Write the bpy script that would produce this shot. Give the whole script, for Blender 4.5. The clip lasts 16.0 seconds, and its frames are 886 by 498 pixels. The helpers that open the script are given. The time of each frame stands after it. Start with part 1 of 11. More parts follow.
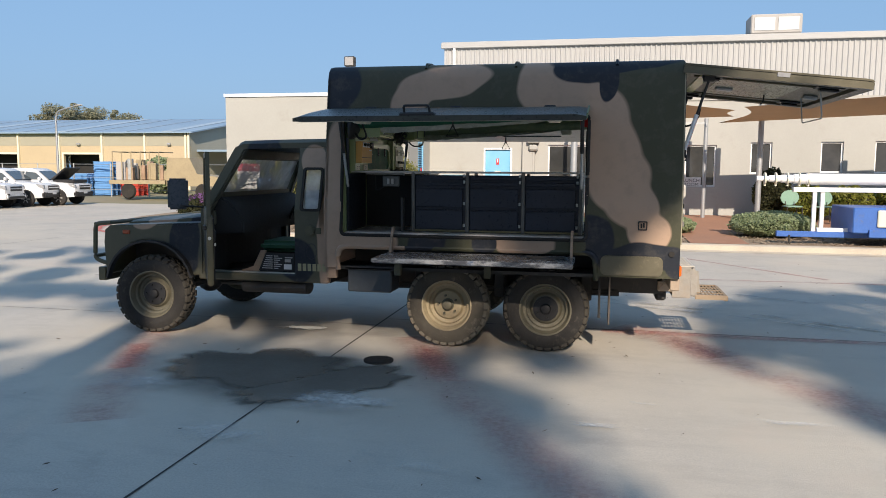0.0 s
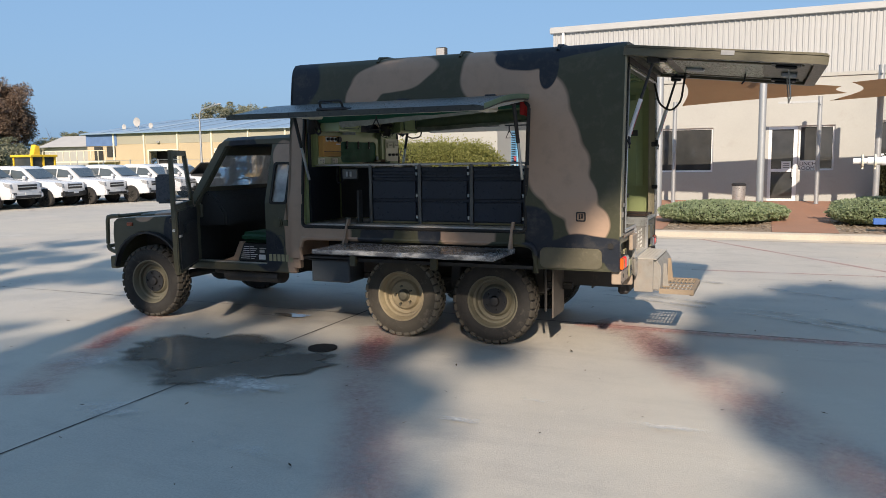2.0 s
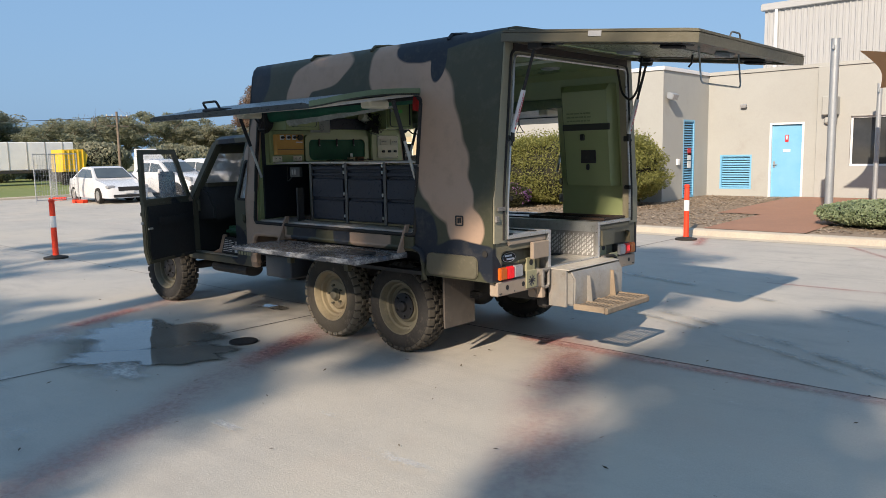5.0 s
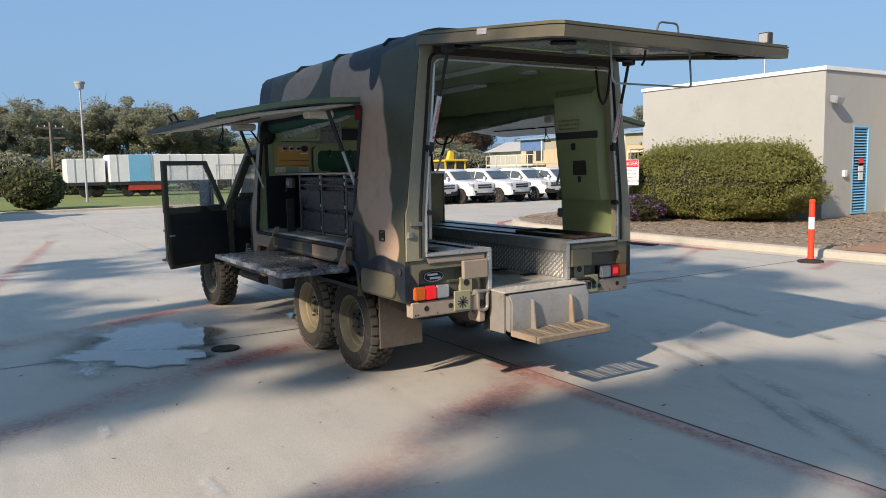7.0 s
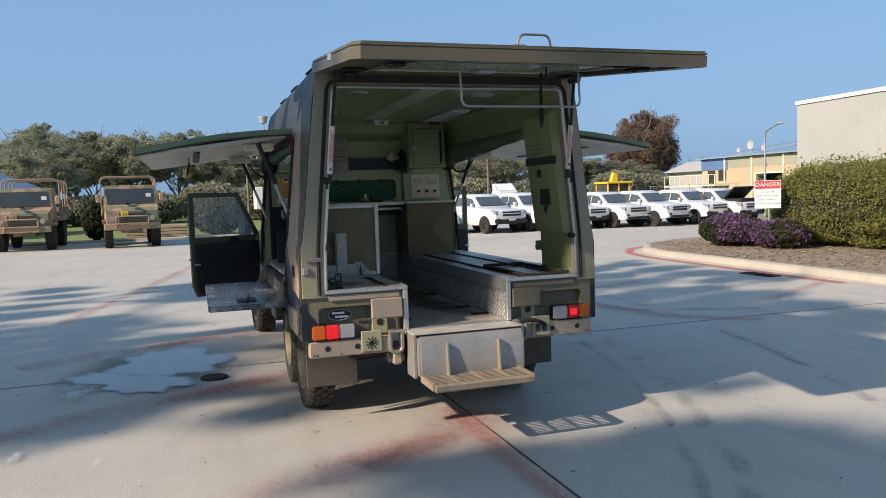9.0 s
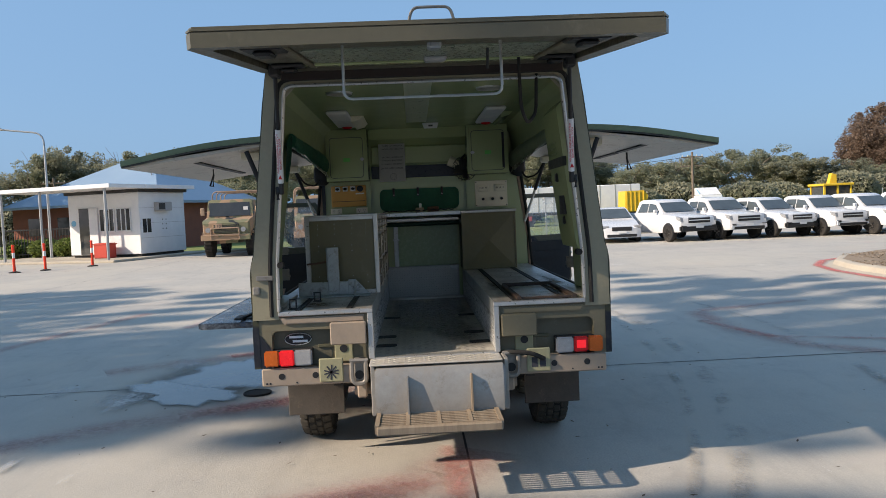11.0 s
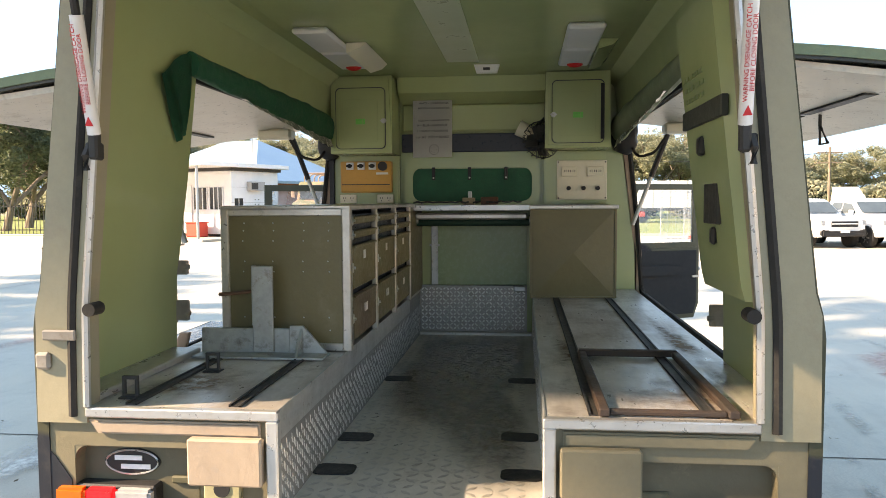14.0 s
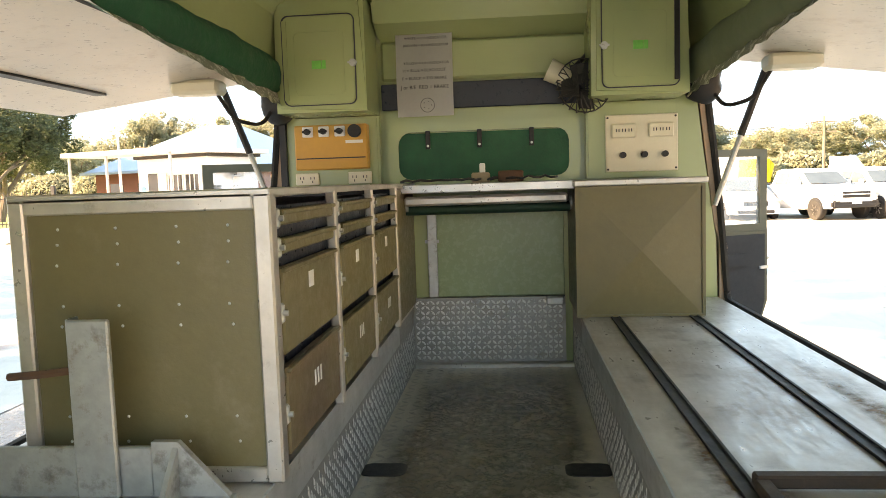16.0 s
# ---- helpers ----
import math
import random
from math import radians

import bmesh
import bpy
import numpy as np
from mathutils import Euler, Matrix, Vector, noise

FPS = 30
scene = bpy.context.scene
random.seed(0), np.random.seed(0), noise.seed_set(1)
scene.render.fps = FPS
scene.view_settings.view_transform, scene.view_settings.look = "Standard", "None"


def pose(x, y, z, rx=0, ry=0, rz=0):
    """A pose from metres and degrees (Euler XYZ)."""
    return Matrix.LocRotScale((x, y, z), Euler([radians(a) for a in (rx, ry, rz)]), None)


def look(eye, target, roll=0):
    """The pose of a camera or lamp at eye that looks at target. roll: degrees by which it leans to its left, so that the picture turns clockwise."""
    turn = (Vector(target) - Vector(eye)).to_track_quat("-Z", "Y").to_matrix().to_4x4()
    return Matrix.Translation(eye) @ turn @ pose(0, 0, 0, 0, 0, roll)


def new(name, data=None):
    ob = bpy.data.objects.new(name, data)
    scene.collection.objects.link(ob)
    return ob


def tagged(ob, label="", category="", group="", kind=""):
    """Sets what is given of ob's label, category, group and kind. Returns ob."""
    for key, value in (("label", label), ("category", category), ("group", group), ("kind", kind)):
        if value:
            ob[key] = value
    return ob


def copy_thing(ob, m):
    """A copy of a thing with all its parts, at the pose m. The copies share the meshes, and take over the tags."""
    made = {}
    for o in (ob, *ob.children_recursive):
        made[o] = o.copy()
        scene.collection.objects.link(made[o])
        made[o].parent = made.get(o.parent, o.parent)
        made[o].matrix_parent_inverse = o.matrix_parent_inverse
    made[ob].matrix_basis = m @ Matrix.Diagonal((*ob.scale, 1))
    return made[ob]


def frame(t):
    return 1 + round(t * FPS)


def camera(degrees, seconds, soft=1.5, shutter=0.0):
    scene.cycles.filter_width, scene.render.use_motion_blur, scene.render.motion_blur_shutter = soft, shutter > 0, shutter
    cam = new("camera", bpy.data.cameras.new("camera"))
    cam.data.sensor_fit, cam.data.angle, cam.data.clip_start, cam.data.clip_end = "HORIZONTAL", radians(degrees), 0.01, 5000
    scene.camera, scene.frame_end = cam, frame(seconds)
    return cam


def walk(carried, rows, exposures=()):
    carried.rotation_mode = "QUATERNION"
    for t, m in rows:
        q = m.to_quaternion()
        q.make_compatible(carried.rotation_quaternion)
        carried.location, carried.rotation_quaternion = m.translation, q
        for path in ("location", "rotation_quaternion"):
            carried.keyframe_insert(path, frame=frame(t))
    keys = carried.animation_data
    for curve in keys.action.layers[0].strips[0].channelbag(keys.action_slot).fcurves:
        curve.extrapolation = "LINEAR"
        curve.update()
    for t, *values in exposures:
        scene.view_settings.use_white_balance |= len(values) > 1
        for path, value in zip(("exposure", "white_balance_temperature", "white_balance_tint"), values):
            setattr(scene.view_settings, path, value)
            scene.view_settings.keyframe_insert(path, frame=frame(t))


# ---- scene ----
cam = camera(60.5, 16.0, soft=0.55)
PATH = [
    (0, (4.406, -7.607, 1.659), (4.004, -5.659, 1.452), 0.4),
    (0.5, (4.861, -7.526, 1.662), (4.355, -5.603, 1.447), 0.2),
    (1, (5.321, -7.456, 1.701), (4.717, -5.563, 1.473), -0.2),
    (1.5, (5.749, -7.283, 1.682), (5.054, -5.422, 1.45), -0.5),
    (2, (6.19, -7.098, 1.689), (5.41, -5.272, 1.452), -0.8),
    (2.5, (6.667, -6.885, 1.709), (5.789, -5.105, 1.466), -0.8),
    (3, (7.052, -6.582, 1.7), (6.073, -4.855, 1.46), -0.7),
    (3.5, (7.465, -6.268, 1.692), (6.388, -4.599, 1.456), -0.6),
    (4, (7.835, -5.922, 1.712), (6.674, -4.312, 1.47), -0.5),
    (4.5, (8.214, -5.568, 1.704), (6.964, -4.026, 1.46), -0.9),
    (6.8, (9.57, -3.595, 1.696), (7.919, -2.489, 1.469), -1.0),
    (7, (9.626, -3.397, 1.668), (7.946, -2.334, 1.456), -1.1),
    (7.5, (9.801, -2.934, 1.685), (8.054, -1.979, 1.496), -1.2),
    (8, (9.987, -2.438, 1.698), (8.183, -1.594, 1.525), -1.4),
    (8.5, (10.058, -1.96, 1.677), (8.205, -1.223, 1.52), -1.8),
    (9, (10.116, -1.476, 1.681), (8.218, -0.86, 1.541), -1.9),
    (9.5, (10.166, -1.005, 1.696), (8.227, -0.531, 1.571), -2.2),
    (10, (10.083, -0.558, 1.665), (8.112, -0.241, 1.547), -2.1),
    (10.2, (10.034, -0.394, 1.66), (8.054, -0.137, 1.547), -2.4),
    (12.3, (8.732, 0.629, 1.633), (6.738, 0.528, 1.522), -0.5),
    (12.5, (8.565, 0.644, 1.648), (6.572, 0.521, 1.536), -0.3),
    (13, (8.051, 0.631, 1.635), (6.062, 0.462, 1.522), -0.1),
    (13.5, (7.589, 0.605, 1.633), (5.603, 0.409, 1.512), -0.2),
    (14, (7.123, 0.561, 1.659), (5.138, 0.352, 1.534), -0.3),
    (14.5, (6.691, 0.484, 1.654), (4.706, 0.271, 1.534), -0.8),
    (15, (6.292, 0.443, 1.638), (4.306, 0.236, 1.526), -1.2),
    (15.5, (5.92, 0.398, 1.656), (3.933, 0.202, 1.537), -1.7),
    (16, (5.635, 0.346, 1.645), (3.651, 0.166, 1.47), -1.9),
]
walk(cam, [(t, look(eye, target, roll)) for t, eye, target, roll in PATH],
     [(0, 0.36, 6830, 16), (4.5, 0.36, 6880, 16), (9.0, 0.34, 6780, 16), (12.0, 0.5, 6900, 16), (13.0, 1.05, 7150, 17), (13.6, 1.6, 8000, 19), (14.2, 2.2, 9100, 20), (15.0, 2.72, 10000, 21), (16.0, 2.9, 10900, 22)])

# ---- world and sun ----
SUN_DIR = Vector((0.5, -1.646, 1.0)).normalized()
world = bpy.data.worlds.new("world")
scene.world = world
world.use_nodes = True
wt = world.node_tree
sky = wt.nodes.new("ShaderNodeTexSky")
sky.sky_type = "NISHITA"
sky.sun_disc = False
sky.sun_elevation = math.asin(SUN_DIR.z)
sky.sun_rotation = math.atan2(SUN_DIR.x, SUN_DIR.y)
sky.air_density, sky.dust_density, sky.ozone_density = 1.0, 2.5, 2.5
even = wt.nodes.new("ShaderNodeMix")  # a hazier, more even sky than the clean model gives
even.data_type = "RGBA"
even.inputs[0].default_value = 0.75
even.inputs[7].default_value = (1.5, 3.1, 5.2, 1)
wt.links.new(sky.outputs[0], even.inputs[6])
wt.links.new(even.outputs[2], wt.nodes["Background"].inputs[0])
wt.nodes["Background"].inputs[1].default_value = 0.118
sun_data = bpy.data.lights.new("sun", "SUN")
sun_data.energy, sun_data.angle, sun_data.color = 5.0, radians(0.6), (1.0, 0.9, 0.75)
sun = new("sun", sun_data)
sun.matrix_world = look((30, -40, 50), Vector((30, -40, 50)) - SUN_DIR)


# ---- mesh helpers ----
def verts_of(geom):
    return [v for v in geom if isinstance(v, bmesh.types.BMVert)]


def box(bm, x0, y0, z0, x1, y1, z1, bev=0.0, seg=1, m=None):
    """A box between two corners, its edges bevelled; m: a matrix applied to it."""
    g = bmesh.ops.create_cube(bm, size=1.0)
    vs = g["verts"]
    bmesh.ops.scale(bm, vec=(x1 - x0, y1 - y0, z1 - z0), verts=vs)
    bmesh.ops.translate(bm, vec=((x0 + x1) / 2, (y0 + y1) / 2, (z0 + z1) / 2), verts=vs)
    if bev > 0:
        es = list({e for v in vs for e in v.link_edges})
        r = bmesh.ops.bevel(bm, geom=es, offset=bev, segments=seg, affect="EDGES", clamp_overlap=True)
        vs = list({v for f in r["faces"] for v in f.verts} | {v for v in vs if v.is_valid})
    if m is not None:
        bmesh.ops.transform(bm, matrix=m, verts=vs)
    return vs


def cyl(bm, p0, p1, r0, r1=None, n=12):
    """A cylinder or cone between two points."""
    p0, p1 = Vector(p0), Vector(p1)
    r1 = r0 if r1 is None else r1
    d = p1 - p0
    g = bmesh.ops.create_cone(bm, cap_ends=True, segments=n, radius1=r0, radius2=r1, depth=d.length)
    m = Matrix.Translation((p0 + p1) / 2) @ d.to_track_quat("Z", "Y").to_matrix().to_4x4()
    bmesh.ops.transform(bm, matrix=m, verts=g["verts"])
    return g["verts"]


def tube(bm, pts, r, n=8, close=False):
    """A round bar along a line of points."""
    pts = [Vector(p) for p in pts]
    rings = []
    count = len(pts)
    for i, p in enumerate(pts):
        a = pts[i - 1] if (i > 0 or close) else p
        b = pts[(i + 1) % count] if (i < count - 1 or close) else p
        q = (b - a).to_track_quat("Z", "Y")
        rings.append([bm.verts.new(p + q @ Vector((r * math.cos(2 * math.pi * k / n), r * math.sin(2 * math.pi * k / n), 0))) for k in range(n)])
    for i in range(count if close else count - 1):
        a, b = rings[i], rings[(i + 1) % count]
        for k in range(n):
            bm.faces.new((a[k], a[(k + 1) % n], b[(k + 1) % n], b[k]))
    if not close:
        bm.faces.new(rings[0][::-1])
        bm.faces.new(rings[-1])


def arc_pts(pts, r, n=5):
    """The points of a line with its corners rounded."""
    pts = [Vector(p) for p in pts]
    out = [pts[0]]
    for a, b, c in zip(pts, pts[1:], pts[2:]):
        p, q = b + (a - b).normalized() * r, b + (c - b).normalized() * r
        for i in range(n + 1):
            t = i / n
            out.append(p * (1 - t) ** 2 + b * 2 * t * (1 - t) + q * t * t)
    return out + [pts[-1]]


def prism(bm, pts, axis, a0, a1, bev=0.0, seg=2):
    """A polygon given in the two other axes, drawn out along an axis from a0 to a1."""
    def at(p, a):
        return {"x": (a, p[0], p[1]), "y": (p[0], a, p[1]), "z": (p[0], p[1], a)}[axis]
    va = [bm.verts.new(at(p, a0)) for p in pts]
    vb = [bm.verts.new(at(p, a1)) for p in pts]
    n = len(pts)
    fs = [bm.faces.new(va), bm.faces.new(vb[::-1])]
    for i in range(n):
        fs.append(bm.faces.new((va[i], vb[i], vb[(i + 1) % n], va[(i + 1) % n])))
    bmesh.ops.recalc_face_normals(bm, faces=fs)
    vs = va + vb
    if bev > 0:
        es = list({e for f in fs[:2] for e in f.edges})
        r = bmesh.ops.bevel(bm, geom=es, offset=bev, segments=seg, affect="EDGES", clamp_overlap=True)
        vs = list({v for f in r["faces"] for v in f.verts} | {v for v in vs if v.is_valid})
    return vs


def frame_ring(bm, outer, inner, axis, a0, a1):
    """A flat frame between two outlines of as many points, drawn out along an axis."""
    def at(p, a):
        return {"x": (a, p[0], p[1]), "y": (p[0], a, p[1]), "z": (p[0], p[1], a)}[axis]
    n = len(outer)
    rows = [[bm.verts.new(at(p, a)) for p in line] for line, a in ((outer, a0), (outer, a1), (inner, a1), (inner, a0))]
    fs = []
    for j in range(4):
        a, b = rows[j], rows[(j + 1) % 4]
        for i in range(n):
            fs.append(bm.faces.new((a[i], a[(i + 1) % n], b[(i + 1) % n], b[i])))
    bmesh.ops.recalc_face_normals(bm, faces=fs)


def rrect(x0, z0, x1, z1, r, n=4):
    """The outline of a rectangle with round corners."""
    out = []
    for cx, cz, a in ((x1 - r, z1 - r, 0), (x0 + r, z1 - r, 90), (x0 + r, z0 + r, 180), (x1 - r, z0 + r, 270)):
        for i in range(n + 1):
            t = radians(a + 90 * i / n)
            out.append((cx + r * math.cos(t), cz + r * math.sin(t)))
    return out


def revolve(bm, profile, n=24, axis="y"):
    """A profile of (radius, height) turned round an axis."""
    rings = []
    for r, h in profile:
        ring = []
        for k in range(n):
            c, s = r * math.cos(2 * math.pi * k / n), r * math.sin(2 * math.pi * k / n)
            ring.append(bm.verts.new({"y": (c, h, s), "z": (c, s, h), "x": (h, c, s)}[axis]))
        rings.append(ring)
    fs = []
    for a, b in zip(rings, rings[1:]):
        for k in range(n):
            fs.append(bm.faces.new((a[k], a[(k + 1) % n], b[(k + 1) % n], b[k])))
    for ring in (rings[0], rings[-1]):
        if profile[rings.index(ring)][0] > 1e-4:
            fs.append(bm.faces.new(ring))
    bmesh.ops.recalc_face_normals(bm, faces=fs)


def loft(bm, sections, caps=True):
    """A skin through rings of as many points."""
    rows = [[bm.verts.new(p) for p in s] for s in sections]
    n = len(rows[0])
    fs = []
    for a, b in zip(rows, rows[1:]):
        for k in range(n):
            fs.append(bm.faces.new((a[k], a[(k + 1) % n], b[(k + 1) % n], b[k])))
    if caps:
        fs += [bm.faces.new(rows[0]), bm.faces.new(rows[-1])]
    bmesh.ops.recalc_face_normals(bm, faces=fs)
    return [v for r in rows for v in r]


def mesh_of(name, bm, material, angle=35):
    me = bpy.data.meshes.new(name)
    bm.to_mesh(me)
    bm.free()
    for f in me.polygons:
        f.use_smooth = True
    me.set_sharp_from_angle(angle=radians(angle))
    me.materials.append(material)
    return me


def part(name, bm, material, parent, label="", m=None, angle=35):
    """Links a bmesh as one mesh object under a thing or a part."""
    ob = new(name, mesh_of(name, bm, material, angle))
    ob.parent = parent
    if m is not None:
        ob.matrix_basis = m
    return tagged(ob, label)


def share(name, me, parent, m=None, label=""):
    """Another object on a mesh that is already there."""
    ob = new(name, me)
    ob.parent = parent
    if m is not None:
        ob.matrix_basis = m
    return tagged(ob, label)


def thing(name, m, label, category, group="", kind=""):
    """An empty at the base of a thing, which parents its parts."""
    ob = new(name)
    ob.matrix_basis = m
    ob.empty_display_size = 0.2
    return tagged(ob, label, category, group, kind)


def solid(name, bm, material, label, category="", group="", kind="", m=None):
    """A thing or piece of the setting that is one mesh."""
    ob = new(name, mesh_of(name, bm, material))
    if m is not None:
        ob.matrix_basis = m
    return tagged(ob, label, category, group, kind)


def B():
    return bmesh.new()


# ---- materials ----
def mat(name, col, col2=None, rough=0.6, metal=0.0, s1=2.0, s2=35.0, bump=0.15, fine=0.25, spec=0.35, rvar=0.12, grime=None, stretch=None, emit=0.0, coat=0.0):
    """A surface with a broad change between two colours, a fine grain, and worn or dirty patches where grime names their colour."""
    ma = bpy.data.materials.new(name)
    ma.use_nodes = True
    nt = ma.node_tree
    p = nt.nodes["Principled BSDF"]
    col2 = col2 or tuple(c * 0.78 for c in col)
    tc = nt.nodes.new("ShaderNodeTexCoord")
    vec = tc.outputs["Object"]
    if stretch:
        mp = nt.nodes.new("ShaderNodeMapping")
        mp.inputs["Scale"].default_value = stretch
        nt.links.new(vec, mp.inputs[0])
        vec = mp.outputs[0]

    def tex(scale, detail=5.0, rgh=0.6):
        n = nt.nodes.new("ShaderNodeTexNoise")
        n.inputs["Scale"].default_value, n.inputs["Detail"].default_value, n.inputs["Roughness"].default_value = scale, detail, rgh
        nt.links.new(vec, n.inputs["Vector"])
        return n.outputs[0]

    def ramp(src, a, b, lo=0.0, hi=1.0):
        n = nt.nodes.new("ShaderNodeMapRange")
        n.inputs[1].default_value, n.inputs[2].default_value, n.inputs[3].default_value, n.inputs[4].default_value = a, b, lo, hi
        nt.links.new(src, n.inputs[0])
        return n.outputs[0]

    def mix(f, a, b, kind="MIX"):
        n = nt.nodes.new("ShaderNodeMix")
        n.data_type, n.blend_type = "RGBA", kind
        for sock, v in ((n.inputs[0], f), (n.inputs[6], a), (n.inputs[7], b)):
            if hasattr(v, "is_linked"):
                nt.links.new(v, sock)
            else:
                sock.default_value = v if isinstance(v, (int, float)) else (*v, 1)
        return n.outputs[2]

    broad, grain = tex(s1), tex(s2, 6.0, 0.7)
    c = mix(ramp(broad, 0.35, 0.65), col, col2)
    c = mix(fine, c, mix(ramp(grain, 0.3, 0.7), tuple(v * 0.55 for v in col), tuple(min(1, v * 1.3) for v in col)))
    if grime:
        g = tex(s1 * 2.7, 8.0, 0.75)
        c = mix(ramp(g, 0.56, 0.72, 0.0, 0.8), c, grime)
    nt.links.new(c, p.inputs["Base Color"])
    nt.links.new(ramp(grain, 0.3, 0.7, max(0.02, rough - rvar), min(1, rough + rvar)), p.inputs["Roughness"])
    p.inputs["Metallic"].default_value = metal
    p.inputs["Specular IOR Level"].default_value = spec
    p.inputs["Coat Weight"].default_value = coat
    if bump:
        b = nt.nodes.new("ShaderNodeBump")
        b.inputs["Strength"].default_value, b.inputs["Distance"].default_value = bump, 0.01
        nt.links.new(grain, b.inputs["Height"])
        nt.links.new(b.outputs[0], p.inputs["Normal"])
    if emit:
        nt.links.new(c, p.inputs["Emission Color"])
        p.inputs["Emission Strength"].default_value = emit
    return ma


OLIVE, TAN, BLACK = (0.052, 0.053, 0.031), (0.375, 0.26, 0.185), (0.012, 0.016, 0.024)


def camo(name, tans, blacks, rough=0.5, OLIVE=OLIVE, TAN=TAN):
    """Matt camouflage paint: olive, with patches of tan and black. Each patch: x, z, half width, half height, tilt in degrees."""
    ma = bpy.data.materials.new(name)
    ma.use_nodes = True
    nt = ma.node_tree
    p = nt.nodes["Principled BSDF"]
    tc = nt.nodes.new("ShaderNodeTexCoord")
    wob = nt.nodes.new("ShaderNodeTexNoise")
    wob.inputs["Scale"].default_value, wob.inputs["Detail"].default_value = 2.2, 1.0
    nt.links.new(tc.outputs["Object"], wob.inputs["Vector"])
    sub = nt.nodes.new("ShaderNodeVectorMath")
    sub.operation = "SUBTRACT"
    sub.inputs[1].default_value = (0.5, 0.5, 0.5)
    nt.links.new(wob.outputs[1], sub.inputs[0])
    mad = nt.nodes.new("ShaderNodeVectorMath")
    mad.operation = "MULTIPLY_ADD"
    mad.inputs[1].default_value = (0.16, 0.0, 0.16)
    nt.links.new(sub.outputs[0], mad.inputs[0])
    nt.links.new(tc.outputs["Object"], mad.inputs[2])

    def field(patches):
        out = None
        for x, z, rx, rz, tilt in patches:
            mp = nt.nodes.new("ShaderNodeMapping")
            mp.vector_type = "TEXTURE"
            mp.inputs["Location"].default_value = (x, 0, z)
            mp.inputs["Rotation"].default_value = (0, radians(-tilt), 0)
            mp.inputs["Scale"].default_value = (rx, 1e4, rz)
            nt.links.new(mad.outputs[0], mp.inputs[0])
            ln = nt.nodes.new("ShaderNodeVectorMath")
            ln.operation = "LENGTH"
            nt.links.new(mp.outputs[0], ln.inputs[0])
            if out is None:
                out = ln.outputs["Value"]
            else:
                mn = nt.nodes.new("ShaderNodeMath")
                mn.operation, mn.use_clamp = "SMOOTH_MIN", False
                mn.inputs[2].default_value = 0.25
                nt.links.new(out, mn.inputs[0])
                nt.links.new(ln.outputs["Value"], mn.inputs[1])
                out = mn.outputs[0]
        r = nt.nodes.new("ShaderNodeMapRange")
        r.inputs[1].default_value, r.inputs[2].default_value, r.inputs[3].default_value, r.inputs[4].default_value = 0.93, 1.03, 1.0, 0.0
        nt.links.new(out, r.inputs[0])
        return r.outputs[0]

    def mix(f, a, b):
        n = nt.nodes.new("ShaderNodeMix")
        n.data_type = "RGBA"
        for sock, v in ((n.inputs[0], f), (n.inputs[6], a), (n.inputs[7], b)):
            if hasattr(v, "is_linked"):
                nt.links.new(v, sock)
            else:
                sock.default_value = v if isinstance(v, (int, float)) else (*v, 1)
        return n.outputs[2]

    c = mix(field(tans), OLIVE, TAN) if tans else mix(0.0, OLIVE, OLIVE)
    if blacks:
        c = mix(field(blacks), c, BLACK)
    grain = nt.nodes.new("ShaderNodeTexNoise")
    grain.inputs["Scale"].default_value, grain.inputs["Detail"].default_value, grain.inputs["Roughness"].default_value = 9.0, 8.0, 0.7
    nt.links.new(tc.outputs["Object"], grain.inputs["Vector"])
    gr = nt.nodes.new("ShaderNodeMapRange")
    gr.inputs[1].default_value, gr.inputs[2].default_value, gr.inputs[3].default_value, gr.inputs[4].default_value = 0.5, 0.8, 0.0, 0.35
    nt.links.new(grain.outputs[0], gr.inputs[0])
    c = mix(gr.outputs[0], c, (0.16, 0.14, 0.11))
    nt.links.new(c, p.inputs["Base Color"])
    rg = nt.nodes.new("ShaderNodeMapRange")
    rg.inputs[1].default_value, rg.inputs[2].default_value, rg.inputs[3].default_value, rg.inputs[4].default_value = 0.3, 0.7, rough - 0.1, rough + 0.12
    nt.links.new(grain.outputs[0], rg.inputs[0])
    nt.links.new(rg.outputs[0], p.inputs["Roughness"])
    p.inputs["Specular IOR Level"].default_value = 0.3
    b = nt.nodes.new("ShaderNodeBump")
    b.inputs["Strength"].default_value, b.inputs["Distance"].default_value = 0.12, 0.01
    nt.links.new(grain.outputs[0], b.inputs["Height"])
    nt.links.new(b.outputs[0], p.inputs["Normal"])
    return ma


def glass(name, tint=(0.9, 0.95, 0.95), rough=0.02, alpha=0.25):
    """A clear pane: a thin sheet that shows what is behind it and mirrors the sky."""
    ma = bpy.data.materials.new(name)
    ma.use_nodes = True
    nt = ma.node_tree
    p = nt.nodes["Principled BSDF"]
    p.inputs["Base Color"].default_value = (*tint, 1)
    p.inputs["Roughness"].default_value = rough
    n = nt.nodes.new("ShaderNodeTexNoise")
    n.inputs["Scale"].default_value, n.inputs["Detail"].default_value = 7.0, 6.0
    tc = nt.nodes.new("ShaderNodeTexCoord")
    nt.links.new(tc.outputs["Object"], n.inputs["Vector"])
    r = nt.nodes.new("ShaderNodeMapRange")
    r.inputs[1].default_value, r.inputs[2].default_value, r.inputs[3].default_value, r.inputs[4].default_value = 0.3, 0.75, alpha * 0.7, alpha * 1.5
    nt.links.new(n.outputs[0], r.inputs[0])
    nt.links.new(r.outputs[0], p.inputs["Alpha"])
    return ma


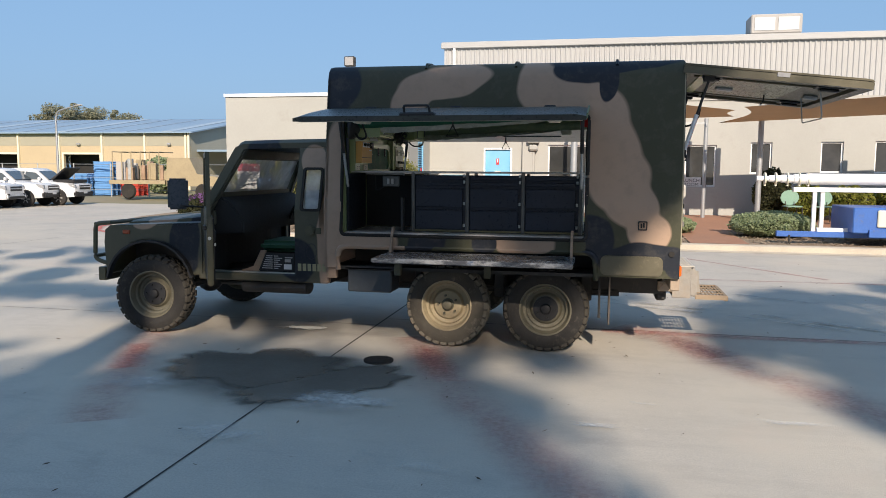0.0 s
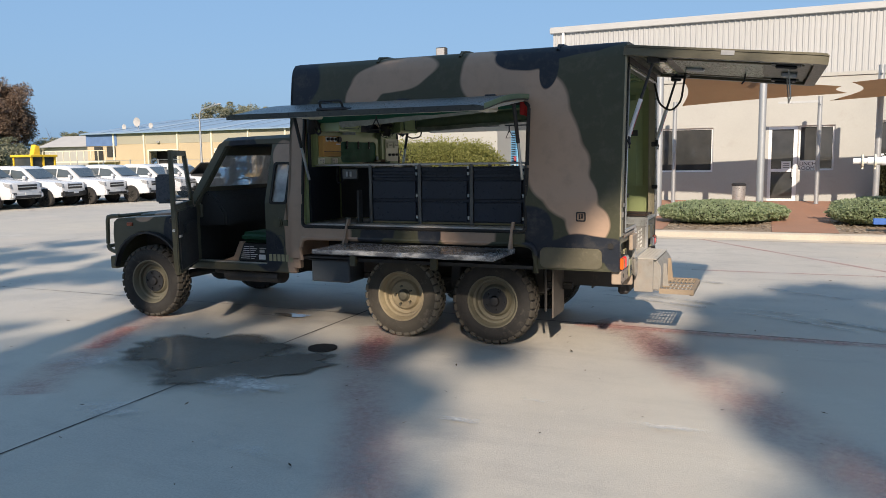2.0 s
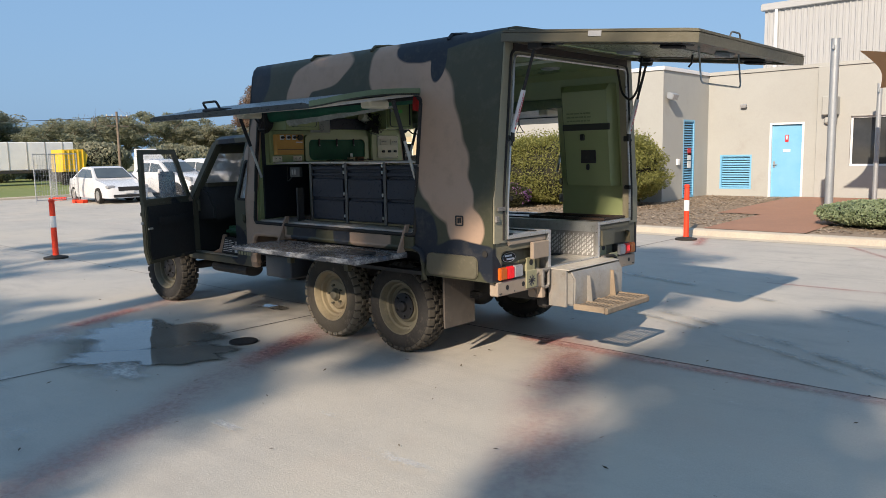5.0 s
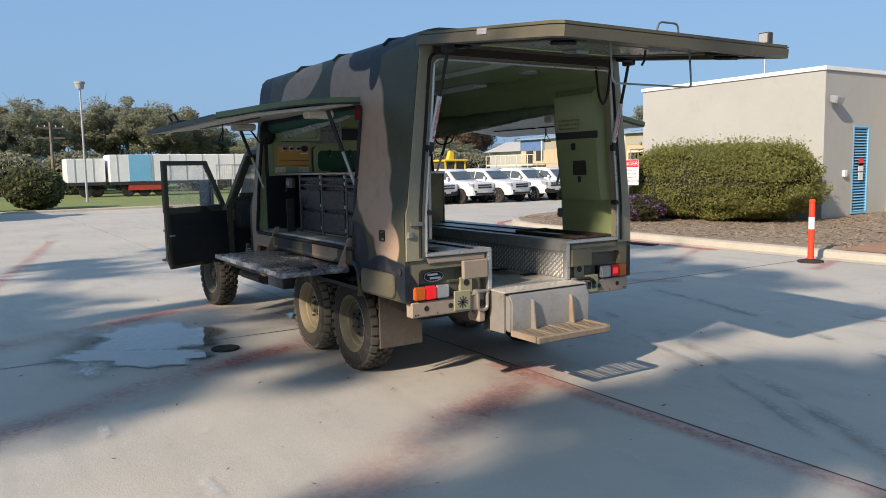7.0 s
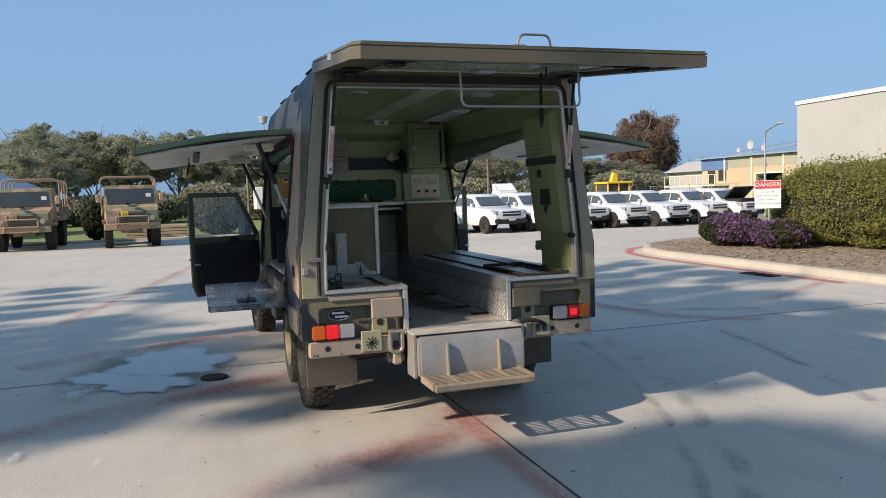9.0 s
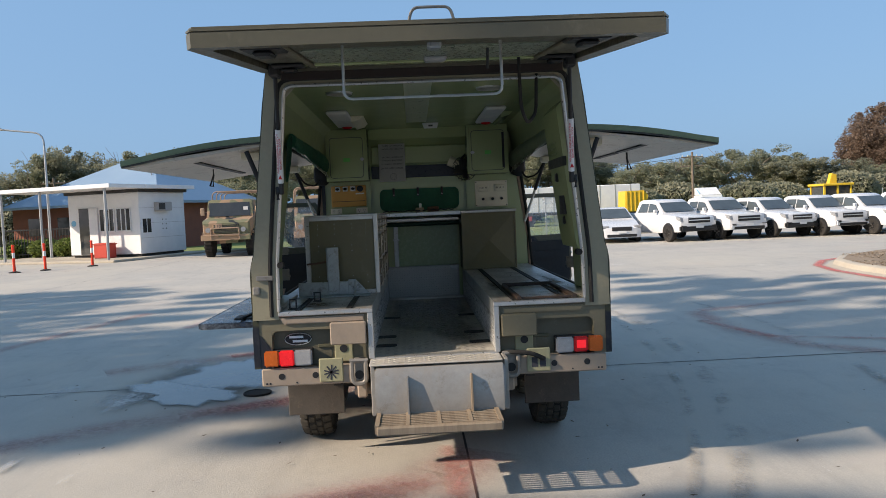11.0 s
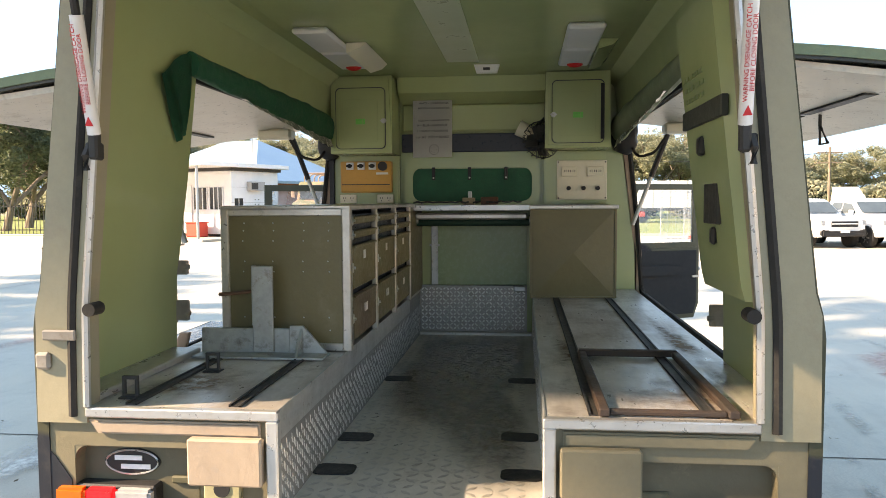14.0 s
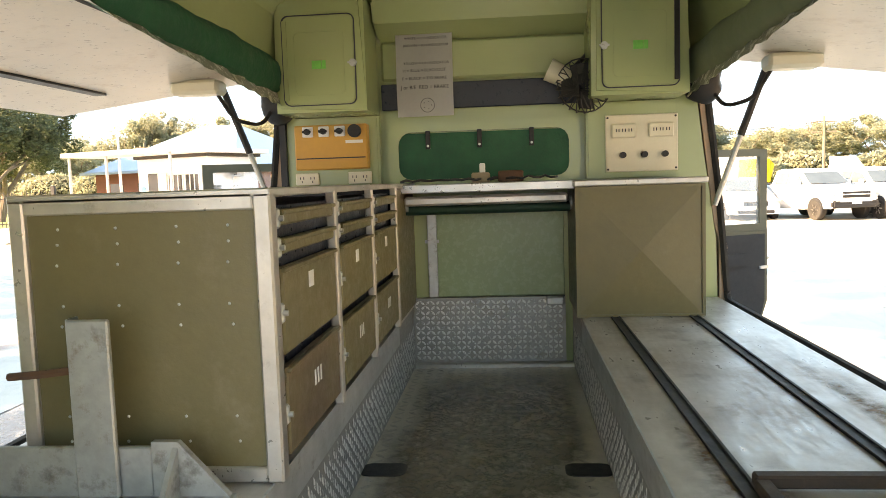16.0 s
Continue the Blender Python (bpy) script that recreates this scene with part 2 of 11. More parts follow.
def leaf_mat(name, col, col2, rough=0.55):
    """Leaves that vary from one to the next, with a little light coming through."""
    ma = bpy.data.materials.new(name)
    ma.use_nodes = True
    nt = ma.node_tree
    p = nt.nodes["Principled BSDF"]
    g = nt.nodes.new("ShaderNodeNewGeometry")
    mx = nt.nodes.new("ShaderNodeMix")
    mx.data_type = "RGBA"
    mx.inputs[6].default_value, mx.inputs[7].default_value = (*col, 1), (*col2, 1)
    nt.links.new(g.outputs["Random Per Island"], mx.inputs[0])
    nt.links.new(mx.outputs[2], p.inputs["Base Color"])
    p.inputs["Roughness"].default_value = rough
    p.inputs["Specular IOR Level"].default_value = 0.3
    tr = nt.nodes.new("ShaderNodeBsdfTranslucent")
    nt.links.new(mx.outputs[2], tr.inputs[0])
    ms = nt.nodes.new("ShaderNodeMixShader")
    ms.inputs[0].default_value = 0.5
    nt.links.new(p.outputs[0], ms.inputs[1])
    nt.links.new(tr.outputs[0], ms.inputs[2])
    nt.links.new(ms.outputs[0], nt.nodes["Material Output"].inputs[0])
    return ma


def stain(ma, scale, lo, hi, amount, paint, detail=8.0, rgh=0.7, warp=None):
    """Lays patches of one colour over a material where a noise rises above a level."""
    nt = ma.node_tree
    p = nt.nodes["Principled BSDF"]
    tc = nt.nodes.new("ShaderNodeTexCoord")
    n = nt.nodes.new("ShaderNodeTexNoise")
    n.inputs["Scale"].default_value, n.inputs["Detail"].default_value, n.inputs["Roughness"].default_value = scale, detail, rgh
    src = tc.outputs["Object"]
    if warp:
        mp = nt.nodes.new("ShaderNodeMapping")
        mp.inputs["Scale"].default_value = warp
        mp.inputs["Rotation"].default_value = (0, 0, 0.5 if warp[2] == 1 else 0.0)
        nt.links.new(src, mp.inputs[0])
        src = mp.outputs[0]
    nt.links.new(src, n.inputs["Vector"])
    r = nt.nodes.new("ShaderNodeMapRange")
    r.inputs[1].default_value, r.inputs[2].default_value, r.inputs[4].default_value = lo, hi, amount
    nt.links.new(n.outputs[0], r.inputs[0])
    m = nt.nodes.new("ShaderNodeMix")
    m.data_type = "RGBA"
    nt.links.new(r.outputs[0], m.inputs[0])
    nt.links.new(p.inputs["Base Color"].links[0].from_socket, m.inputs[6])
    m.inputs[7].default_value = (*paint, 1)
    nt.links.new(m.outputs[2], p.inputs["Base Color"])
    return ma


def sheet_metal(name, col, col2, rough, metal, s1=3.0):
    """Worn bare metal sheet: brighter rubbed patches, dull film, brown dirt and long fine scratches."""
    ma = mat(name, col, col2, rough=rough, metal=metal, s1=s1, s2=28, fine=0.18, bump=0.06, grime=(0.19, 0.145, 0.1))
    nt = ma.node_tree
    p = nt.nodes["Principled BSDF"]
    tc = nt.nodes.new("ShaderNodeTexCoord")
    mp = nt.nodes.new("ShaderNodeMapping")
    mp.inputs["Scale"].default_value = (9.0, 40.0, 40.0)
    nt.links.new(tc.outputs["Object"], mp.inputs[0])
    sc = nt.nodes.new("ShaderNodeTexNoise")
    sc.inputs["Scale"].default_value, sc.inputs["Detail"].default_value = 1.6, 4.0
    nt.links.new(mp.outputs[0], sc.inputs["Vector"])
    spot = nt.nodes.new("ShaderNodeTexNoise")
    spot.inputs["Scale"].default_value, spot.inputs["Detail"].default_value, spot.inputs["Roughness"].default_value = 6.0, 9.0, 0.8
    nt.links.new(tc.outputs["Object"], spot.inputs["Vector"])
    add = nt.nodes.new("ShaderNodeMath")
    add.operation = "ADD"
    nt.links.new(sc.outputs[0], add.inputs[0])
    nt.links.new(spot.outputs[0], add.inputs[1])
    r = nt.nodes.new("ShaderNodeMapRange")
    r.inputs[1].default_value, r.inputs[2].default_value, r.inputs[3].default_value, r.inputs[4].default_value = 0.75, 1.3, max(0.1, rough - 0.1), min(0.9, rough + 0.16)
    nt.links.new(add.outputs[0], r.inputs[0])
    nt.links.new(r.outputs[0], p.inputs["Roughness"])
    return ma


M_OLIVE = mat("olive_paint", (0.095, 0.09, 0.055), (0.08, 0.077, 0.046), rough=0.5, grime=(0.15, 0.135, 0.1))
M_TAN = mat("tan_paint", TAN, (0.24, 0.165, 0.11), rough=0.55, grime=(0.1, 0.075, 0.05))
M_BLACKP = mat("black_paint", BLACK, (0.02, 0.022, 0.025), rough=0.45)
M_IRON = mat("black_iron_cover", (0.02, 0.02, 0.02), (0.03, 0.028, 0.026), rough=0.8, spec=0.2)
M_DUSTRUB = mat("dusty_mudflap_rubber", (0.1, 0.085, 0.07), (0.07, 0.06, 0.05), rough=0.85, s1=4, grime=(0.17, 0.135, 0.1), bump=0.25)
M_DARK = mat("dark_steel", (0.03, 0.031, 0.032), (0.05, 0.045, 0.04), rough=0.6, grime=(0.09, 0.075, 0.06))
M_RUBBER = mat("rubber", (0.02, 0.019, 0.018), (0.034, 0.031, 0.027), rough=0.85, grime=(0.075, 0.064, 0.05), bump=0.3)
M_TYRE = mat("tyre_rubber", (0.02, 0.019, 0.018), (0.036, 0.033, 0.029), rough=0.85, s1=5, grime=(0.085, 0.074, 0.058), bump=0.4)
M_TYREDUST = mat("sunlit_dusty_tyre_rubber", (0.17, 0.15, 0.115), (0.11, 0.097, 0.075), rough=0.9, s1=5, grime=(0.28, 0.24, 0.18), bump=0.4)
M_RIM = mat("rim_paint", (0.34, 0.28, 0.175), (0.27, 0.22, 0.14), rough=0.55, grime=(0.2, 0.155, 0.1))
M_RIMDARK = mat("dark_rim_paint", (0.125, 0.114, 0.08), (0.095, 0.088, 0.063), rough=0.5, grime=(0.17, 0.145, 0.1))
M_ALU = mat("aluminium", (0.56, 0.56, 0.55), (0.46, 0.46, 0.45), rough=0.34, metal=0.7, s1=4, fine=0.07, grime=(0.4, 0.37, 0.32), bump=0.02)
M_ALUFLAT = sheet_metal("worn_aluminium_sheet", (0.56, 0.54, 0.5), (0.42, 0.39, 0.35), 0.36, 0.6)
M_BENCH = sheet_metal("stained_bench_sheet", (0.66, 0.63, 0.585), (0.52, 0.49, 0.445), 0.36, 0.4, s1=1.6)
stain(M_BENCH, 1.6, 0.46, 0.7, 0.75, (0.23, 0.17, 0.125), detail=5.0, rgh=0.6, warp=(0.6, 1.6, 2))
stain(M_BENCH, 4.0, 0.56, 0.74, 0.55, (0.66, 0.65, 0.63), detail=5.0, rgh=0.6)
stain(M_BENCH, 3.1, 0.6, 0.7, 0.6, (0.14, 0.1, 0.07), detail=4.0, rgh=0.55)
M_STEEL = sheet_metal("dusty_grey_steel", (0.3, 0.28, 0.25), (0.21, 0.19, 0.165), 0.5, 0.3, s1=8)
M_STEPBOX = sheet_metal("stained_step_box_sheet", (0.37, 0.355, 0.325), (0.29, 0.275, 0.25), 0.42, 0.4)
stain(M_STEPBOX, 2.0, 0.48, 0.72, 0.6, (0.36, 0.27, 0.19), warp=(1, 2.4, 0.7))
stain(M_STEPBOX, 7.0, 0.62, 0.75, 0.7, (0.3, 0.17, 0.1), rgh=0.8, warp=(1, 2.0, 0.5))
M_GALVOLD = sheet_metal("mottled_old_galvanised_steel", (0.3, 0.315, 0.3), (0.4, 0.415, 0.4), 0.45, 0.5, s1=7)
stain(M_GALVOLD, 9.0, 0.58, 0.68, 0.7, (0.14, 0.14, 0.125), detail=5.0)
M_GALV = sheet_metal("galvanised_steel", (0.42, 0.44, 0.43), (0.54, 0.56, 0.55), 0.42, 0.65, s1=9)
M_FLOOR = sheet_metal("truck_floor_tread", (0.64, 0.6, 0.53), (0.52, 0.485, 0.425), 0.38, 0.35, s1=2.2)
M_INGREEN = mat("light_green_interior_paint", (0.345, 0.405, 0.2), (0.315, 0.375, 0.185), rough=0.2, spec=0.5, s1=0.9, s2=5, fine=0.05, bump=0.0, rvar=0.04)
M_DRAWER = mat("drawer_olive", (0.165, 0.14, 0.068), (0.14, 0.12, 0.06), rough=0.42, grime=(0.2, 0.165, 0.1), fine=0.12)
M_DRAWERSTAIN = mat("stained_drawer_olive", (0.12, 0.085, 0.06), (0.17, 0.14, 0.075), rough=0.4, s1=4, grime=(0.1, 0.045, 0.055), fine=0.2)
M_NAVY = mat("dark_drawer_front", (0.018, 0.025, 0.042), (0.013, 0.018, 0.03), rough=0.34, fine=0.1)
M_KHAKI = mat("khaki_rear_paint", (0.175, 0.155, 0.1), (0.15, 0.133, 0.088), rough=0.42, s1=1.5, grime=(0.22, 0.185, 0.125), fine=0.15)
M_FRAME = mat("weathered_khaki_frame_paint", (0.29, 0.262, 0.18), (0.25, 0.228, 0.155), rough=0.42, s1=1.5, grime=(0.24, 0.2, 0.145), fine=0.15)
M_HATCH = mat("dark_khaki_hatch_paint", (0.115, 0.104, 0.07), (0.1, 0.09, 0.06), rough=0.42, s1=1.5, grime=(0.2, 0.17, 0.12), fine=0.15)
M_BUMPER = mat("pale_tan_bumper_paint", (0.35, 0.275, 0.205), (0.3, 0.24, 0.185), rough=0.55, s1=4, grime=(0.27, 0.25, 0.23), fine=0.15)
M_PLATE = mat("pale_olive_plate_paint", (0.34, 0.32, 0.19), (0.3, 0.28, 0.17), rough=0.6, s1=6, grime=(0.2, 0.18, 0.12), fine=0.2)
M_CANVAS = mat("green_canvas", (0.012, 0.11, 0.055), (0.008, 0.075, 0.04), rough=0.6, s1=6, bump=0.4)
M_SEAT = mat("green_vinyl", (0.012, 0.06, 0.03), (0.02, 0.075, 0.04), rough=0.5)
M_WHITE = mat("white_paint", (0.74, 0.75, 0.75), (0.68, 0.69, 0.7), rough=0.35, fine=0.05, bump=0.02)
M_CARWHITE = mat("white_car_paint", (0.62, 0.625, 0.63), (0.58, 0.585, 0.59), rough=0.25, fine=0.03, bump=0.0, coat=0.5)
M_CREAM = mat("cream_wall", (0.385, 0.388, 0.362), (0.35, 0.352, 0.328), rough=0.85, s1=0.5, s2=25, fine=0.1, grime=(0.325, 0.318, 0.285))
M_GREYW = mat("grey_wall", (0.4, 0.39, 0.37), (0.36, 0.35, 0.335), rough=0.85, s1=0.6, fine=0.1)
M_CORRW = mat("white_steel_sheet", (0.38, 0.385, 0.38), (0.35, 0.355, 0.35), rough=0.4, s1=0.5, fine=0.05)
M_TANBRICK = mat("tan_blockwork", (0.475, 0.385, 0.255), (0.43, 0.35, 0.235), rough=0.9, s1=0.4, s2=10)
M_TANSHEET = mat("beige_steel_sheet", (0.35, 0.335, 0.265), (0.32, 0.305, 0.24), rough=0.55, s1=0.4)
M_ROOFBLUE = mat("blue_grey_steel_roof", (0.2, 0.29, 0.39), (0.24, 0.33, 0.42), rough=0.4, s1=0.3, fine=0.06)
M_ROOFPALE = mat("pale_roof_sheet", (0.32, 0.4, 0.47), (0.28, 0.36, 0.43), rough=0.4, s1=0.5)
M_BLUEDOOR = mat("light_blue_door_paint", (0.16, 0.42, 0.62), (0.2, 0.46, 0.65), rough=0.45, fine=0.08)
M_CARGLASS = mat("tinted_car_glass", (0.075, 0.09, 0.095), (0.05, 0.06, 0.065), rough=0.07, rvar=0.02, bump=0.0, fine=0.1, s1=1.0, spec=0.8)
M_GLASSDARK = mat("dark_window_glass", (0.03, 0.032, 0.032), (0.055, 0.056, 0.054), rough=0.05, rvar=0.02, bump=0.0, fine=0.05, s1=0.9, spec=0.7)
M_GLASS = glass("clear_glass")
M_GLASSDIRTY = glass("dusty_glass", (0.75, 0.78, 0.78), 0.15, 0.45)
M_RED = mat("red_lens", (0.6, 0.02, 0.02), (0.5, 0.015, 0.02), rough=0.2, bump=0)
M_REDGLOW = mat("dim_lit_red_lens", (0.75, 0.02, 0.025), (0.65, 0.015, 0.02), rough=0.2, bump=0, emit=0.3)
M_REDLIT = mat("lit_red_lens", (0.9, 0.02, 0.03), (0.9, 0.03, 0.03), rough=0.2, bump=0, emit=0.55)
M_AMBER = mat("amber_lens", (0.6, 0.13, 0.02), (0.5, 0.1, 0.015), rough=0.2, bump=0)
M_HEADLAMP = mat("grey_headlamp_lens", (0.32, 0.33, 0.34), (0.22, 0.23, 0.24), rough=0.15, s1=14, bump=0)
M_CLEARLENS = mat("clear_lens", (0.36, 0.36, 0.36), (0.3, 0.3, 0.3), rough=0.2, bump=0)
M_PLASTIC = mat("black_plastic", (0.018, 0.018, 0.019), (0.025, 0.025, 0.026), rough=0.5)
M_ORANGEBOX = mat("orange_switch_box", (0.62, 0.33, 0.08), (0.57, 0.3, 0.075), rough=0.5, fine=0.1)
M_IVORY = mat("ivory_plastic", (0.7, 0.66, 0.52), (0.66, 0.62, 0.48), rough=0.4, fine=0.06)
M_PAPER = mat("white_card", (0.72, 0.72, 0.7), (0.64, 0.64, 0.63), rough=0.6, fine=0.08)
M_INK = mat("dark_ink", (0.05, 0.05, 0.06), rough=0.7, bump=0)
M_RUST = mat("rusty_steel", (0.16, 0.075, 0.04), (0.06, 0.05, 0.045), rough=0.8, grime=(0.25, 0.1, 0.04))
M_WOODG = mat("rusty_step_slats", (0.3, 0.235, 0.165), (0.2, 0.15, 0.105), rough=0.8, stretch=(1, 12, 1))
M_SAIL = mat("tan_shade_cloth", (0.43, 0.28, 0.155), (0.38, 0.25, 0.14), rough=0.8, fine=0.1)
nt = M_SAIL.node_tree  # woven cloth lets some sun through
glow = nt.nodes.new("ShaderNodeBsdfTranslucent")
glow.inputs[0].default_value = (0.5, 0.33, 0.19, 1)
both = nt.nodes.new("ShaderNodeMixShader")
both.inputs[0].default_value = 0.4
nt.links.new(nt.nodes["Principled BSDF"].outputs[0], both.inputs[1])
nt.links.new(glow.outputs[0], both.inputs[2])
nt.links.new(both.outputs[0], nt.nodes["Material Output"].inputs[0])
M_STEELPOST = mat("galvanised_post", (0.36, 0.38, 0.39), (0.42, 0.44, 0.45), rough=0.45, metal=0.5)
M_BOLLRED = mat("red_bollard_plastic", (0.85, 0.06, 0.02), (0.78, 0.05, 0.02), rough=0.45, fine=0.08)
M_SIGNRED = mat("sign_red", (0.65, 0.03, 0.04), rough=0.5)
M_BLUEFRAME = mat("blue_trailer_paint", (0.05, 0.14, 0.42), (0.04, 0.11, 0.35), rough=0.4, grime=(0.12, 0.13, 0.16))
M_YELLOW = mat("yellow_machine_paint", (0.72, 0.48, 0.04), (0.65, 0.42, 0.04), rough=0.45)
M_BRICK = mat("red_brick", (0.27, 0.1, 0.065), (0.22, 0.085, 0.06), rough=0.9)
M_BARK = mat("bark", (0.16, 0.12, 0.09), (0.24, 0.2, 0.16), rough=0.95, s1=3, s2=20, bump=0.6)
M_WOODPALE = mat("pale_timber", (0.36, 0.29, 0.2), (0.3, 0.23, 0.15), rough=0.8, stretch=(8, 1, 1))
M_PALLETBLUE = mat("blue_pallet_paint", (0.12, 0.3, 0.58), (0.1, 0.25, 0.5), rough=0.7)
M_PALLETRED = mat("red_pallet_paint", (0.5, 0.06, 0.04), rough=0.7)
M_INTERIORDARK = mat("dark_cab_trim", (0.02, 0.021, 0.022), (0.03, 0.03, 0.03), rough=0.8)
L_GUM = leaf_mat("gum_leaves", (0.215, 0.225, 0.14), (0.36, 0.365, 0.25))
L_GUM2 = leaf_mat("dull_gum_leaves", (0.235, 0.235, 0.155), (0.37, 0.365, 0.255))
L_RUSTY = leaf_mat("russet_gum_leaves", (0.18, 0.125, 0.09), (0.31, 0.225, 0.165))
L_HEDGE = leaf_mat("hedge_leaves", (0.155, 0.165, 0.045), (0.32, 0.32, 0.105))
L_BUSH = leaf_mat("grey_green_leaves", (0.25, 0.315, 0.17), (0.4, 0.46, 0.28))
L_DARKBUSH = leaf_mat("dark_shrub_leaves", (0.03, 0.04, 0.02), (0.09, 0.09, 0.04))
L_YBUSH = leaf_mat("yellow_green_leaves", (0.12, 0.15, 0.03), (0.3, 0.3, 0.06))
L_PURPLE = leaf_mat("purple_flowers", (0.17, 0.075, 0.19), (0.37, 0.19, 0.41))
L_GRASS = leaf_mat("grass_blades", (0.12, 0.17, 0.04), (0.2, 0.24, 0.07))
L_CHIP = leaf_mat("bark_chips", (0.3, 0.23, 0.165), (0.52, 0.43, 0.33), rough=0.9)


# ---- ground ----
def ground_mat():
    """Worn pale concrete: cloudy tone, blotches, fine grit, dark oil marks and hairline cracks."""
    ma = mat("yard_concrete", (0.46, 0.43, 0.375), (0.37, 0.35, 0.315), rough=0.72, s1=0.5, s2=70, fine=0.45, bump=0.35, grime=(0.3, 0.28, 0.25))
    stain(ma, 2.6, 0.5, 0.72, 0.5, (0.3, 0.285, 0.26), rgh=0.8)
    stain(ma, 1.1, 0.52, 0.72, 0.6, (0.28, 0.26, 0.24), warp=(0.5, 2.2, 1))
    stain(ma, 0.8, 0.6, 0.72, 0.45, (0.58, 0.56, 0.52))
    stain(ma, 5.0, 0.6, 0.7, 0.65, (0.62, 0.6, 0.57), rgh=0.85)
    stain(ma, 0.45, 0.56, 0.72, 0.3, (0.45, 0.28, 0.25))
    stain(ma, 14.0, 0.64, 0.73, 0.8, (0.2, 0.185, 0.165), rgh=0.8)
    stain(ma, 160.0, 0.6, 0.74, 0.6, (0.2, 0.19, 0.17), detail=2.0)
    stain(ma, 8.0, 0.55, 0.72, 0.4, (0.27, 0.255, 0.23), rgh=0.85, warp=(0.5, 2.4, 1))
    stain(ma, 22.0, 0.62, 0.72, 0.5, (0.6, 0.58, 0.54), rgh=0.8)
    stain(ma, 0.22, 0.45, 0.65, 0.55, (0.5, 0.455, 0.37), detail=3.0)
    stain(ma, 3.4, 0.62, 0.7, 0.6, (0.68, 0.67, 0.65), rgh=0.9, warp=(0.4, 1.6, 1))
    return ma


M_CONC = ground_mat()
M_KERB = mat("kerb_concrete", (0.45, 0.4, 0.32), (0.37, 0.33, 0.27), rough=0.85, s1=1.5, s2=30)
M_EARTH = mat("dry_earth", (0.26, 0.22, 0.15), (0.17, 0.17, 0.08), rough=0.95, s1=0.08, s2=4)
M_GRASSG = mat("grass_ground", (0.15, 0.19, 0.05), (0.2, 0.22, 0.08), rough=0.95, s1=0.15, s2=9, bump=0.5, grime=(0.27, 0.24, 0.13))
M_MULCH = mat("bark_mulch", (0.25, 0.19, 0.135), (0.33, 0.262, 0.19), rough=0.95, s1=2, s2=18, bump=0.8, fine=0.5)
M_PAVE = mat("red_brick_paving", (0.34, 0.18, 0.115), (0.29, 0.16, 0.105), rough=0.85, s1=1.2, s2=12, fine=0.35, bump=0.4)
M_JOINT = mat("dark_joint_filler", (0.045, 0.042, 0.04), rough=0.9)


def sheet(bm, pts, z):
    f = bm.faces.new([bm.verts.new((x, y, z if not callable(z) else z(x, y))) for x, y in pts])
    if f.normal.z < 0:
        f.normal_flip()
    return f


bm = B()
sheet(bm, [(-900, -900), (900, -900), (900, 900), (-900, 900)], -0.05)
solid("ground", bm, M_EARTH, "dry earth and grass reaching to the horizon", kind="structure")
bm = B()
sheet(bm, [(-29, -70), (60, -70), (60, 24), (-29, 24)], 0.0)
solid("pavement_yard", bm, M_CONC, "pale worn concrete yard with stains and joints", kind="structure")
bm = B()
box(bm, -110, -70, -0.04, -29.2, 70, 0.05)
solid("ground_grass", bm, M_GRASSG, "patchy green grass beside the yard", kind="structure")
bm = B()
box(bm, -29.25, -70, -0.03, -29.0, 24, 0.11, 0.03)
solid("kerb_far", bm, M_KERB, "low concrete kerb along the grass", kind="structure")

# joints between the slabs
bm = B()
for x0, y0, x1, y1, w in ((2.1, -70, 2.1, 9.0, 0.014), (2.1, 0.45, 60, 0.45, 0.012), (-29, 0.1, 2.1, 0.1, 0.008), (-8.2, -70, -8.2, 8.5, 0.01),
                          (12.4, -70, 12.4, 9.0, 0.01), (-18.5, -70, -18.5, 24, 0.01), (-29, -9.6, 60, -9.6, 0.01)):
    n = 24
    pts = [(x0 + (x1 - x0) * i / n, y0 + (y1 - y0) * i / n) for i in range(n + 1)]
    for (a, b), (c, d) in zip(pts, pts[1:]):
        u = Vector((d - b, a - c)).normalized() * w
        wob = [random.uniform(0.8, 1.3) for _ in range(2)]
        u = u * 0.55
        sheet(bm, [(a - u.x * wob[0], b - u.y * wob[0]), (c - u.x * wob[1], d - u.y * wob[1]), (c + u.x * wob[1], d + u.y * wob[1]), (a + u.x * wob[0], b + u.y * wob[0])], 0.0035)
solid("pavement_joints", bm, M_JOINT, "dark filled joints between concrete slabs", kind="structure")


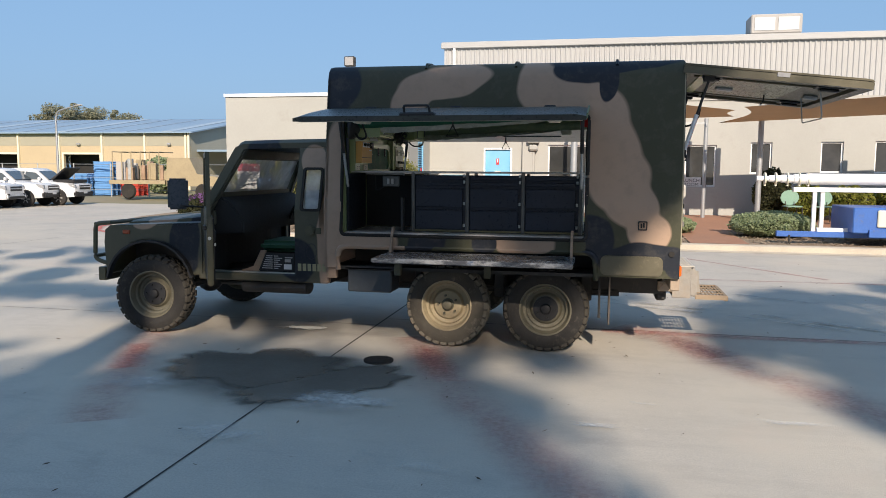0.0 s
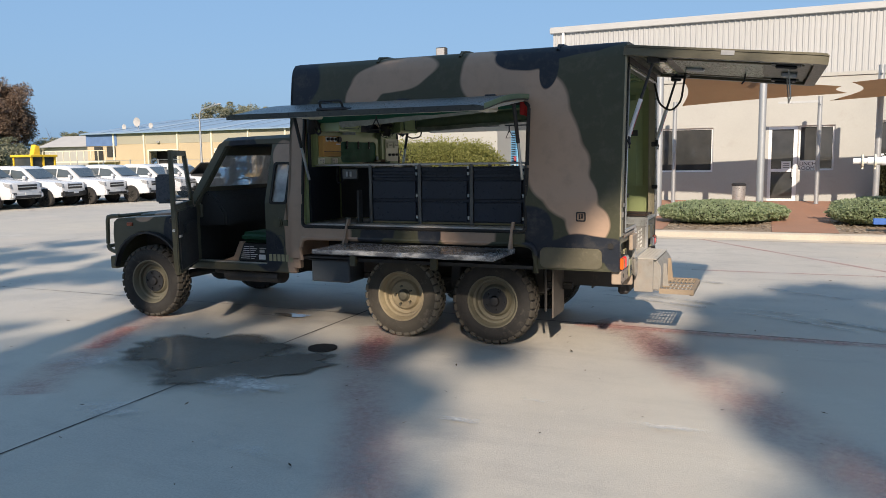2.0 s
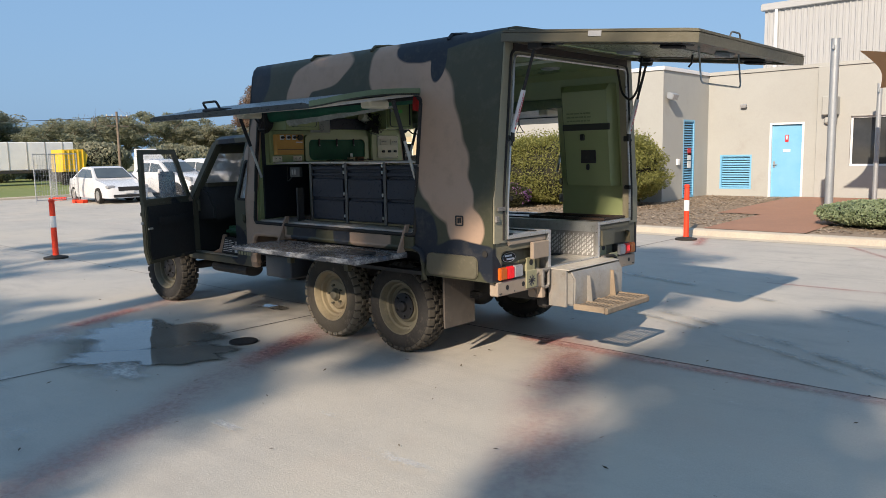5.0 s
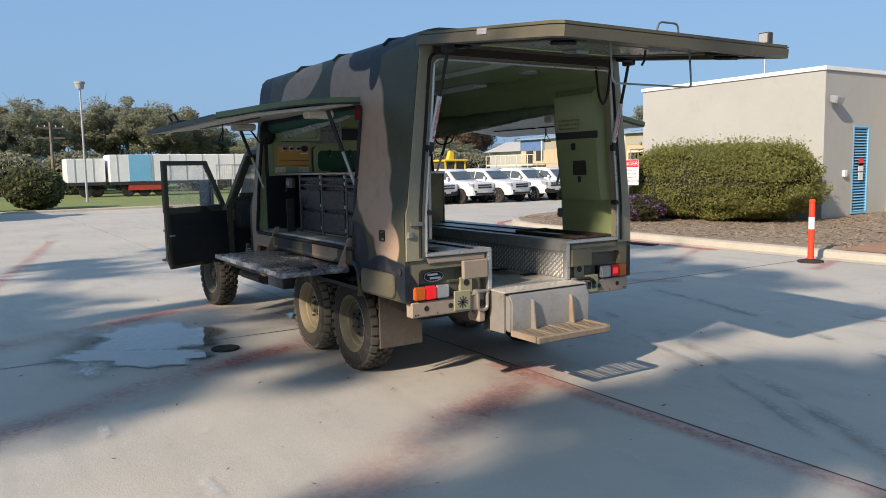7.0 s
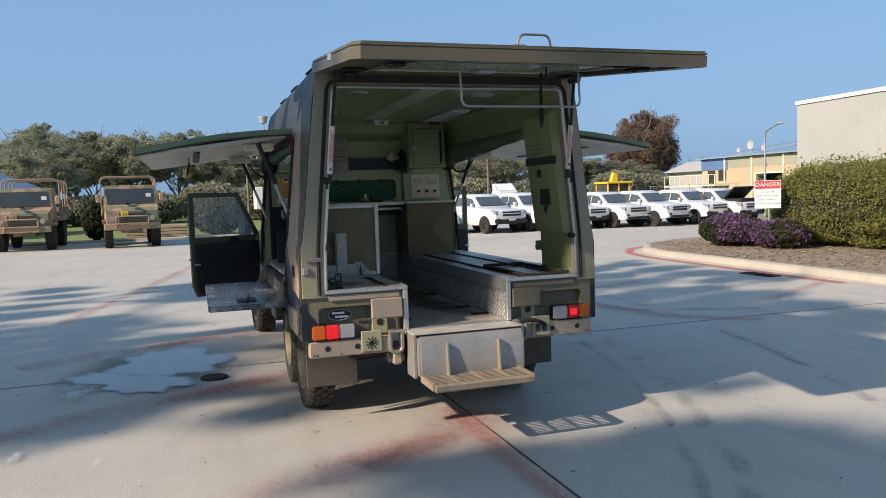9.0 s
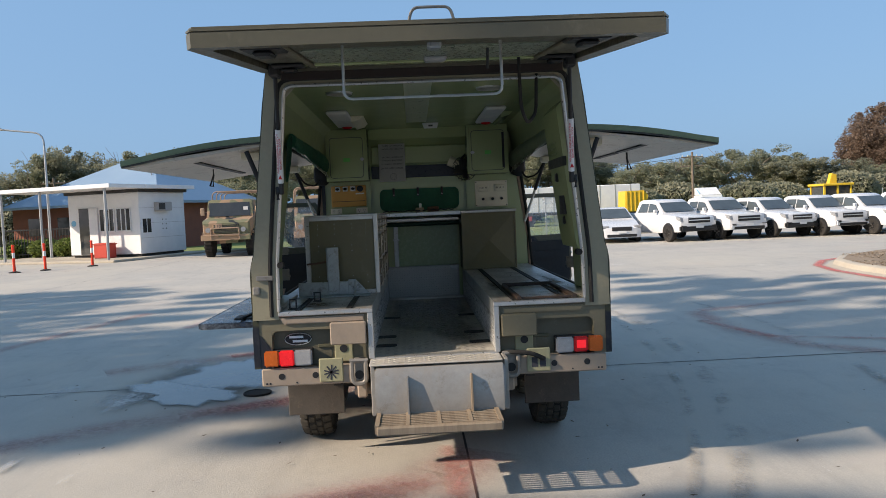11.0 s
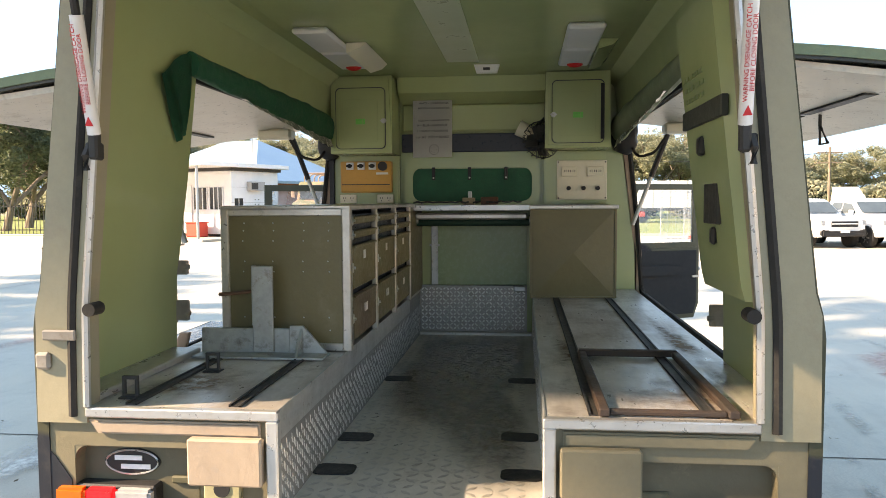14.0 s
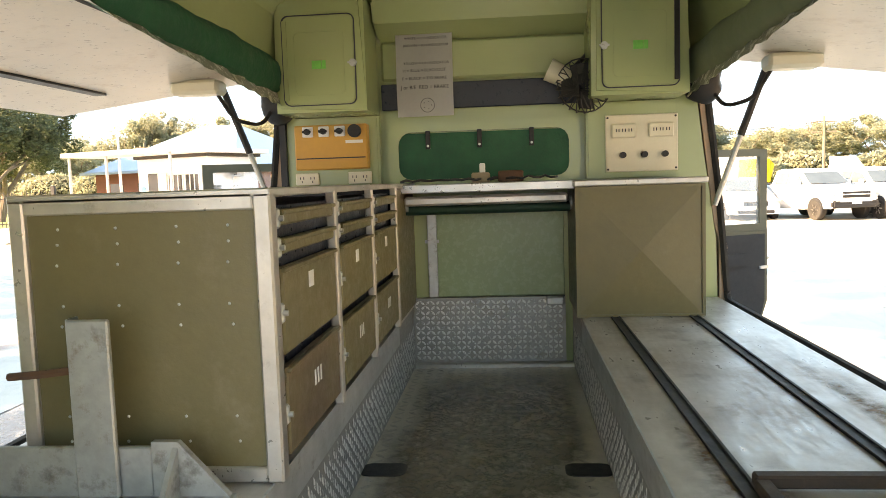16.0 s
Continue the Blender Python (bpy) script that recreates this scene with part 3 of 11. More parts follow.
def worn_paint(name, col, cover=0.5, soft=False, edge=0.75, grainy=True, most=1.0):
    """Old line paint: rubbed away in patches down to the slab."""
    ma = mat(name, col, tuple(c * 1.25 for c in col), rough=0.75, s1=2.0, s2=45, fine=0.3)
    nt = ma.node_tree
    p = nt.nodes["Principled BSDF"]
    tc = nt.nodes.new("ShaderNodeTexCoord")
    outs = []
    for scale, lo, hi in ((1.3, 0.62 - cover * 0.5, 0.8 - cover * 0.4), (24.0, 0.18, 0.62)):
        n = nt.nodes.new("ShaderNodeTexNoise")
        n.inputs["Scale"].default_value, n.inputs["Detail"].default_value, n.inputs["Roughness"].default_value = scale, 7.0, 0.65
        nt.links.new(tc.outputs["Object"], n.inputs["Vector"])
        r = nt.nodes.new("ShaderNodeMapRange")
        r.inputs[1].default_value, r.inputs[2].default_value = lo, hi
        nt.links.new(n.outputs[0], r.inputs[0])
        outs.append(r.outputs[0])
    m = nt.nodes.new("ShaderNodeMath")
    m.operation = "MULTIPLY"
    nt.links.new(outs[0], m.inputs[0])
    if grainy:
        nt.links.new(outs[1], m.inputs[1])
    else:
        m.inputs[1].default_value = 1.0
    thin = nt.nodes.new("ShaderNodeMath")
    thin.operation = "MULTIPLY"
    nt.links.new(m.outputs[0], thin.inputs[0])
    thin.inputs[1].default_value = most
    out = thin.outputs[0]
    if soft:
        uv = nt.nodes.new("ShaderNodeUVMap")
        uv.uv_map = "across"
        sep = nt.nodes.new("ShaderNodeSeparateXYZ")
        nt.links.new(uv.outputs[0], sep.inputs[0])
        fade = nt.nodes.new("ShaderNodeMapRange")
        fade.interpolation_type = "SMOOTHSTEP"
        fade.inputs[1].default_value, fade.inputs[2].default_value = 0.0, edge
        nt.links.new(sep.outputs[0], fade.inputs[0])
        m2 = nt.nodes.new("ShaderNodeMath")
        m2.operation = "MULTIPLY"
        nt.links.new(out, m2.inputs[0])
        nt.links.new(fade.outputs[0], m2.inputs[1])
        out = m2.outputs[0]
    nt.links.new(out, p.inputs["Alpha"])
    return ma


M_REDLINE = worn_paint("worn_red_line_paint", (0.5, 0.15, 0.125), 0.66, True, 1.0, most=0.52)
M_REDFAINT = worn_paint("faint_red_line_paint", (0.46, 0.2, 0.175), 0.72, True, 1.0, most=0.42)


def ribbon(bm, pts, w, z):
    pts = [Vector(p) for p in pts]
    rows = []
    for i, p in enumerate(pts):
        d = (pts[min(i + 1, len(pts) - 1)] - pts[max(i - 1, 0)]).normalized()
        u = Vector((-d.y, d.x)) * w / 2
        rows.append([(bm.verts.new((p.x + u.x * k, p.y + u.y * k, z)), 1 - abs(k)) for k in (-1, 0, 1)])
    uv = bm.loops.layers.uv.new("across")
    for r0, r1 in zip(rows, rows[1:]):
        for k in (0, 1):
            quad = (r0[k], r1[k], r1[k + 1], r0[k + 1])
            f = bm.faces.new([v for v, _ in quad])
            for lp in f.loops:
                lp[uv].uv = (next(q for v, q in quad if v == lp.vert), 0.0)
            f.normal_update()
            if f.normal.z < 0:
                f.normal_flip()


LINES = (("red", [(-2.5, 8.93), (12, 8.86)], 0.1), ("red", [(4.85, 9.1), (6.1, 7.4), (7.9, 5.0)], 0.13), ("red", [(5.2, 4.55), (7.7, 4.65), (14, 4.85)], 0.1),
         ("faint", [(-0.3, -0.2), (0.17, -1.16), (0.75, -2.49), (1.2, -3.33)], 0.5), ("red", [(0.2, -1.25), (0.55, -2.1)], 0.26),
         ("faint", [(2.6, -0.4), (2.95, -1.1), (3.3, -1.95), (4.3, -3.75), (4.8, -4.7)], 0.5), ("red", [(2.8, -0.75), (3.25, -1.9)], 0.3),
         ("red", [(4.45, 0.36), (5.8, 0.34), (7.3, 0.36), (9, 0.38), (16, 0.5)], 0.2), ("faint", [(4.6, 0.55), (5.1, 0.25), (5.55, -0.75), (6.1, -1.6), (6.6, -2.5), (7.1, -3.4)], 0.62), ("faint", [(4.9, 0.35), (5.2, 0.0), (5.5, -0.6)], 0.4),
         ("faint", [(-1.3, 4.2), (0.4, 4.1), (1.6, 4.4), (2.4, 5.2)], 0.4), ("red", [(-0.4, 3.95), (1.0, 4.3), (1.65, 5.8)], 0.16), ("faint", [(-1.3, 4.3), (-1.9, 6.2)], 0.3), ("faint", [(-4.2, -4.7), (-2.6, -5.1), (-0.6, -5.56)], 0.34), ("faint", [(-12, -1.5), (-6, -2.6), (-2, -3.4)], 0.3),
         ("kerb", [(-9.75, 12.5), (-9.35, 11.3), (-8.6, 10.15), (-7.4, 9.38), (-6.05, 9.05), (-3.8, 8.92), (-1.8, 8.84), (0.2, 8.74)], 0.24), ("faint", [(1.1, 6.36), (-0.2, 8.8)], 0.24), ("red", [(2.5, 8.8), (2.9, 7.6)], 0.26))
M_REDKERB = worn_paint("red_kerb_line_paint", (0.55, 0.12, 0.1), 0.95, True, 0.8, most=0.85)
for kind, label, paint in (("red", "worn red painted line on concrete", M_REDLINE), ("faint", "faded red paint traces on concrete", M_REDFAINT), ("kerb", "bright red painted line along the kerb", M_REDKERB)):
    for k, (kd, pts, w) in enumerate(LINES):
        if kd == kind:
            bm = B()
            fine_pts = []
            for (a, b), (c, d) in zip(pts, pts[1:]):
                fine_pts += [(a + (c - a) * i / 8, b + (d - b) * i / 8) for i in range(8)]
            ribbon(bm, fine_pts + [pts[-1]], w * 1.35, 0.005 + 0.0006 * k)
            solid("painted_line", bm, paint, label, kind="structure")


# dark tyre tracks curving over the yard
M_TRACK = worn_paint("dull_tyre_track", (0.34, 0.32, 0.285), 0.3, True, 0.9)
TRACK = [(-3.2, 2.95), (-0.9, 3.16), (0.47, 3.13), (2.29, 2.9), (3.45, 2.65), (4.5, 2.34), (5.4, 2.0), (6.4, 1.55), (7.4, 0.95), (8.6, 0.0)]
for k, (off, w) in enumerate(((0.0, 0.2), (1.5, 0.16), (-0.28, 0.12))):
    bm = B()
    fine_pts = []
    for (a, b), (c, d) in zip(TRACK, TRACK[1:]):
        fine_pts += [(a + (c - a) * i / 5, b + (d - b) * i / 5 + off) for i in range(5)]
    ribbon(bm, fine_pts, w, 0.0148 + 0.0006 * k)
    solid("tyre_track", bm, M_TRACK, "faint dark tyre track curving over the concrete", kind="structure")


# ---- wet patch and puddle ----
def blob(bm, cx, cy, rx, ry, z, seed, n=72, rough=0.32):
    pts = []
    for k in range(n):
        a = 2 * math.pi * k / n
        r = 1 + rough * (noise.noise((math.cos(a) * 1.3 + seed, math.sin(a) * 1.3, seed)) * 1.4 + 0.5 * noise.noise((math.cos(a) * 4 + seed, math.sin(a) * 4, seed)))
        pts.append((cx + rx * r * math.cos(a), cy + ry * r * math.sin(a)))
    c = bm.verts.new((cx, cy, z))
    ring = [bm.verts.new((x, y, z)) for x, y in pts]
    uv = bm.loops.layers.uv.new("across")
    for k in range(n):
        f = bm.faces.new((c, ring[k], ring[(k + 1) % n]))
        for lp in f.loops:
            lp[uv].uv = (1.0 if lp.vert is c else 0.0, 0.0)


bm = B()
blob(bm, 1.95, -2.0, 1.2, 0.88, 0.009, 3.0)
M_DAMP = worn_paint("damp_concrete", (0.19, 0.178, 0.155), 0.95, True, 0.7, False, most=0.9)
M_WATER = worn_paint("standing_water", (0.165, 0.152, 0.13), 1.15, True, 0.28, False)
shine = M_WATER.node_tree.nodes["Principled BSDF"].inputs["Roughness"]
M_WATER.node_tree.links.remove(shine.links[0])
shine.default_value = 0.03
bumpy = M_WATER.node_tree.nodes["Principled BSDF"].inputs["Normal"]
M_WATER.node_tree.links.remove(bumpy.links[0])
solid("damp_patch", bm, M_DAMP, "dark damp patch on the concrete", kind="structure")
bm = B()
blob(bm, 1.55, -1.75, 0.9, 0.62, 0.012, 7.0, rough=0.5)
solid("puddle", bm, M_WATER, "shallow puddle of water on concrete", "puddle", kind="structure")
bm = B()
blob(bm, 0, 0, 0.72, 0.34, 0.0125, 11.0, rough=0.45)
bmesh.ops.transform(bm, matrix=pose(2.42, -2.1, 0, 0, 0, 48), verts=bm.verts[:])
M_FILM = worn_paint("thin_water_film", (0.17, 0.157, 0.135), 1.15, True, 0.22, False)
for film in (M_FILM.node_tree.nodes["Principled BSDF"].inputs["Roughness"], M_FILM.node_tree.nodes["Principled BSDF"].inputs["Normal"]):
    M_FILM.node_tree.links.remove(film.links[0])
M_FILM.node_tree.nodes["Principled BSDF"].inputs["Roughness"].default_value = 0.05
solid("puddle", bm, M_FILM, "shallow puddle of water on concrete", "puddle", kind="structure")
bm = B()
blob(bm, 1.45, -0.25, 0.24, 0.1, 0.012, 19.0)
solid("puddle", bm, M_WATER, "small bright puddle under the truck", "puddle", kind="structure")

# pale chalky scuffs left on the slab
M_SCUFF = worn_paint("chalky_scuff", (0.6, 0.59, 0.56), 0.42, True, 0.9)
for k, (x, y, rx, ry) in enumerate(((3.0, -3.5, 0.22, 0.12), (3.47, -3.63, 0.2, 0.09), (4.65, -2.16, 0.25, 0.07), (4.42, -2.71, 0.2, 0.06), (0.9, -2.5, 0.5, 0.25), (2.1, -3.4, 0.4, 0.2), (1.3, -0.35, 0.2, 0.05), (5.6, -2.4, 0.3, 0.1), (2.6, -2.6, 0.5, 0.3))):
    bm = B()
    blob(bm, x, y, rx, ry, 0.017 + 0.0004 * k, 60.0 + k, rough=0.6)
    solid("scuff_mark", bm, M_SCUFF, "pale chalky scuff on the concrete", kind="structure")

# ---- service covers in the yard ----
bm = B()
revolve(bm, [(0.13, 0.0), (0.13, 0.016), (0.118, 0.018), (0.118, 0.014), (0.0, 0.014)], 24, "z")
solid("manhole_cover", bm, M_IRON, "small round dark iron cover set in concrete", "manhole", m=pose(2.555, -1.38, 0.002))


def drain_grate(x, y, w, d):
    g = thing("drain_grate", pose(x, y, 0), "dark iron drain grate set beside the kerb", "drain grate")
    bm = B()
    frame_ring(bm, [(-w, -d), (w, -d), (w, d), (-w, d)], [(-w + 0.02, -d + 0.02), (w - 0.02, -d + 0.02), (w - 0.02, d - 0.02), (-w + 0.02, d - 0.02)], "z", 0.002, 0.018)
    part("frame", bm, M_IRON, g)
    bm = B()
    sheet(bm, [(-w + 0.01, -d + 0.01), (w - 0.01, -d + 0.01), (w - 0.01, d - 0.01), (-w + 0.01, d - 0.01)], 0.006)
    part("pit", bm, mat("dark_pit", (0.01, 0.01, 0.01), rough=1.0), g, "dark pit below the bars")
    bm = B()
    box(bm, -w + 0.02, -0.011, 0.008, w - 0.02, 0.011, 0.018)
    bar = mesh_of("bar", bm, M_IRON)
    n = int(2 * d / 0.06)
    for i in range(1, n):
        share("bar", bar, g, pose(0, -d + 2 * d * i / n, 0))
    bm = B()
    box(bm, -0.008, -d + 0.02, 0.009, 0.008, d - 0.02, 0.0185)
    cross = mesh_of("cross_bar", bm, M_IRON)
    for x in (-w / 3, w / 3):
        share("cross_bar", cross, g, pose(x, 0, 0))


drain_grate(-1.55, 8.55, 0.4, 0.14)

# ---- raised beds, kerb and footpath by the building ----
KERB = [(-9.4, 30), (-9.4, 13.0), (-9.1, 11.6), (-8.4, 10.45), (-7.3, 9.7), (-6.0, 9.36), (-3, 9.2), (0, 9.05), (2.2, 8.98), (6, 9.0), (40, 9.0)]
bm = B()
rows = []
for i, p in enumerate(KERB):
    p = Vector(p)
    d = (Vector(KERB[min(i + 1, len(KERB) - 1)]) - Vector(KERB[max(i - 1, 0)])).normalized()
    u = Vector((-d.y, d.x))
    rows.append([bm.verts.new((p.x + u.x * o, p.y + u.y * o, z)) for o, z in ((-0.16, 0.004), (-0.01, 0.03), (0.02, 0.125), (0.05, 0.145), (0.2, 0.15), (0.2, -0.02))])
for a, b in zip(rows, rows[1:]):
    for k in range(5):
        bm.faces.new((a[k], b[k], b[k + 1], a[k + 1]))
bmesh.ops.recalc_face_normals(bm, faces=bm.faces[:])
solid("kerb", bm, M_KERB, "weathered concrete kerb along the garden bed", kind="structure")


def bed_z(x, y):
    return 0.135 + max(0.0, min(1.0, (y - 9.2) / 8.5)) * 0.14


bm = B()
xs = [-9.25, -9.0, -8.2, -7.2, -6, -3, 0, 3, 6, 10, 16, 24, 40]
edge = {-9.25: 13.2, -9.0: 11.8, -8.2: 10.55, -7.2: 9.88, -6: 9.56, -3: 9.4, 0: 9.25}
grid = [[bm.verts.new((x, edge.get(x, 9.19) + (24 - edge.get(x, 9.19)) * j / 10, bed_z(x, edge.get(x, 9.19) + (24 - edge.get(x, 9.19)) * j / 10))) for j in range(11)] for x in xs]
for a, b in zip(grid, grid[1:]):
    for j in range(10):
        bm.faces.new((a[j], b[j], b[j + 1], a[j + 1]))
solid("ground_bed", bm, M_MULCH, "bark mulch garden bed behind the kerb", kind="structure")

bm = B()
for x0, y0, x1, y1 in ((1.3, 12.3, 24, 17.64), (2.3, 9.2, 4.2, 12.3), (6.3, 9.2, 7.5, 12.3)):
    sheet(bm, [(x0, y0), (x1, y0), (x1, y1), (x0, y1)], lambda x, y: bed_z(x, y) + 0.02)
solid("pavement_footpath", bm, M_PAVE, "red brick footpath beside the building", kind="structure")


# ---- the building behind ----
def wall_with_holes(name, axis, at, thick, u0, u1, z0, z1, holes, material, label):
    """A wall along x (axis 'y') or y (axis 'x') with openings through it, each u0, z0, u1, z1."""
    us = sorted({u0, u1, *[h[0] for h in holes], *[h[2] for h in holes]})
    zs = sorted({z0, z1, *[h[1] for h in holes], *[h[3] for h in holes]})
    bm = B()
    for a, b in zip(us, us[1:]):
        for c, d in zip(zs, zs[1:]):
            mu, mz = (a + b) / 2, (c + d) / 2
            if any(h[0] < mu < h[2] and h[1] < mz < h[3] for h in holes):
                continue
            if axis == "y":
                box(bm, a, at, c, b, at + thick, d)
            else:
                box(bm, at, a, c, at + thick, b, d)
    return solid(name, bm, material, label, kind="structure")


def window(name, x0, z0, x1, z1, y, panes=1, label="dark glazed window in a white frame", axis="y", frame_m=None, sign=1):
    """A window set into a wall: frame, panes and sill."""
    w = thing(name, pose(0, 0, 0), label, "window", kind="structure")
    fm = frame_m or M_WHITE

    def turn(bm):
        if axis == "x":
            bmesh.ops.transform(bm, matrix=Matrix(((0, 1, 0, 0), (1, 0, 0, 0), (0, 0, 1, 0), (0, 0, 0, 1))), verts=bm.verts[:])
            bmesh.ops.reverse_faces(bm, faces=bm.faces[:])
        return bm
    bm = B()
    t = 0.05
    frame_ring(bm, [(x0, z0), (x1, z0), (x1, z1), (x0, z1)], [(x0 + t, z0 + t), (x1 - t, z0 + t), (x1 - t, z1 - t), (x0 + t, z1 - t)], "y", y - 0.01, y + 0.05)
    part("window_frame", turn(bm), fm, w)
    for k in range(panes):
        a, b = x0 + t + (x1 - x0 - 2 * t) * k / panes, x0 + t + (x1 - x0 - 2 * t) * (k + 1) / panes
        bm = B()
        box(bm, a + (0.02 if k else 0), y + 0.02, z0 + t, b, y + 0.03, z1 - t)
        part("pane", turn(bm), M_GLASSDARK, w, "dark glass pane")
        if k:
            bm = B()
            box(bm, a - 0.02, y - 0.005, z0 + t, a + 0.02, y + 0.05, z1 - t)
            part("mullion", turn(bm), fm, w)
    bm = B()
    box(bm, x0 - 0.03, y - 0.06, z0 - 0.04, x1 + 0.03, y + 0.02, z0 - 0.003, 0.008)
    part("window_sill", turn(bm), M_CREAM, w)
    return w


WY = 17.7
HOLES = [(0.55, 0.2, 1.5, 2.4), (2.68, 1.16, 4.62, 2.5), (6.18, 0.2, 6.97, 2.49), (7.0, 1.19, 7.94, 2.5), (8.95, 1.6, 9.58, 2.58), (10.98, 1.65, 11.62, 2.6), (12.5, 1.65, 13.4, 2.62), (-0.9, 0.48, 0.05, 1.5)]
wall_with_holes("wall_main", "y", WY, 0.25, -1.3, 26, 0.1, 3.88, HOLES, M_CREAM, "cream rendered wall of the low building")
bm = B()
box(bm, -1.3, WY - 0.04, 3.88, 26, 24.8, 3.98)
box(bm, 1.85, WY - 0.14, 0.15, 2.2, WY - 0.002, 3.88, 0.01)
solid("trim_parapet", bm, M_CREAM, "cream parapet capping and pier of the low building", kind="structure")
bm = B()
box(bm, -1.3, 19.4, 0.1, 26, 19.5, 3.85)
box(bm, -1.25, WY + 0.26, 3.7, 26, 19.4, 3.8)
solid("wall_inner", bm, mat("dim_room_wall", (0.3, 0.29, 0.27), rough=0.9), "dim inside wall behind the windows", kind="structure")
window("window_1", 2.68, 1.16, 4.62, 2.5, WY + 0.08, 1)
window("window_2", 7.0, 1.19, 7.94, 2.5, WY + 0.08, 1)
window("window_3", 8.95, 1.6, 9.58, 2.58, WY + 0.08, 1)
window("window_4", 10.98, 1.65, 11.62, 2.6, WY + 0.08, 1)
window("window_5", 12.5, 1.65, 13.4, 2.62, WY + 0.08, 1)

# solid blue door, glazed door, louvre vent
d1 = thing("door_1", pose(0, 0, 0), "closed light blue steel door in a white frame", "door", kind="structure")
bm = B()
box(bm, 0.6, WY + 0.06, 0.24, 1.45, WY + 0.11, 2.34, 0.006)
part("leaf", bm, M_BLUEDOOR, d1)
bm = B()
frame_ring(bm, [(0.55, 0.2), (1.5, 0.2), (1.5, 2.4), (0.55, 2.4)], [(0.605, 0.235), (1.445, 0.235), (1.445, 2.345), (0.605, 2.345)], "y", WY - 0.012, WY + 0.06)
part("door_frame", bm, M_WHITE, d1)
bm = B()
box(bm, 0.97, WY + 0.05, 1.85, 1.06, WY + 0.062, 2.05)
plate = part("warning_plate", bm, M_SIGNRED, d1, "small red warning plate")
bm = B()
box(bm, 0.995, WY + 0.045, 1.92, 1.035, WY + 0.052, 2.03)
part("plate_mark", bm, M_PAPER, plate)
bm = B()
box(bm, 0.92, WY + 0.05, 1.56, 1.12, WY + 0.061, 1.64)
part("notice", bm, M_PAPER, d1, "small white notice")
bm = B()
tube(bm, [(0.68, WY + 0.06, 1.2), (0.68, WY - 0.0, 1.2), (0.78, WY - 0.0, 1.2)], 0.012, 6)
box(bm, 0.65, WY + 0.045, 1.12, 0.71, WY + 0.06, 1.3, 0.005)
part("door_handle", bm, M_STEELPOST, d1)

d2 = thing("door_2", pose(0, 0, 0), "closed white aluminium door with glass panes", "door", kind="structure")
bm = B()
frame_ring(bm, [(6.18, 0.2), (6.97, 0.2), (6.97, 2.49), (6.18, 2.49)], [(6.27, 0.36), (6.86, 0.36), (6.86, 2.4), (6.27, 2.4)], "y", WY + 0.02, WY + 0.08)
box(bm, 6.27, WY + 0.02, 1.15, 6.86, WY + 0.08, 1.24)
part("door_frame", bm, M_WHITE, d2)
for z0, z1 in ((0.36, 1.15), (1.24, 2.4)):
    bm = B()
    box(bm, 6.27, WY + 0.045, z0, 6.86, WY + 0.055, z1)
    part("pane", bm, M_GLASSDARK, d2, "dark glass pane")
bm = B()
cyl(bm, (6.84, WY + 0.02, 1.1), (6.84, WY - 0.03, 1.1), 0.02)
cyl(bm, (6.84, WY - 0.03, 1.0), (6.84, WY - 0.03, 1.25), 0.012)
part("door_handle", bm, M_STEELPOST, d2)


def lettering(text, size, m, material, parent=None, name="lettering", depth=0.002):
    """Raised letters in the built-in font, as a mesh."""
    cu = bpy.data.curves.new(name, "FONT")
    cu.body, cu.size, cu.align_x, cu.align_y, cu.extrude = text, size, "CENTER", "CENTER", depth
    ob = bpy.data.objects.new(name, cu)
    me = bpy.data.meshes.new_from_object(ob)
    bpy.data.objects.remove(ob)
    me.materials.clear()
    me.materials.append(material)
    ob = new(name, me)
    ob.parent = parent
    ob.matrix_basis = m
    return ob


FACE_MY = pose(0, 0, 0, 90, 0, 0)
sg = thing("door_sign", pose(7.22, WY + 0.06, 1.32), "white sign with dark capital letters on the window", "sign")
bm = B()
box(bm, -0.29, 0, -0.16, 0.29, 0.012, 0.16, 0.003)
part("board", bm, M_PAPER, sg)
lettering("LUNCH", 0.15, pose(0, -0.003, 0.06) @ FACE_MY, M_INK, sg)
lettering("ROOM", 0.15, pose(0, -0.003, -0.07) @ FACE_MY, M_INK, sg)
sg = thing("door_sign", pose(6.68, WY + 0.035, 1.32), "small white notice with grey lines on the glass door", "sign")
bm = B()
box(bm, -0.13, 0, -0.14, 0.13, 0.008, 0.14, 0.002)
part("board", bm, M_PAPER, sg)
for z in (0.07, 0.02, -0.04, -0.09):
    bm = B()
    box(bm, -0.09, -0.003, z - 0.008, 0.09, 0.0, z + 0.008)
    part("line", bm, M_INK, sg)


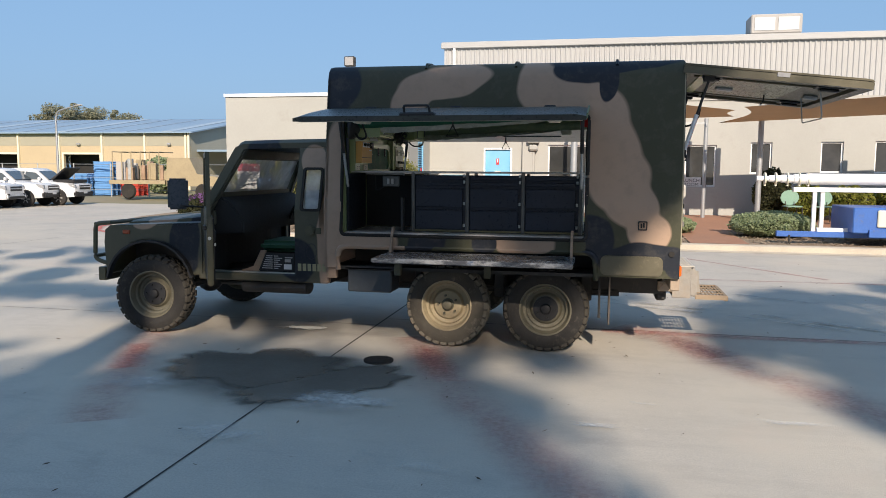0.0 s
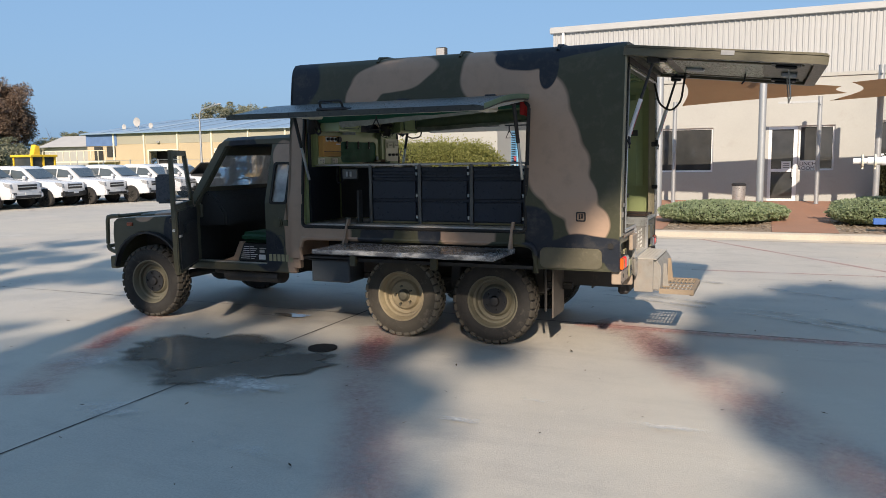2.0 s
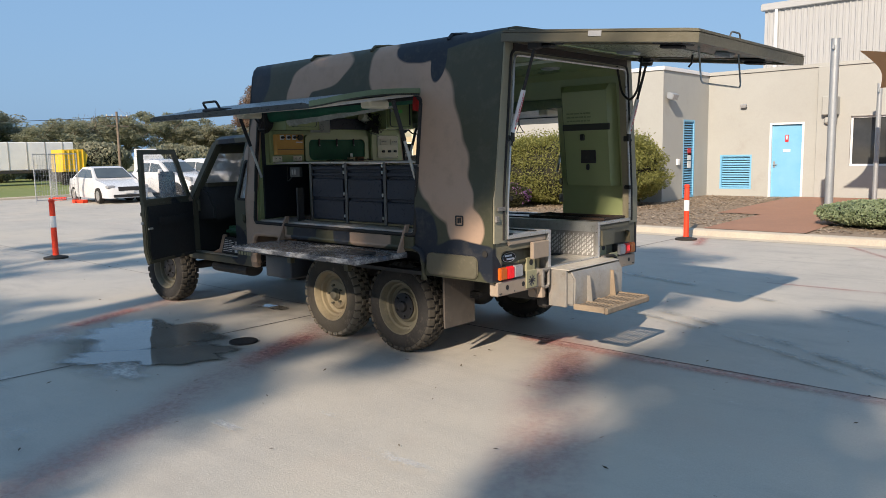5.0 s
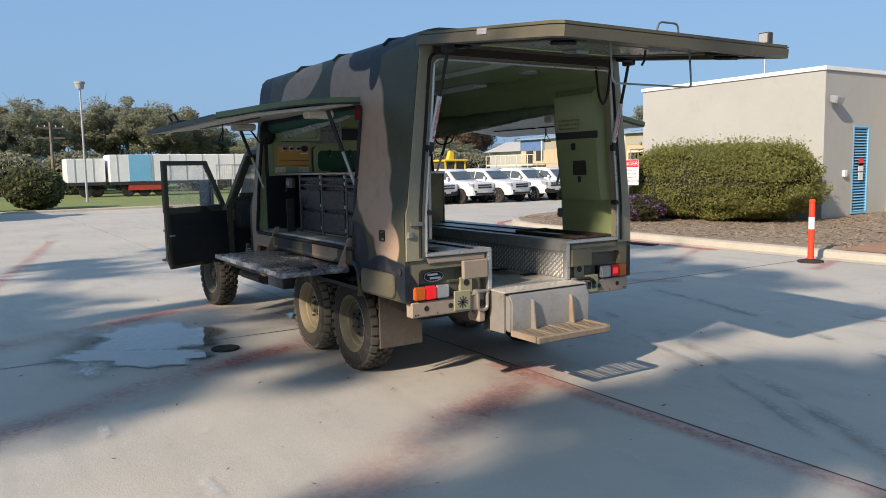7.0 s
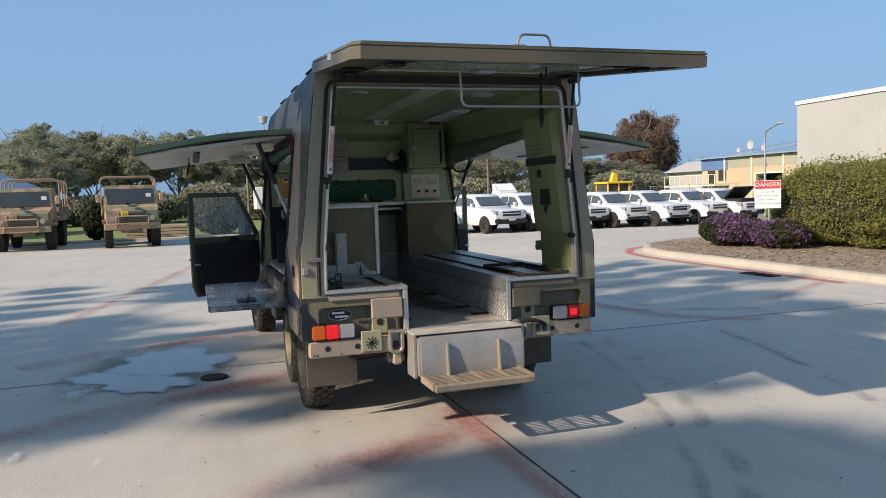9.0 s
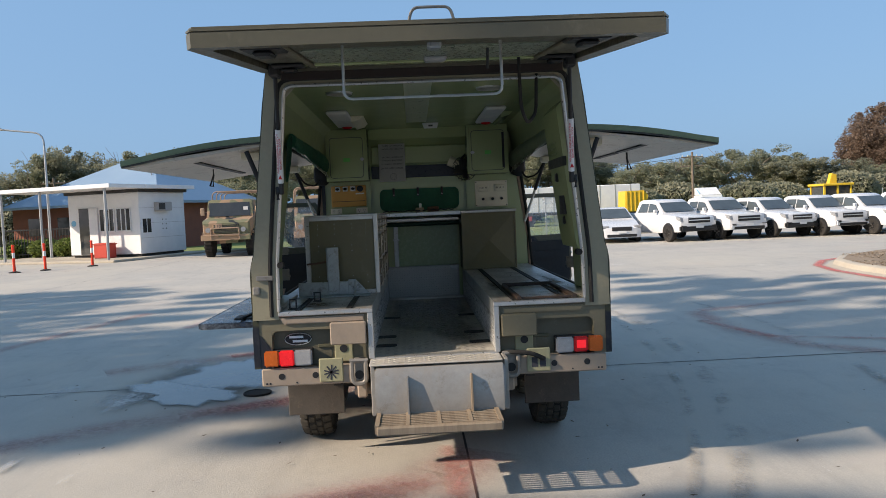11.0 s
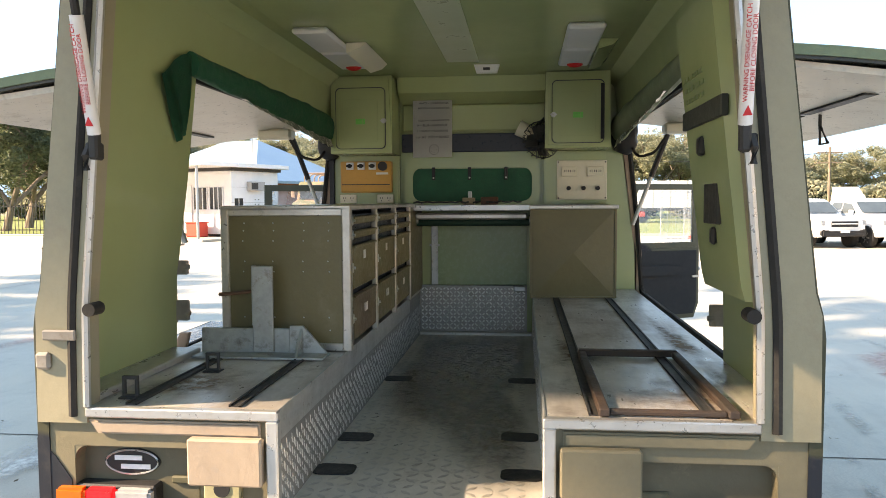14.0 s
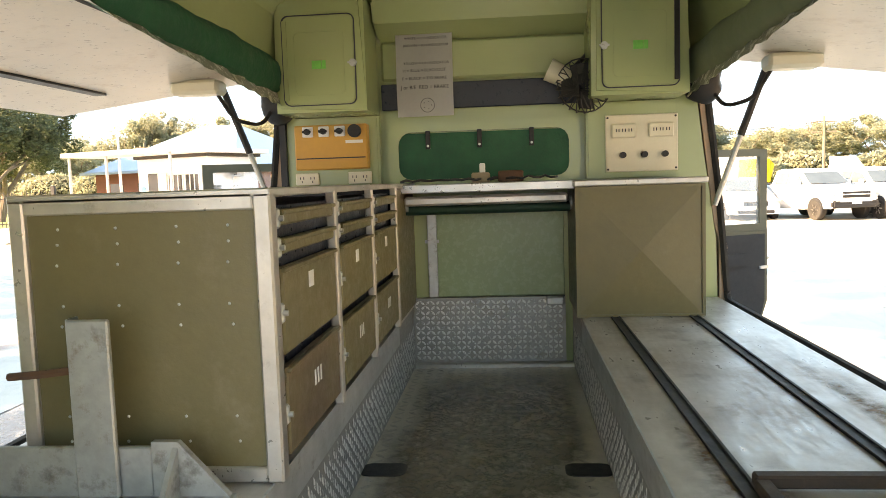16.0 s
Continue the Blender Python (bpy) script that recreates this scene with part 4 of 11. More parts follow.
def louvre(name, axis, at, u0, u1, z0, z1, label):
    """Blue louvre panel of tilted blades."""
    g = thing(name, pose(0, 0, 0), label, "louvre", kind="structure")
    swap = Matrix(((0, -1, 0, 0), (1, 0, 0, 0), (0, 0, 1, 0), (0, 0, 0, 1)))

    def turn(bm):
        if axis == "x":
            bmesh.ops.transform(bm, matrix=swap, verts=bm.verts[:])
        return bm
    a = -at if axis == "x" else at
    bm = B()
    frame_ring(bm, [(u0, z0), (u1, z0), (u1, z1), (u0, z1)], [(u0 + 0.05, z0 + 0.05), (u1 - 0.05, z0 + 0.05), (u1 - 0.05, z1 - 0.05), (u0 + 0.05, z1 - 0.05)], "y", a - 0.025, a + 0.06)
    part("frame", turn(bm), M_BLUEDOOR, g)
    n = int((z1 - z0 - 0.1) / 0.07)
    bm = B()
    box(bm, u0 + 0.05, -0.03, -0.006, u1 - 0.05, 0.03, 0.006, m=pose(0, 0, 0, 40, 0, 0))
    blade = mesh_of("blade", turn(bm), M_BLUEDOOR)
    for i in range(n):
        z = z0 + 0.085 + (z1 - z0 - 0.14) * i / (n - 1)
        share("blade", blade, g, pose(0, a + 0.02, z) if axis == "y" else pose(at - 0.02, 0, z))
    bm = B()
    box(bm, u0 + 0.04, a + 0.055, z0 + 0.04, u1 - 0.04, a + 0.065, z1 - 0.04)
    part("backing", turn(bm), M_DARK, g, "dark space behind the blades")
    return g


louvre("window_6", "y", WY + 0.02, -0.9, 0.05, 0.48, 1.5, "blue louvred vent in the cream wall")

# projecting block with the louvre door
BX0, BX1, BY = -7.2, -1.3, 14.7
wall_with_holes("wall_block_south", "y", BY, 0.25, BX0, BX1 - 0.25, 0.05, 3.88, [], M_CREAM, "cream rendered wall of the projecting block")
wall_with_holes("wall_block_east", "x", BX1 - 0.25, 0.25, BY, 24.8, 0.05, 3.88, [(16.0, 0.2, 16.75, 2.55)], M_CREAM, "cream rendered side wall with a louvre door")
wall_with_holes("wall_block_west", "x", BX0, 0.25, BY + 0.25, 24.8, 0.05, 3.88, [], M_CREAM, "cream rendered far side wall")
bm = B()
box(bm, BX0 - 0.04, BY - 0.04, 3.88, BX1 + 0.04, 24.8, 3.98)
solid("roof_block", bm, M_WHITE, "flat white capped roof of the projecting block", kind="structure")
louvre("door_3", "x", BX1 - 0.02, 16.0, 16.75, 0.28, 2.55, "tall closed blue louvre door")
sg = thing("door_notice", pose(BX1 + 0.02, 16.36, 1.5), "small white and red notices on the louvre door", "sign")
for z, m_ in ((0.12, M_SIGNRED), (-0.25, M_PAPER), (-0.02, M_PAPER)):
    bm = B()
    box(bm, 0, -0.11, z - 0.1, 0.01, 0.11, z + 0.1)
    part("plate", bm, m_, sg)


def wall_lamp(m):
    g = thing("wall_light", m, "grey bulkhead floodlight fixed to the wall", "wall light", "wall lights")
    bm = B()
    box(bm, 0, -0.05, -0.07, 0.1, 0.05, 0.07, 0.01)
    part("bracket", bm, M_STEELPOST, g)
    bm = B()
    box(bm, 0.08, -0.17, -0.1, 0.26, 0.17, 0.08, 0.02, m=pose(0, 0, 0.02, 0, 18, 0))
    part("housing", bm, M_STEELPOST, g)
    bm = B()
    box(bm, 0.262, -0.15, -0.08, 0.268, 0.15, 0.06, m=pose(0, 0, 0.02, 0, 18, 0))
    part("lens", bm, M_CLEARLENS, g)


wall_lamp(pose(BX1, 14.95, 3.2))
wall_lamp(pose(-0.2, WY, 2.95, 0, 0, -90) @ Matrix.Scale(0.5, 4))
bm = B()
box(bm, BX1, 15.55, 1.25, BX1 + 0.07, 15.68, 1.42, 0.01)
solid("tap_box", bm, M_WHITE, "small white switch box on the wall", "switch box")
bm = B()
box(bm, 2.02, WY - 0.32, 2.55, 2.4, WY - 0.002, 3.05, 0.02)
box(bm, 2.06, WY - 0.26, 2.3, 2.36, WY - 0.004, 2.5, 0.05)
solid("rain_head", bm, M_CREAM, "cream rainwater head above a downpipe", "rain head")
bm = B()
cyl(bm, (2.21, WY - 0.1, 0.25), (2.21, WY - 0.1, 2.4), 0.05, n=12)
solid("downpipe", bm, M_CREAM, "cream downpipe on the wall", "downpipe")

# tall steel shed behind
SX0, SY = -2.3, 24.9
bm = B()
box(bm, SX0, SY, 3.4, 45, SY + 0.1, 6.85)
shed_wall = solid("wall_shed", bm, M_CORRW, "white ribbed steel wall of the tall shed", kind="structure")
bm = B()
prism(bm, [(0, SY), (0.03, SY - 0.035), (0.07, SY - 0.035), (0.1, SY)], "z", 3.4, 6.8)
rib = mesh_of("rib", bm, M_CORRW)
for i in range(150):
    share("rib", rib, shed_wall, pose(SX0 + 0.1 + i * 0.2, 0, 0))
bm = B()
box(bm, SX0, SY + 0.1, 0.1, SX0 + 0.1, 50, 6.85)
solid("wall_shed_side", bm, M_CORRW, "white steel side wall of the tall shed", kind="structure")
bm = B()
box(bm, SX0 - 0.12, SY - 0.16, 6.8, 45, SY + 0.06, 7.02, 0.02)
prism(bm, [(SY - 0.1, 7.0), (50, 9.2), (50, 9.25), (SY - 0.1, 7.06)], "x", SX0 - 0.1, 45)
solid("roof_shed", bm, M_CORRW, "white gutter and low roof of the tall shed", kind="structure")
bm = B()
cyl(bm, (SX0 + 0.45, SY - 0.1, 3.9), (SX0 + 0.45, SY - 0.1, 6.8), 0.06)
solid("downpipe", bm, M_WHITE, "white downpipe on the steel shed", "downpipe")
ac = thing("rooftop_cooler", pose(11.0, 25.6, 7.1), "grey evaporative cooler on the shed roof", "cooler")
bm = B()
box(bm, -0.95, -0.6, 0, 0.95, 0.6, 0.75, 0.04)
part("housing", bm, M_GREYW, ac)
for x in (-0.82, 0.06):
    bm = B()
    box(bm, x, -0.62, 0.12, x + 0.76, -0.6, 0.62)
    part("side_panel", bm, M_STEELPOST, ac)

# floodlight pole on the block
fl = thing("floodlight_pole", pose(-3.2, 15.0, 3.98), "grey floodlight on a short pole above the roof", "floodlight")
bm = B()
cyl(bm, (0, 0, 0), (0, 0, 0.82), 0.03, n=8)
part("pole", bm, M_STEELPOST, fl)
bm = B()
box(bm, -0.16, -0.1, 0.8, 0.16, 0.1, 1.1, 0.02)
part("housing", bm, M_DARK, fl)
bm = B()
box(bm, -0.13, -0.112, 0.83, 0.13, -0.1, 1.07)
part("lens", bm, M_CLEARLENS, fl)


# ---- the army truck ----
TY = 0.25
truck = thing("army_truck", pose(0, TY, 0), "six-wheeled camouflage army truck with open workshop body", "truck")
M_CAMO = camo("camouflage_body_paint",
              [(2.98, 2.46, 0.45, 0.15, 8), (2.68, 2.31, 0.26, 0.16, 38), (3.86, 2.45, 0.23, 0.28, 0), (4.15, 2.28, 0.45, 0.17, -4), (4.42, 2.1, 0.25, 0.28, 0), (4.48, 1.85, 0.28, 0.32, 0), (4.56, 1.6, 0.28, 0.28, 0),
               (4.68, 1.36, 0.25, 0.22, -40), (4.81, 1.12, 0.2, 0.18, 0), (1.96, 1.2, 0.15, 0.95, 0), (2.25, 0.98, 0.4, 0.1, 0), (2.05, 0.9, 0.12, 0.16, 0), (3.78, 0.98, 0.25, 0.08, 0)],
              [(4.2, 2.52, 0.23, 0.13, 0), (4.44, 2.43, 0.09, 0.18, 0), (4.5, 2.6, 0.55, 0.08, 0), (4.36, 1.1, 0.16, 0.2, 0), (4.78, 0.9, 0.45, 0.13, 0), (5.05, 0.86, 0.12, 0.15, 0),
               (1.97, 2.44, 0.22, 0.26, -18), (3.4, 0.98, 0.12, 0.07, 0), (2.78, 0.98, 0.16, 0.07, 0)])
M_CAMOCAB = camo("camouflage_cab_paint",
                 [(1.86, 0.95, 0.1, 0.5, 0), (-0.1, 1.2, 0.2, 0.15, 0), (1.7, 1.75, 0.12, 0.15, 0)],
                 [(0.38, 0.95, 0.17, 0.33, 0), (1.15, 1.86, 0.2, 0.14, 0), (0.1, 0.75, 0.2, 0.18, 0), (1.55, 0.78, 0.2, 0.2, 0)], OLIVE=(0.082, 0.079, 0.053))
PROFILE = [(0.735, 1.088), (1.3, 1.09), (1.36, 1.082), (1.42, 1.066), (1.75, 1.027), (2.0, 0.998), (2.3, 0.965), (2.5, 0.935), (2.57, 0.91), (2.61, 0.87)]


def side_y(z):
    for (z0, y0), (z1, y1) in zip(PROFILE, PROFILE[1:]):
        if z <= z1:
            return y0 + (y1 - y0) * (z - z0) / (z1 - z0)
    return PROFILE[-1][1]


X0, X1 = 1.87, 5.09
OPEN = (2.03, 1.05, 4.29, 2.15)
ARCH = (2.0, 0.735, 4.38, 0.93)


def side_panel(bm, sign, inset, holes, xs, zs, thick):
    cols = []
    for x in xs:
        cols.append([bm.verts.new((x, sign * (side_y(z) - inset), z)) for z in zs])
    fs = []
    for i in range(len(xs) - 1):
        for j in range(len(zs) - 1):
            mx, mz = (xs[i] + xs[i + 1]) / 2, (zs[j] + zs[j + 1]) / 2
            if any(h[0] < mx < h[2] and h[1] < mz < h[3] for h in holes):
                continue
            fs.append(bm.faces.new((cols[i][j], cols[i + 1][j], cols[i + 1][j + 1], cols[i][j + 1])))
    bmesh.ops.delete(bm, geom=[v for v in bm.verts if not v.link_faces], context="VERTS")
    for f in fs:
        f.normal_update()
        if f.normal.y * sign < 0:
            f.normal_flip()
    bmesh.ops.solidify(bm, geom=fs, thickness=thick)


XS = [1.87, 1.93, 2.0, 2.03, 2.8, 3.6, 4.29, 4.38, 4.6, 4.85, 5.02, 5.09]
ZS = [0.735, 0.93, 1.05, 1.3, 1.36, 1.42, 1.6, 1.75, 2.0, 2.15, 2.3, 2.5, 2.57, 2.61]
for sign, nm in ((-1, "near"), (1, "far")):
    bm = B()
    side_panel(bm, sign, 0.0, [OPEN, ARCH], XS, ZS, 0.035)
    part("side_panel", bm, M_CAMO, truck, "camouflage side panel with a large opening")
    bm = B()
    side_panel(bm, sign, 0.04, [(OPEN[0] - 0.01, 0.0, OPEN[2] + 0.01, OPEN[3] + 0.01), (0, 0, 9, 1.06)], [1.93, 2.02, 2.8, 3.6, 4.3, 4.6, 5.06], [1.06, 1.36, 1.75, 2.0, 2.16, 2.3, 2.5, 2.56], 0.012)
    part("inner_lining", bm, M_INGREEN, truck, "smooth light green painted lining")

# roof with shallow crown
bm = B()
sec = [(-0.935, 2.5), (-0.915, 2.565), (-0.87, 2.612), (-0.78, 2.632), (-0.4, 2.645), (0, 2.65), (0.4, 2.645), (0.78, 2.632), (0.87, 2.612), (0.915, 2.565), (0.935, 2.5)]
inner = [(y * 0.965, z - 0.03) for y, z in sec[::-1]]
loft(bm, [[(x, y, z) for y, z in sec + inner] for x in (X0, 2.6, 3.4, 4.2, X1)])
part("roof", bm, M_CAMO, truck, "camouflage roof of the workshop body")
for x in (2.8, 3.63, 4.52):
    bm = B()
    tube(bm, [(x, -0.905, 2.585), (x, -0.86, 2.628), (x, -0.7, 2.648), (x, 0, 2.66), (x, 0.7, 2.648), (x, 0.86, 2.628), (x, 0.905, 2.585)], 0.014, 6)
    part("roof_rib", bm, M_CAMO, truck)
bm = B()
box(bm, X0 + 0.04, -0.93, 2.455, X1 - 0.03, 0.93, 2.475)
part("ceiling", bm, M_INGREEN, truck, "light green painted ceiling")
for sgn in (-1, 1):
    bm = B()
    prism(bm, [(sgn * 0.93, 2.3), (sgn * 0.895, 2.4), (sgn * 0.84, 2.45), (sgn * 0.75, 2.458), (sgn * 0.93, 2.47)], "x", 2.05, 5.05)
    part("cove", bm, M_INGREEN, truck)
# front wall of the body and bulkhead
bm = B()
pts = [(-y, z) for z, y in PROFILE] + [(y, z) for z, y in PROFILE[::-1]]
prism(bm, pts, "x", X0 - 0.012, X0 + 0.03, 0.008)
part("front_wall", bm, M_CAMO, truck)
bm = B()
prism(bm, [(-side_y(z) + 0.05, z) for z in (0.962, 1.36, 1.75, 2.0, 2.3, 2.46)] + [(side_y(z) - 0.05, z) for z in (2.46, 2.3, 2.0, 1.75, 1.36, 0.962)], "x", 2.0, 2.05)
box(bm, 2.0, -0.54, 0.77, 2.05, 0.54, 0.962)
part("bulkhead", bm, M_INGREEN, truck, "light green bulkhead at the front of the body")

# rear frame, open towards the channel
bm = B()
outer = [(-1.085, 1.03), (-1.08, 1.36), (-1.062, 1.42), (-1.024, 1.75), (-0.935, 2.5), (-0.87, 2.605), (0.87, 2.605), (0.935, 2.5), (1.024, 1.75), (1.062, 1.42), (1.08, 1.36), (1.085, 1.03)]
inn = [(-0.93, 1.03), (-0.925, 1.36), (-0.919, 1.42), (-0.885, 1.75), (-0.83, 2.36), (-0.77, 2.425), (0.77, 2.425), (0.83, 2.36), (0.885, 1.75), (0.919, 1.42), (0.925, 1.36), (0.93, 1.03)]
rows = [[bm.verts.new((x, *p)) for p in line] for line, x in ((outer, 5.03), (outer, 5.085), ([(0.97 * a + 0.03 * c, 0.97 * b + 0.03 * d) for (a, b), (c, d) in zip(outer, inn)], 5.1), (inn, 5.1), (inn, 5.03))]
for j in range(5):
    a, b = rows[j], rows[(j + 1) % 5]
    for i in range(len(outer) - 1):
        bm.faces.new((a[i], a[i + 1], b[i + 1], b[i]))
bmesh.ops.recalc_face_normals(bm, faces=bm.faces[:])
part("rear_frame", bm, M_FRAME, truck, "khaki green rear door frame")
bm = B()
tube(bm, arc_pts([(5.105, -0.925, 1.08), (5.105, -0.92, 1.36), (5.105, -0.825, 2.42), (5.105, 0.825, 2.42), (5.105, 0.92, 1.36), (5.105, 0.925, 1.08)], 0.05), 0.011, 6)
part("edge_trim", bm, M_ALU, truck, "bright aluminium edge trim")
bm = B()
tube(bm, arc_pts([(5.098, -0.97, 1.05), (5.098, -0.965, 1.36), (5.098, -0.86, 2.46), (5.098, 0.86, 2.46), (5.098, 0.965, 1.36), (5.098, 0.97, 1.05)], 0.08), 0.014, 6)
part("door_seal", bm, M_RUBBER, truck, "black rubber door seal")
bm = B()
box(bm, 5.1, -0.84, 2.452, 5.112, 0.84, 2.545, 0.004)
part("header_strip", bm, mat("dark_brown_header_rubber", (0.035, 0.025, 0.022), (0.055, 0.038, 0.032), rough=0.6), truck, "dark brown rubber strip above the rear opening")
# seals round the side openings
for sign in (-1, 1):
    bm = B()
    x0, z0, x1, z1 = OPEN
    tube(bm, arc_pts([(x1, sign * (side_y(1.6) + 0.003), 1.6), (x1, sign * (side_y(z0) + 0.003), z0), (x0, sign * (side_y(z0) + 0.003), z0), (x0, sign * (side_y(1.6) + 0.003), 1.6),
                      (x0, sign * (side_y(z1) + 0.003), z1), (x1, sign * (side_y(z1) + 0.003), z1), (x1, sign * (side_y(1.62) + 0.003), 1.62)], 0.05), 0.017, 6)
    part("opening_seal", bm, M_RUBBER, truck, "black rubber seal round the side opening")
    bm = B()
    tube(bm, arc_pts([(2.0, sign * 1.09, 0.72), (2.0, sign * 1.09, 0.945), (4.38, sign * 1.09, 0.945), (4.38, sign * 1.09, 0.7)], 0.1), 0.028, 8)
    part("wheel_arch_trim", bm, M_CAMO, truck)
    bm = B()
    prism(bm, rrect(4.42, 0.75, 4.95, 0.925, 0.05), "y", sign * 1.086, sign * 1.104, 0.006)
    part("locker_flap", bm, M_HATCH, truck, "rounded khaki locker flap behind the wheels")
    # inner wheel-arch wall and underside
    bm = B()
    box(bm, 1.95, sign * 0.62, 0.72, 4.42, sign * 1.05, 0.75)
    box(bm, 2.0, sign * 0.55, 0.735, 4.38, sign * 0.57, 0.98)
    box(bm, 1.95, sign * 0.55, 0.945, 5.0, sign * 1.05, 0.96)
    part("underbody", bm, M_DARK, truck)

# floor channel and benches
# dark plate and pale marks: the sky's reflection on the tread is put into colour
M_TREADBASE = sheet_metal("darkened_tread_plate", (0.27, 0.265, 0.25), (0.35, 0.34, 0.32), 0.42, 0.45)
M_TREADTOP = mat("sky_bright_tread_marks", (0.72, 0.72, 0.7), (0.6, 0.6, 0.58), rough=0.3, metal=0.45, s1=6, fine=0.1, bump=0.02)
bm = B()
box(bm, 2.05, -0.385, 0.735, 5.09, 0.385, 0.77)
part("floor", bm, M_FLOOR, truck, "worn aluminium tread floor")


def lozenges(bm, u0, u1, v0, v1, pitch, put, size=0.4, h=0.0025, lean=None):
    """Raised tread marks with a flat worn top over a rectangle; put(u, v, w) gives their place. With lean they all point one way, row against row."""
    i, u = 0, u0 + pitch / 2
    while u < u1 - pitch * 0.3:
        j, v = 0, v0 + pitch / 2 + (pitch * 0.5 if lean is not None and i % 2 else 0)
        while v < v1 - pitch * 0.3:
            if lean is None:
                ang = math.pi / 4 * (1 if (i + j) % 2 else -1)
            else:
                ang = lean
            ca, sa = math.cos(ang), math.sin(ang)
            a, b = pitch * size, pitch * size * 0.36
            low = [bm.verts.new(put(u + a * p * ca - b * q * sa, v + a * p * sa + b * q * ca, 0.0004)) for p, q in ((-1, 0), (-0.3, -1), (0.3, -1), (1, 0), (0.3, 1), (-0.3, 1))]
            top = [bm.verts.new(put(u + a * p * ca - b * q * sa, v + a * p * sa + b * q * ca, h)) for p, q in ((-0.72, 0), (0, -0.6), (0.72, 0), (0, 0.6))]
            for f in ((low[0], low[1], top[1], top[0]), (low[1], low[2], top[1]), (low[2], low[3], top[2], top[1]), (low[3], low[4], top[3], top[2]), (low[4], low[5], top[3]), (low[5], low[0], top[0], top[3]), tuple(top)):
                bm.faces.new(f)
            v += pitch
            j += 1
        u += pitch if lean is None else pitch * 0.62
        i += 1


bm = B()
lozenges(bm, 2.1, 5.07, -0.37, 0.37, 0.05, lambda u, v, w: (u, v, 0.77 + w), 0.5, 0.0018)
tagged(part("floor_tread", bm, M_ALUFLAT, truck, angle=4), kind="stuff")
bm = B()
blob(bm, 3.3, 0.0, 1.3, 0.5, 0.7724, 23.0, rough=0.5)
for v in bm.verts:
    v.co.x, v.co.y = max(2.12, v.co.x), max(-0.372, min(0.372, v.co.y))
M_BENCHSTAIN = worn_paint("brown_bench_stain", (0.22, 0.145, 0.09), 0.5, True, 0.8)
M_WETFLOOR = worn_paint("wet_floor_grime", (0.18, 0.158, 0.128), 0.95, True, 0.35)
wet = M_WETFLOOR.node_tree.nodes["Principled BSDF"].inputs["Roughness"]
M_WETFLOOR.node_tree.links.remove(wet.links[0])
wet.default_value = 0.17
for cx_, cy_, rx_, ry_, sd_ in ((4.75, 0.82, 0.42, 0.2, 41.0), (4.4, 0.5, 0.5, 0.12, 43.0), (4.8, -0.75, 0.3, 0.2, 47.0), (3.9, 0.95, 0.8, 0.08, 51.0), (4.2, -0.5, 0.5, 0.1, 53.0)):
    bs = B()
    blob(bs, cx_, cy_, rx_, ry_, 1.0754, sd_, rough=0.5)
    part("rust_stain", bs, M_BENCHSTAIN, truck, "brown stain on the bench top")
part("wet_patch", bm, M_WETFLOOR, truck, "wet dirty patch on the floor")
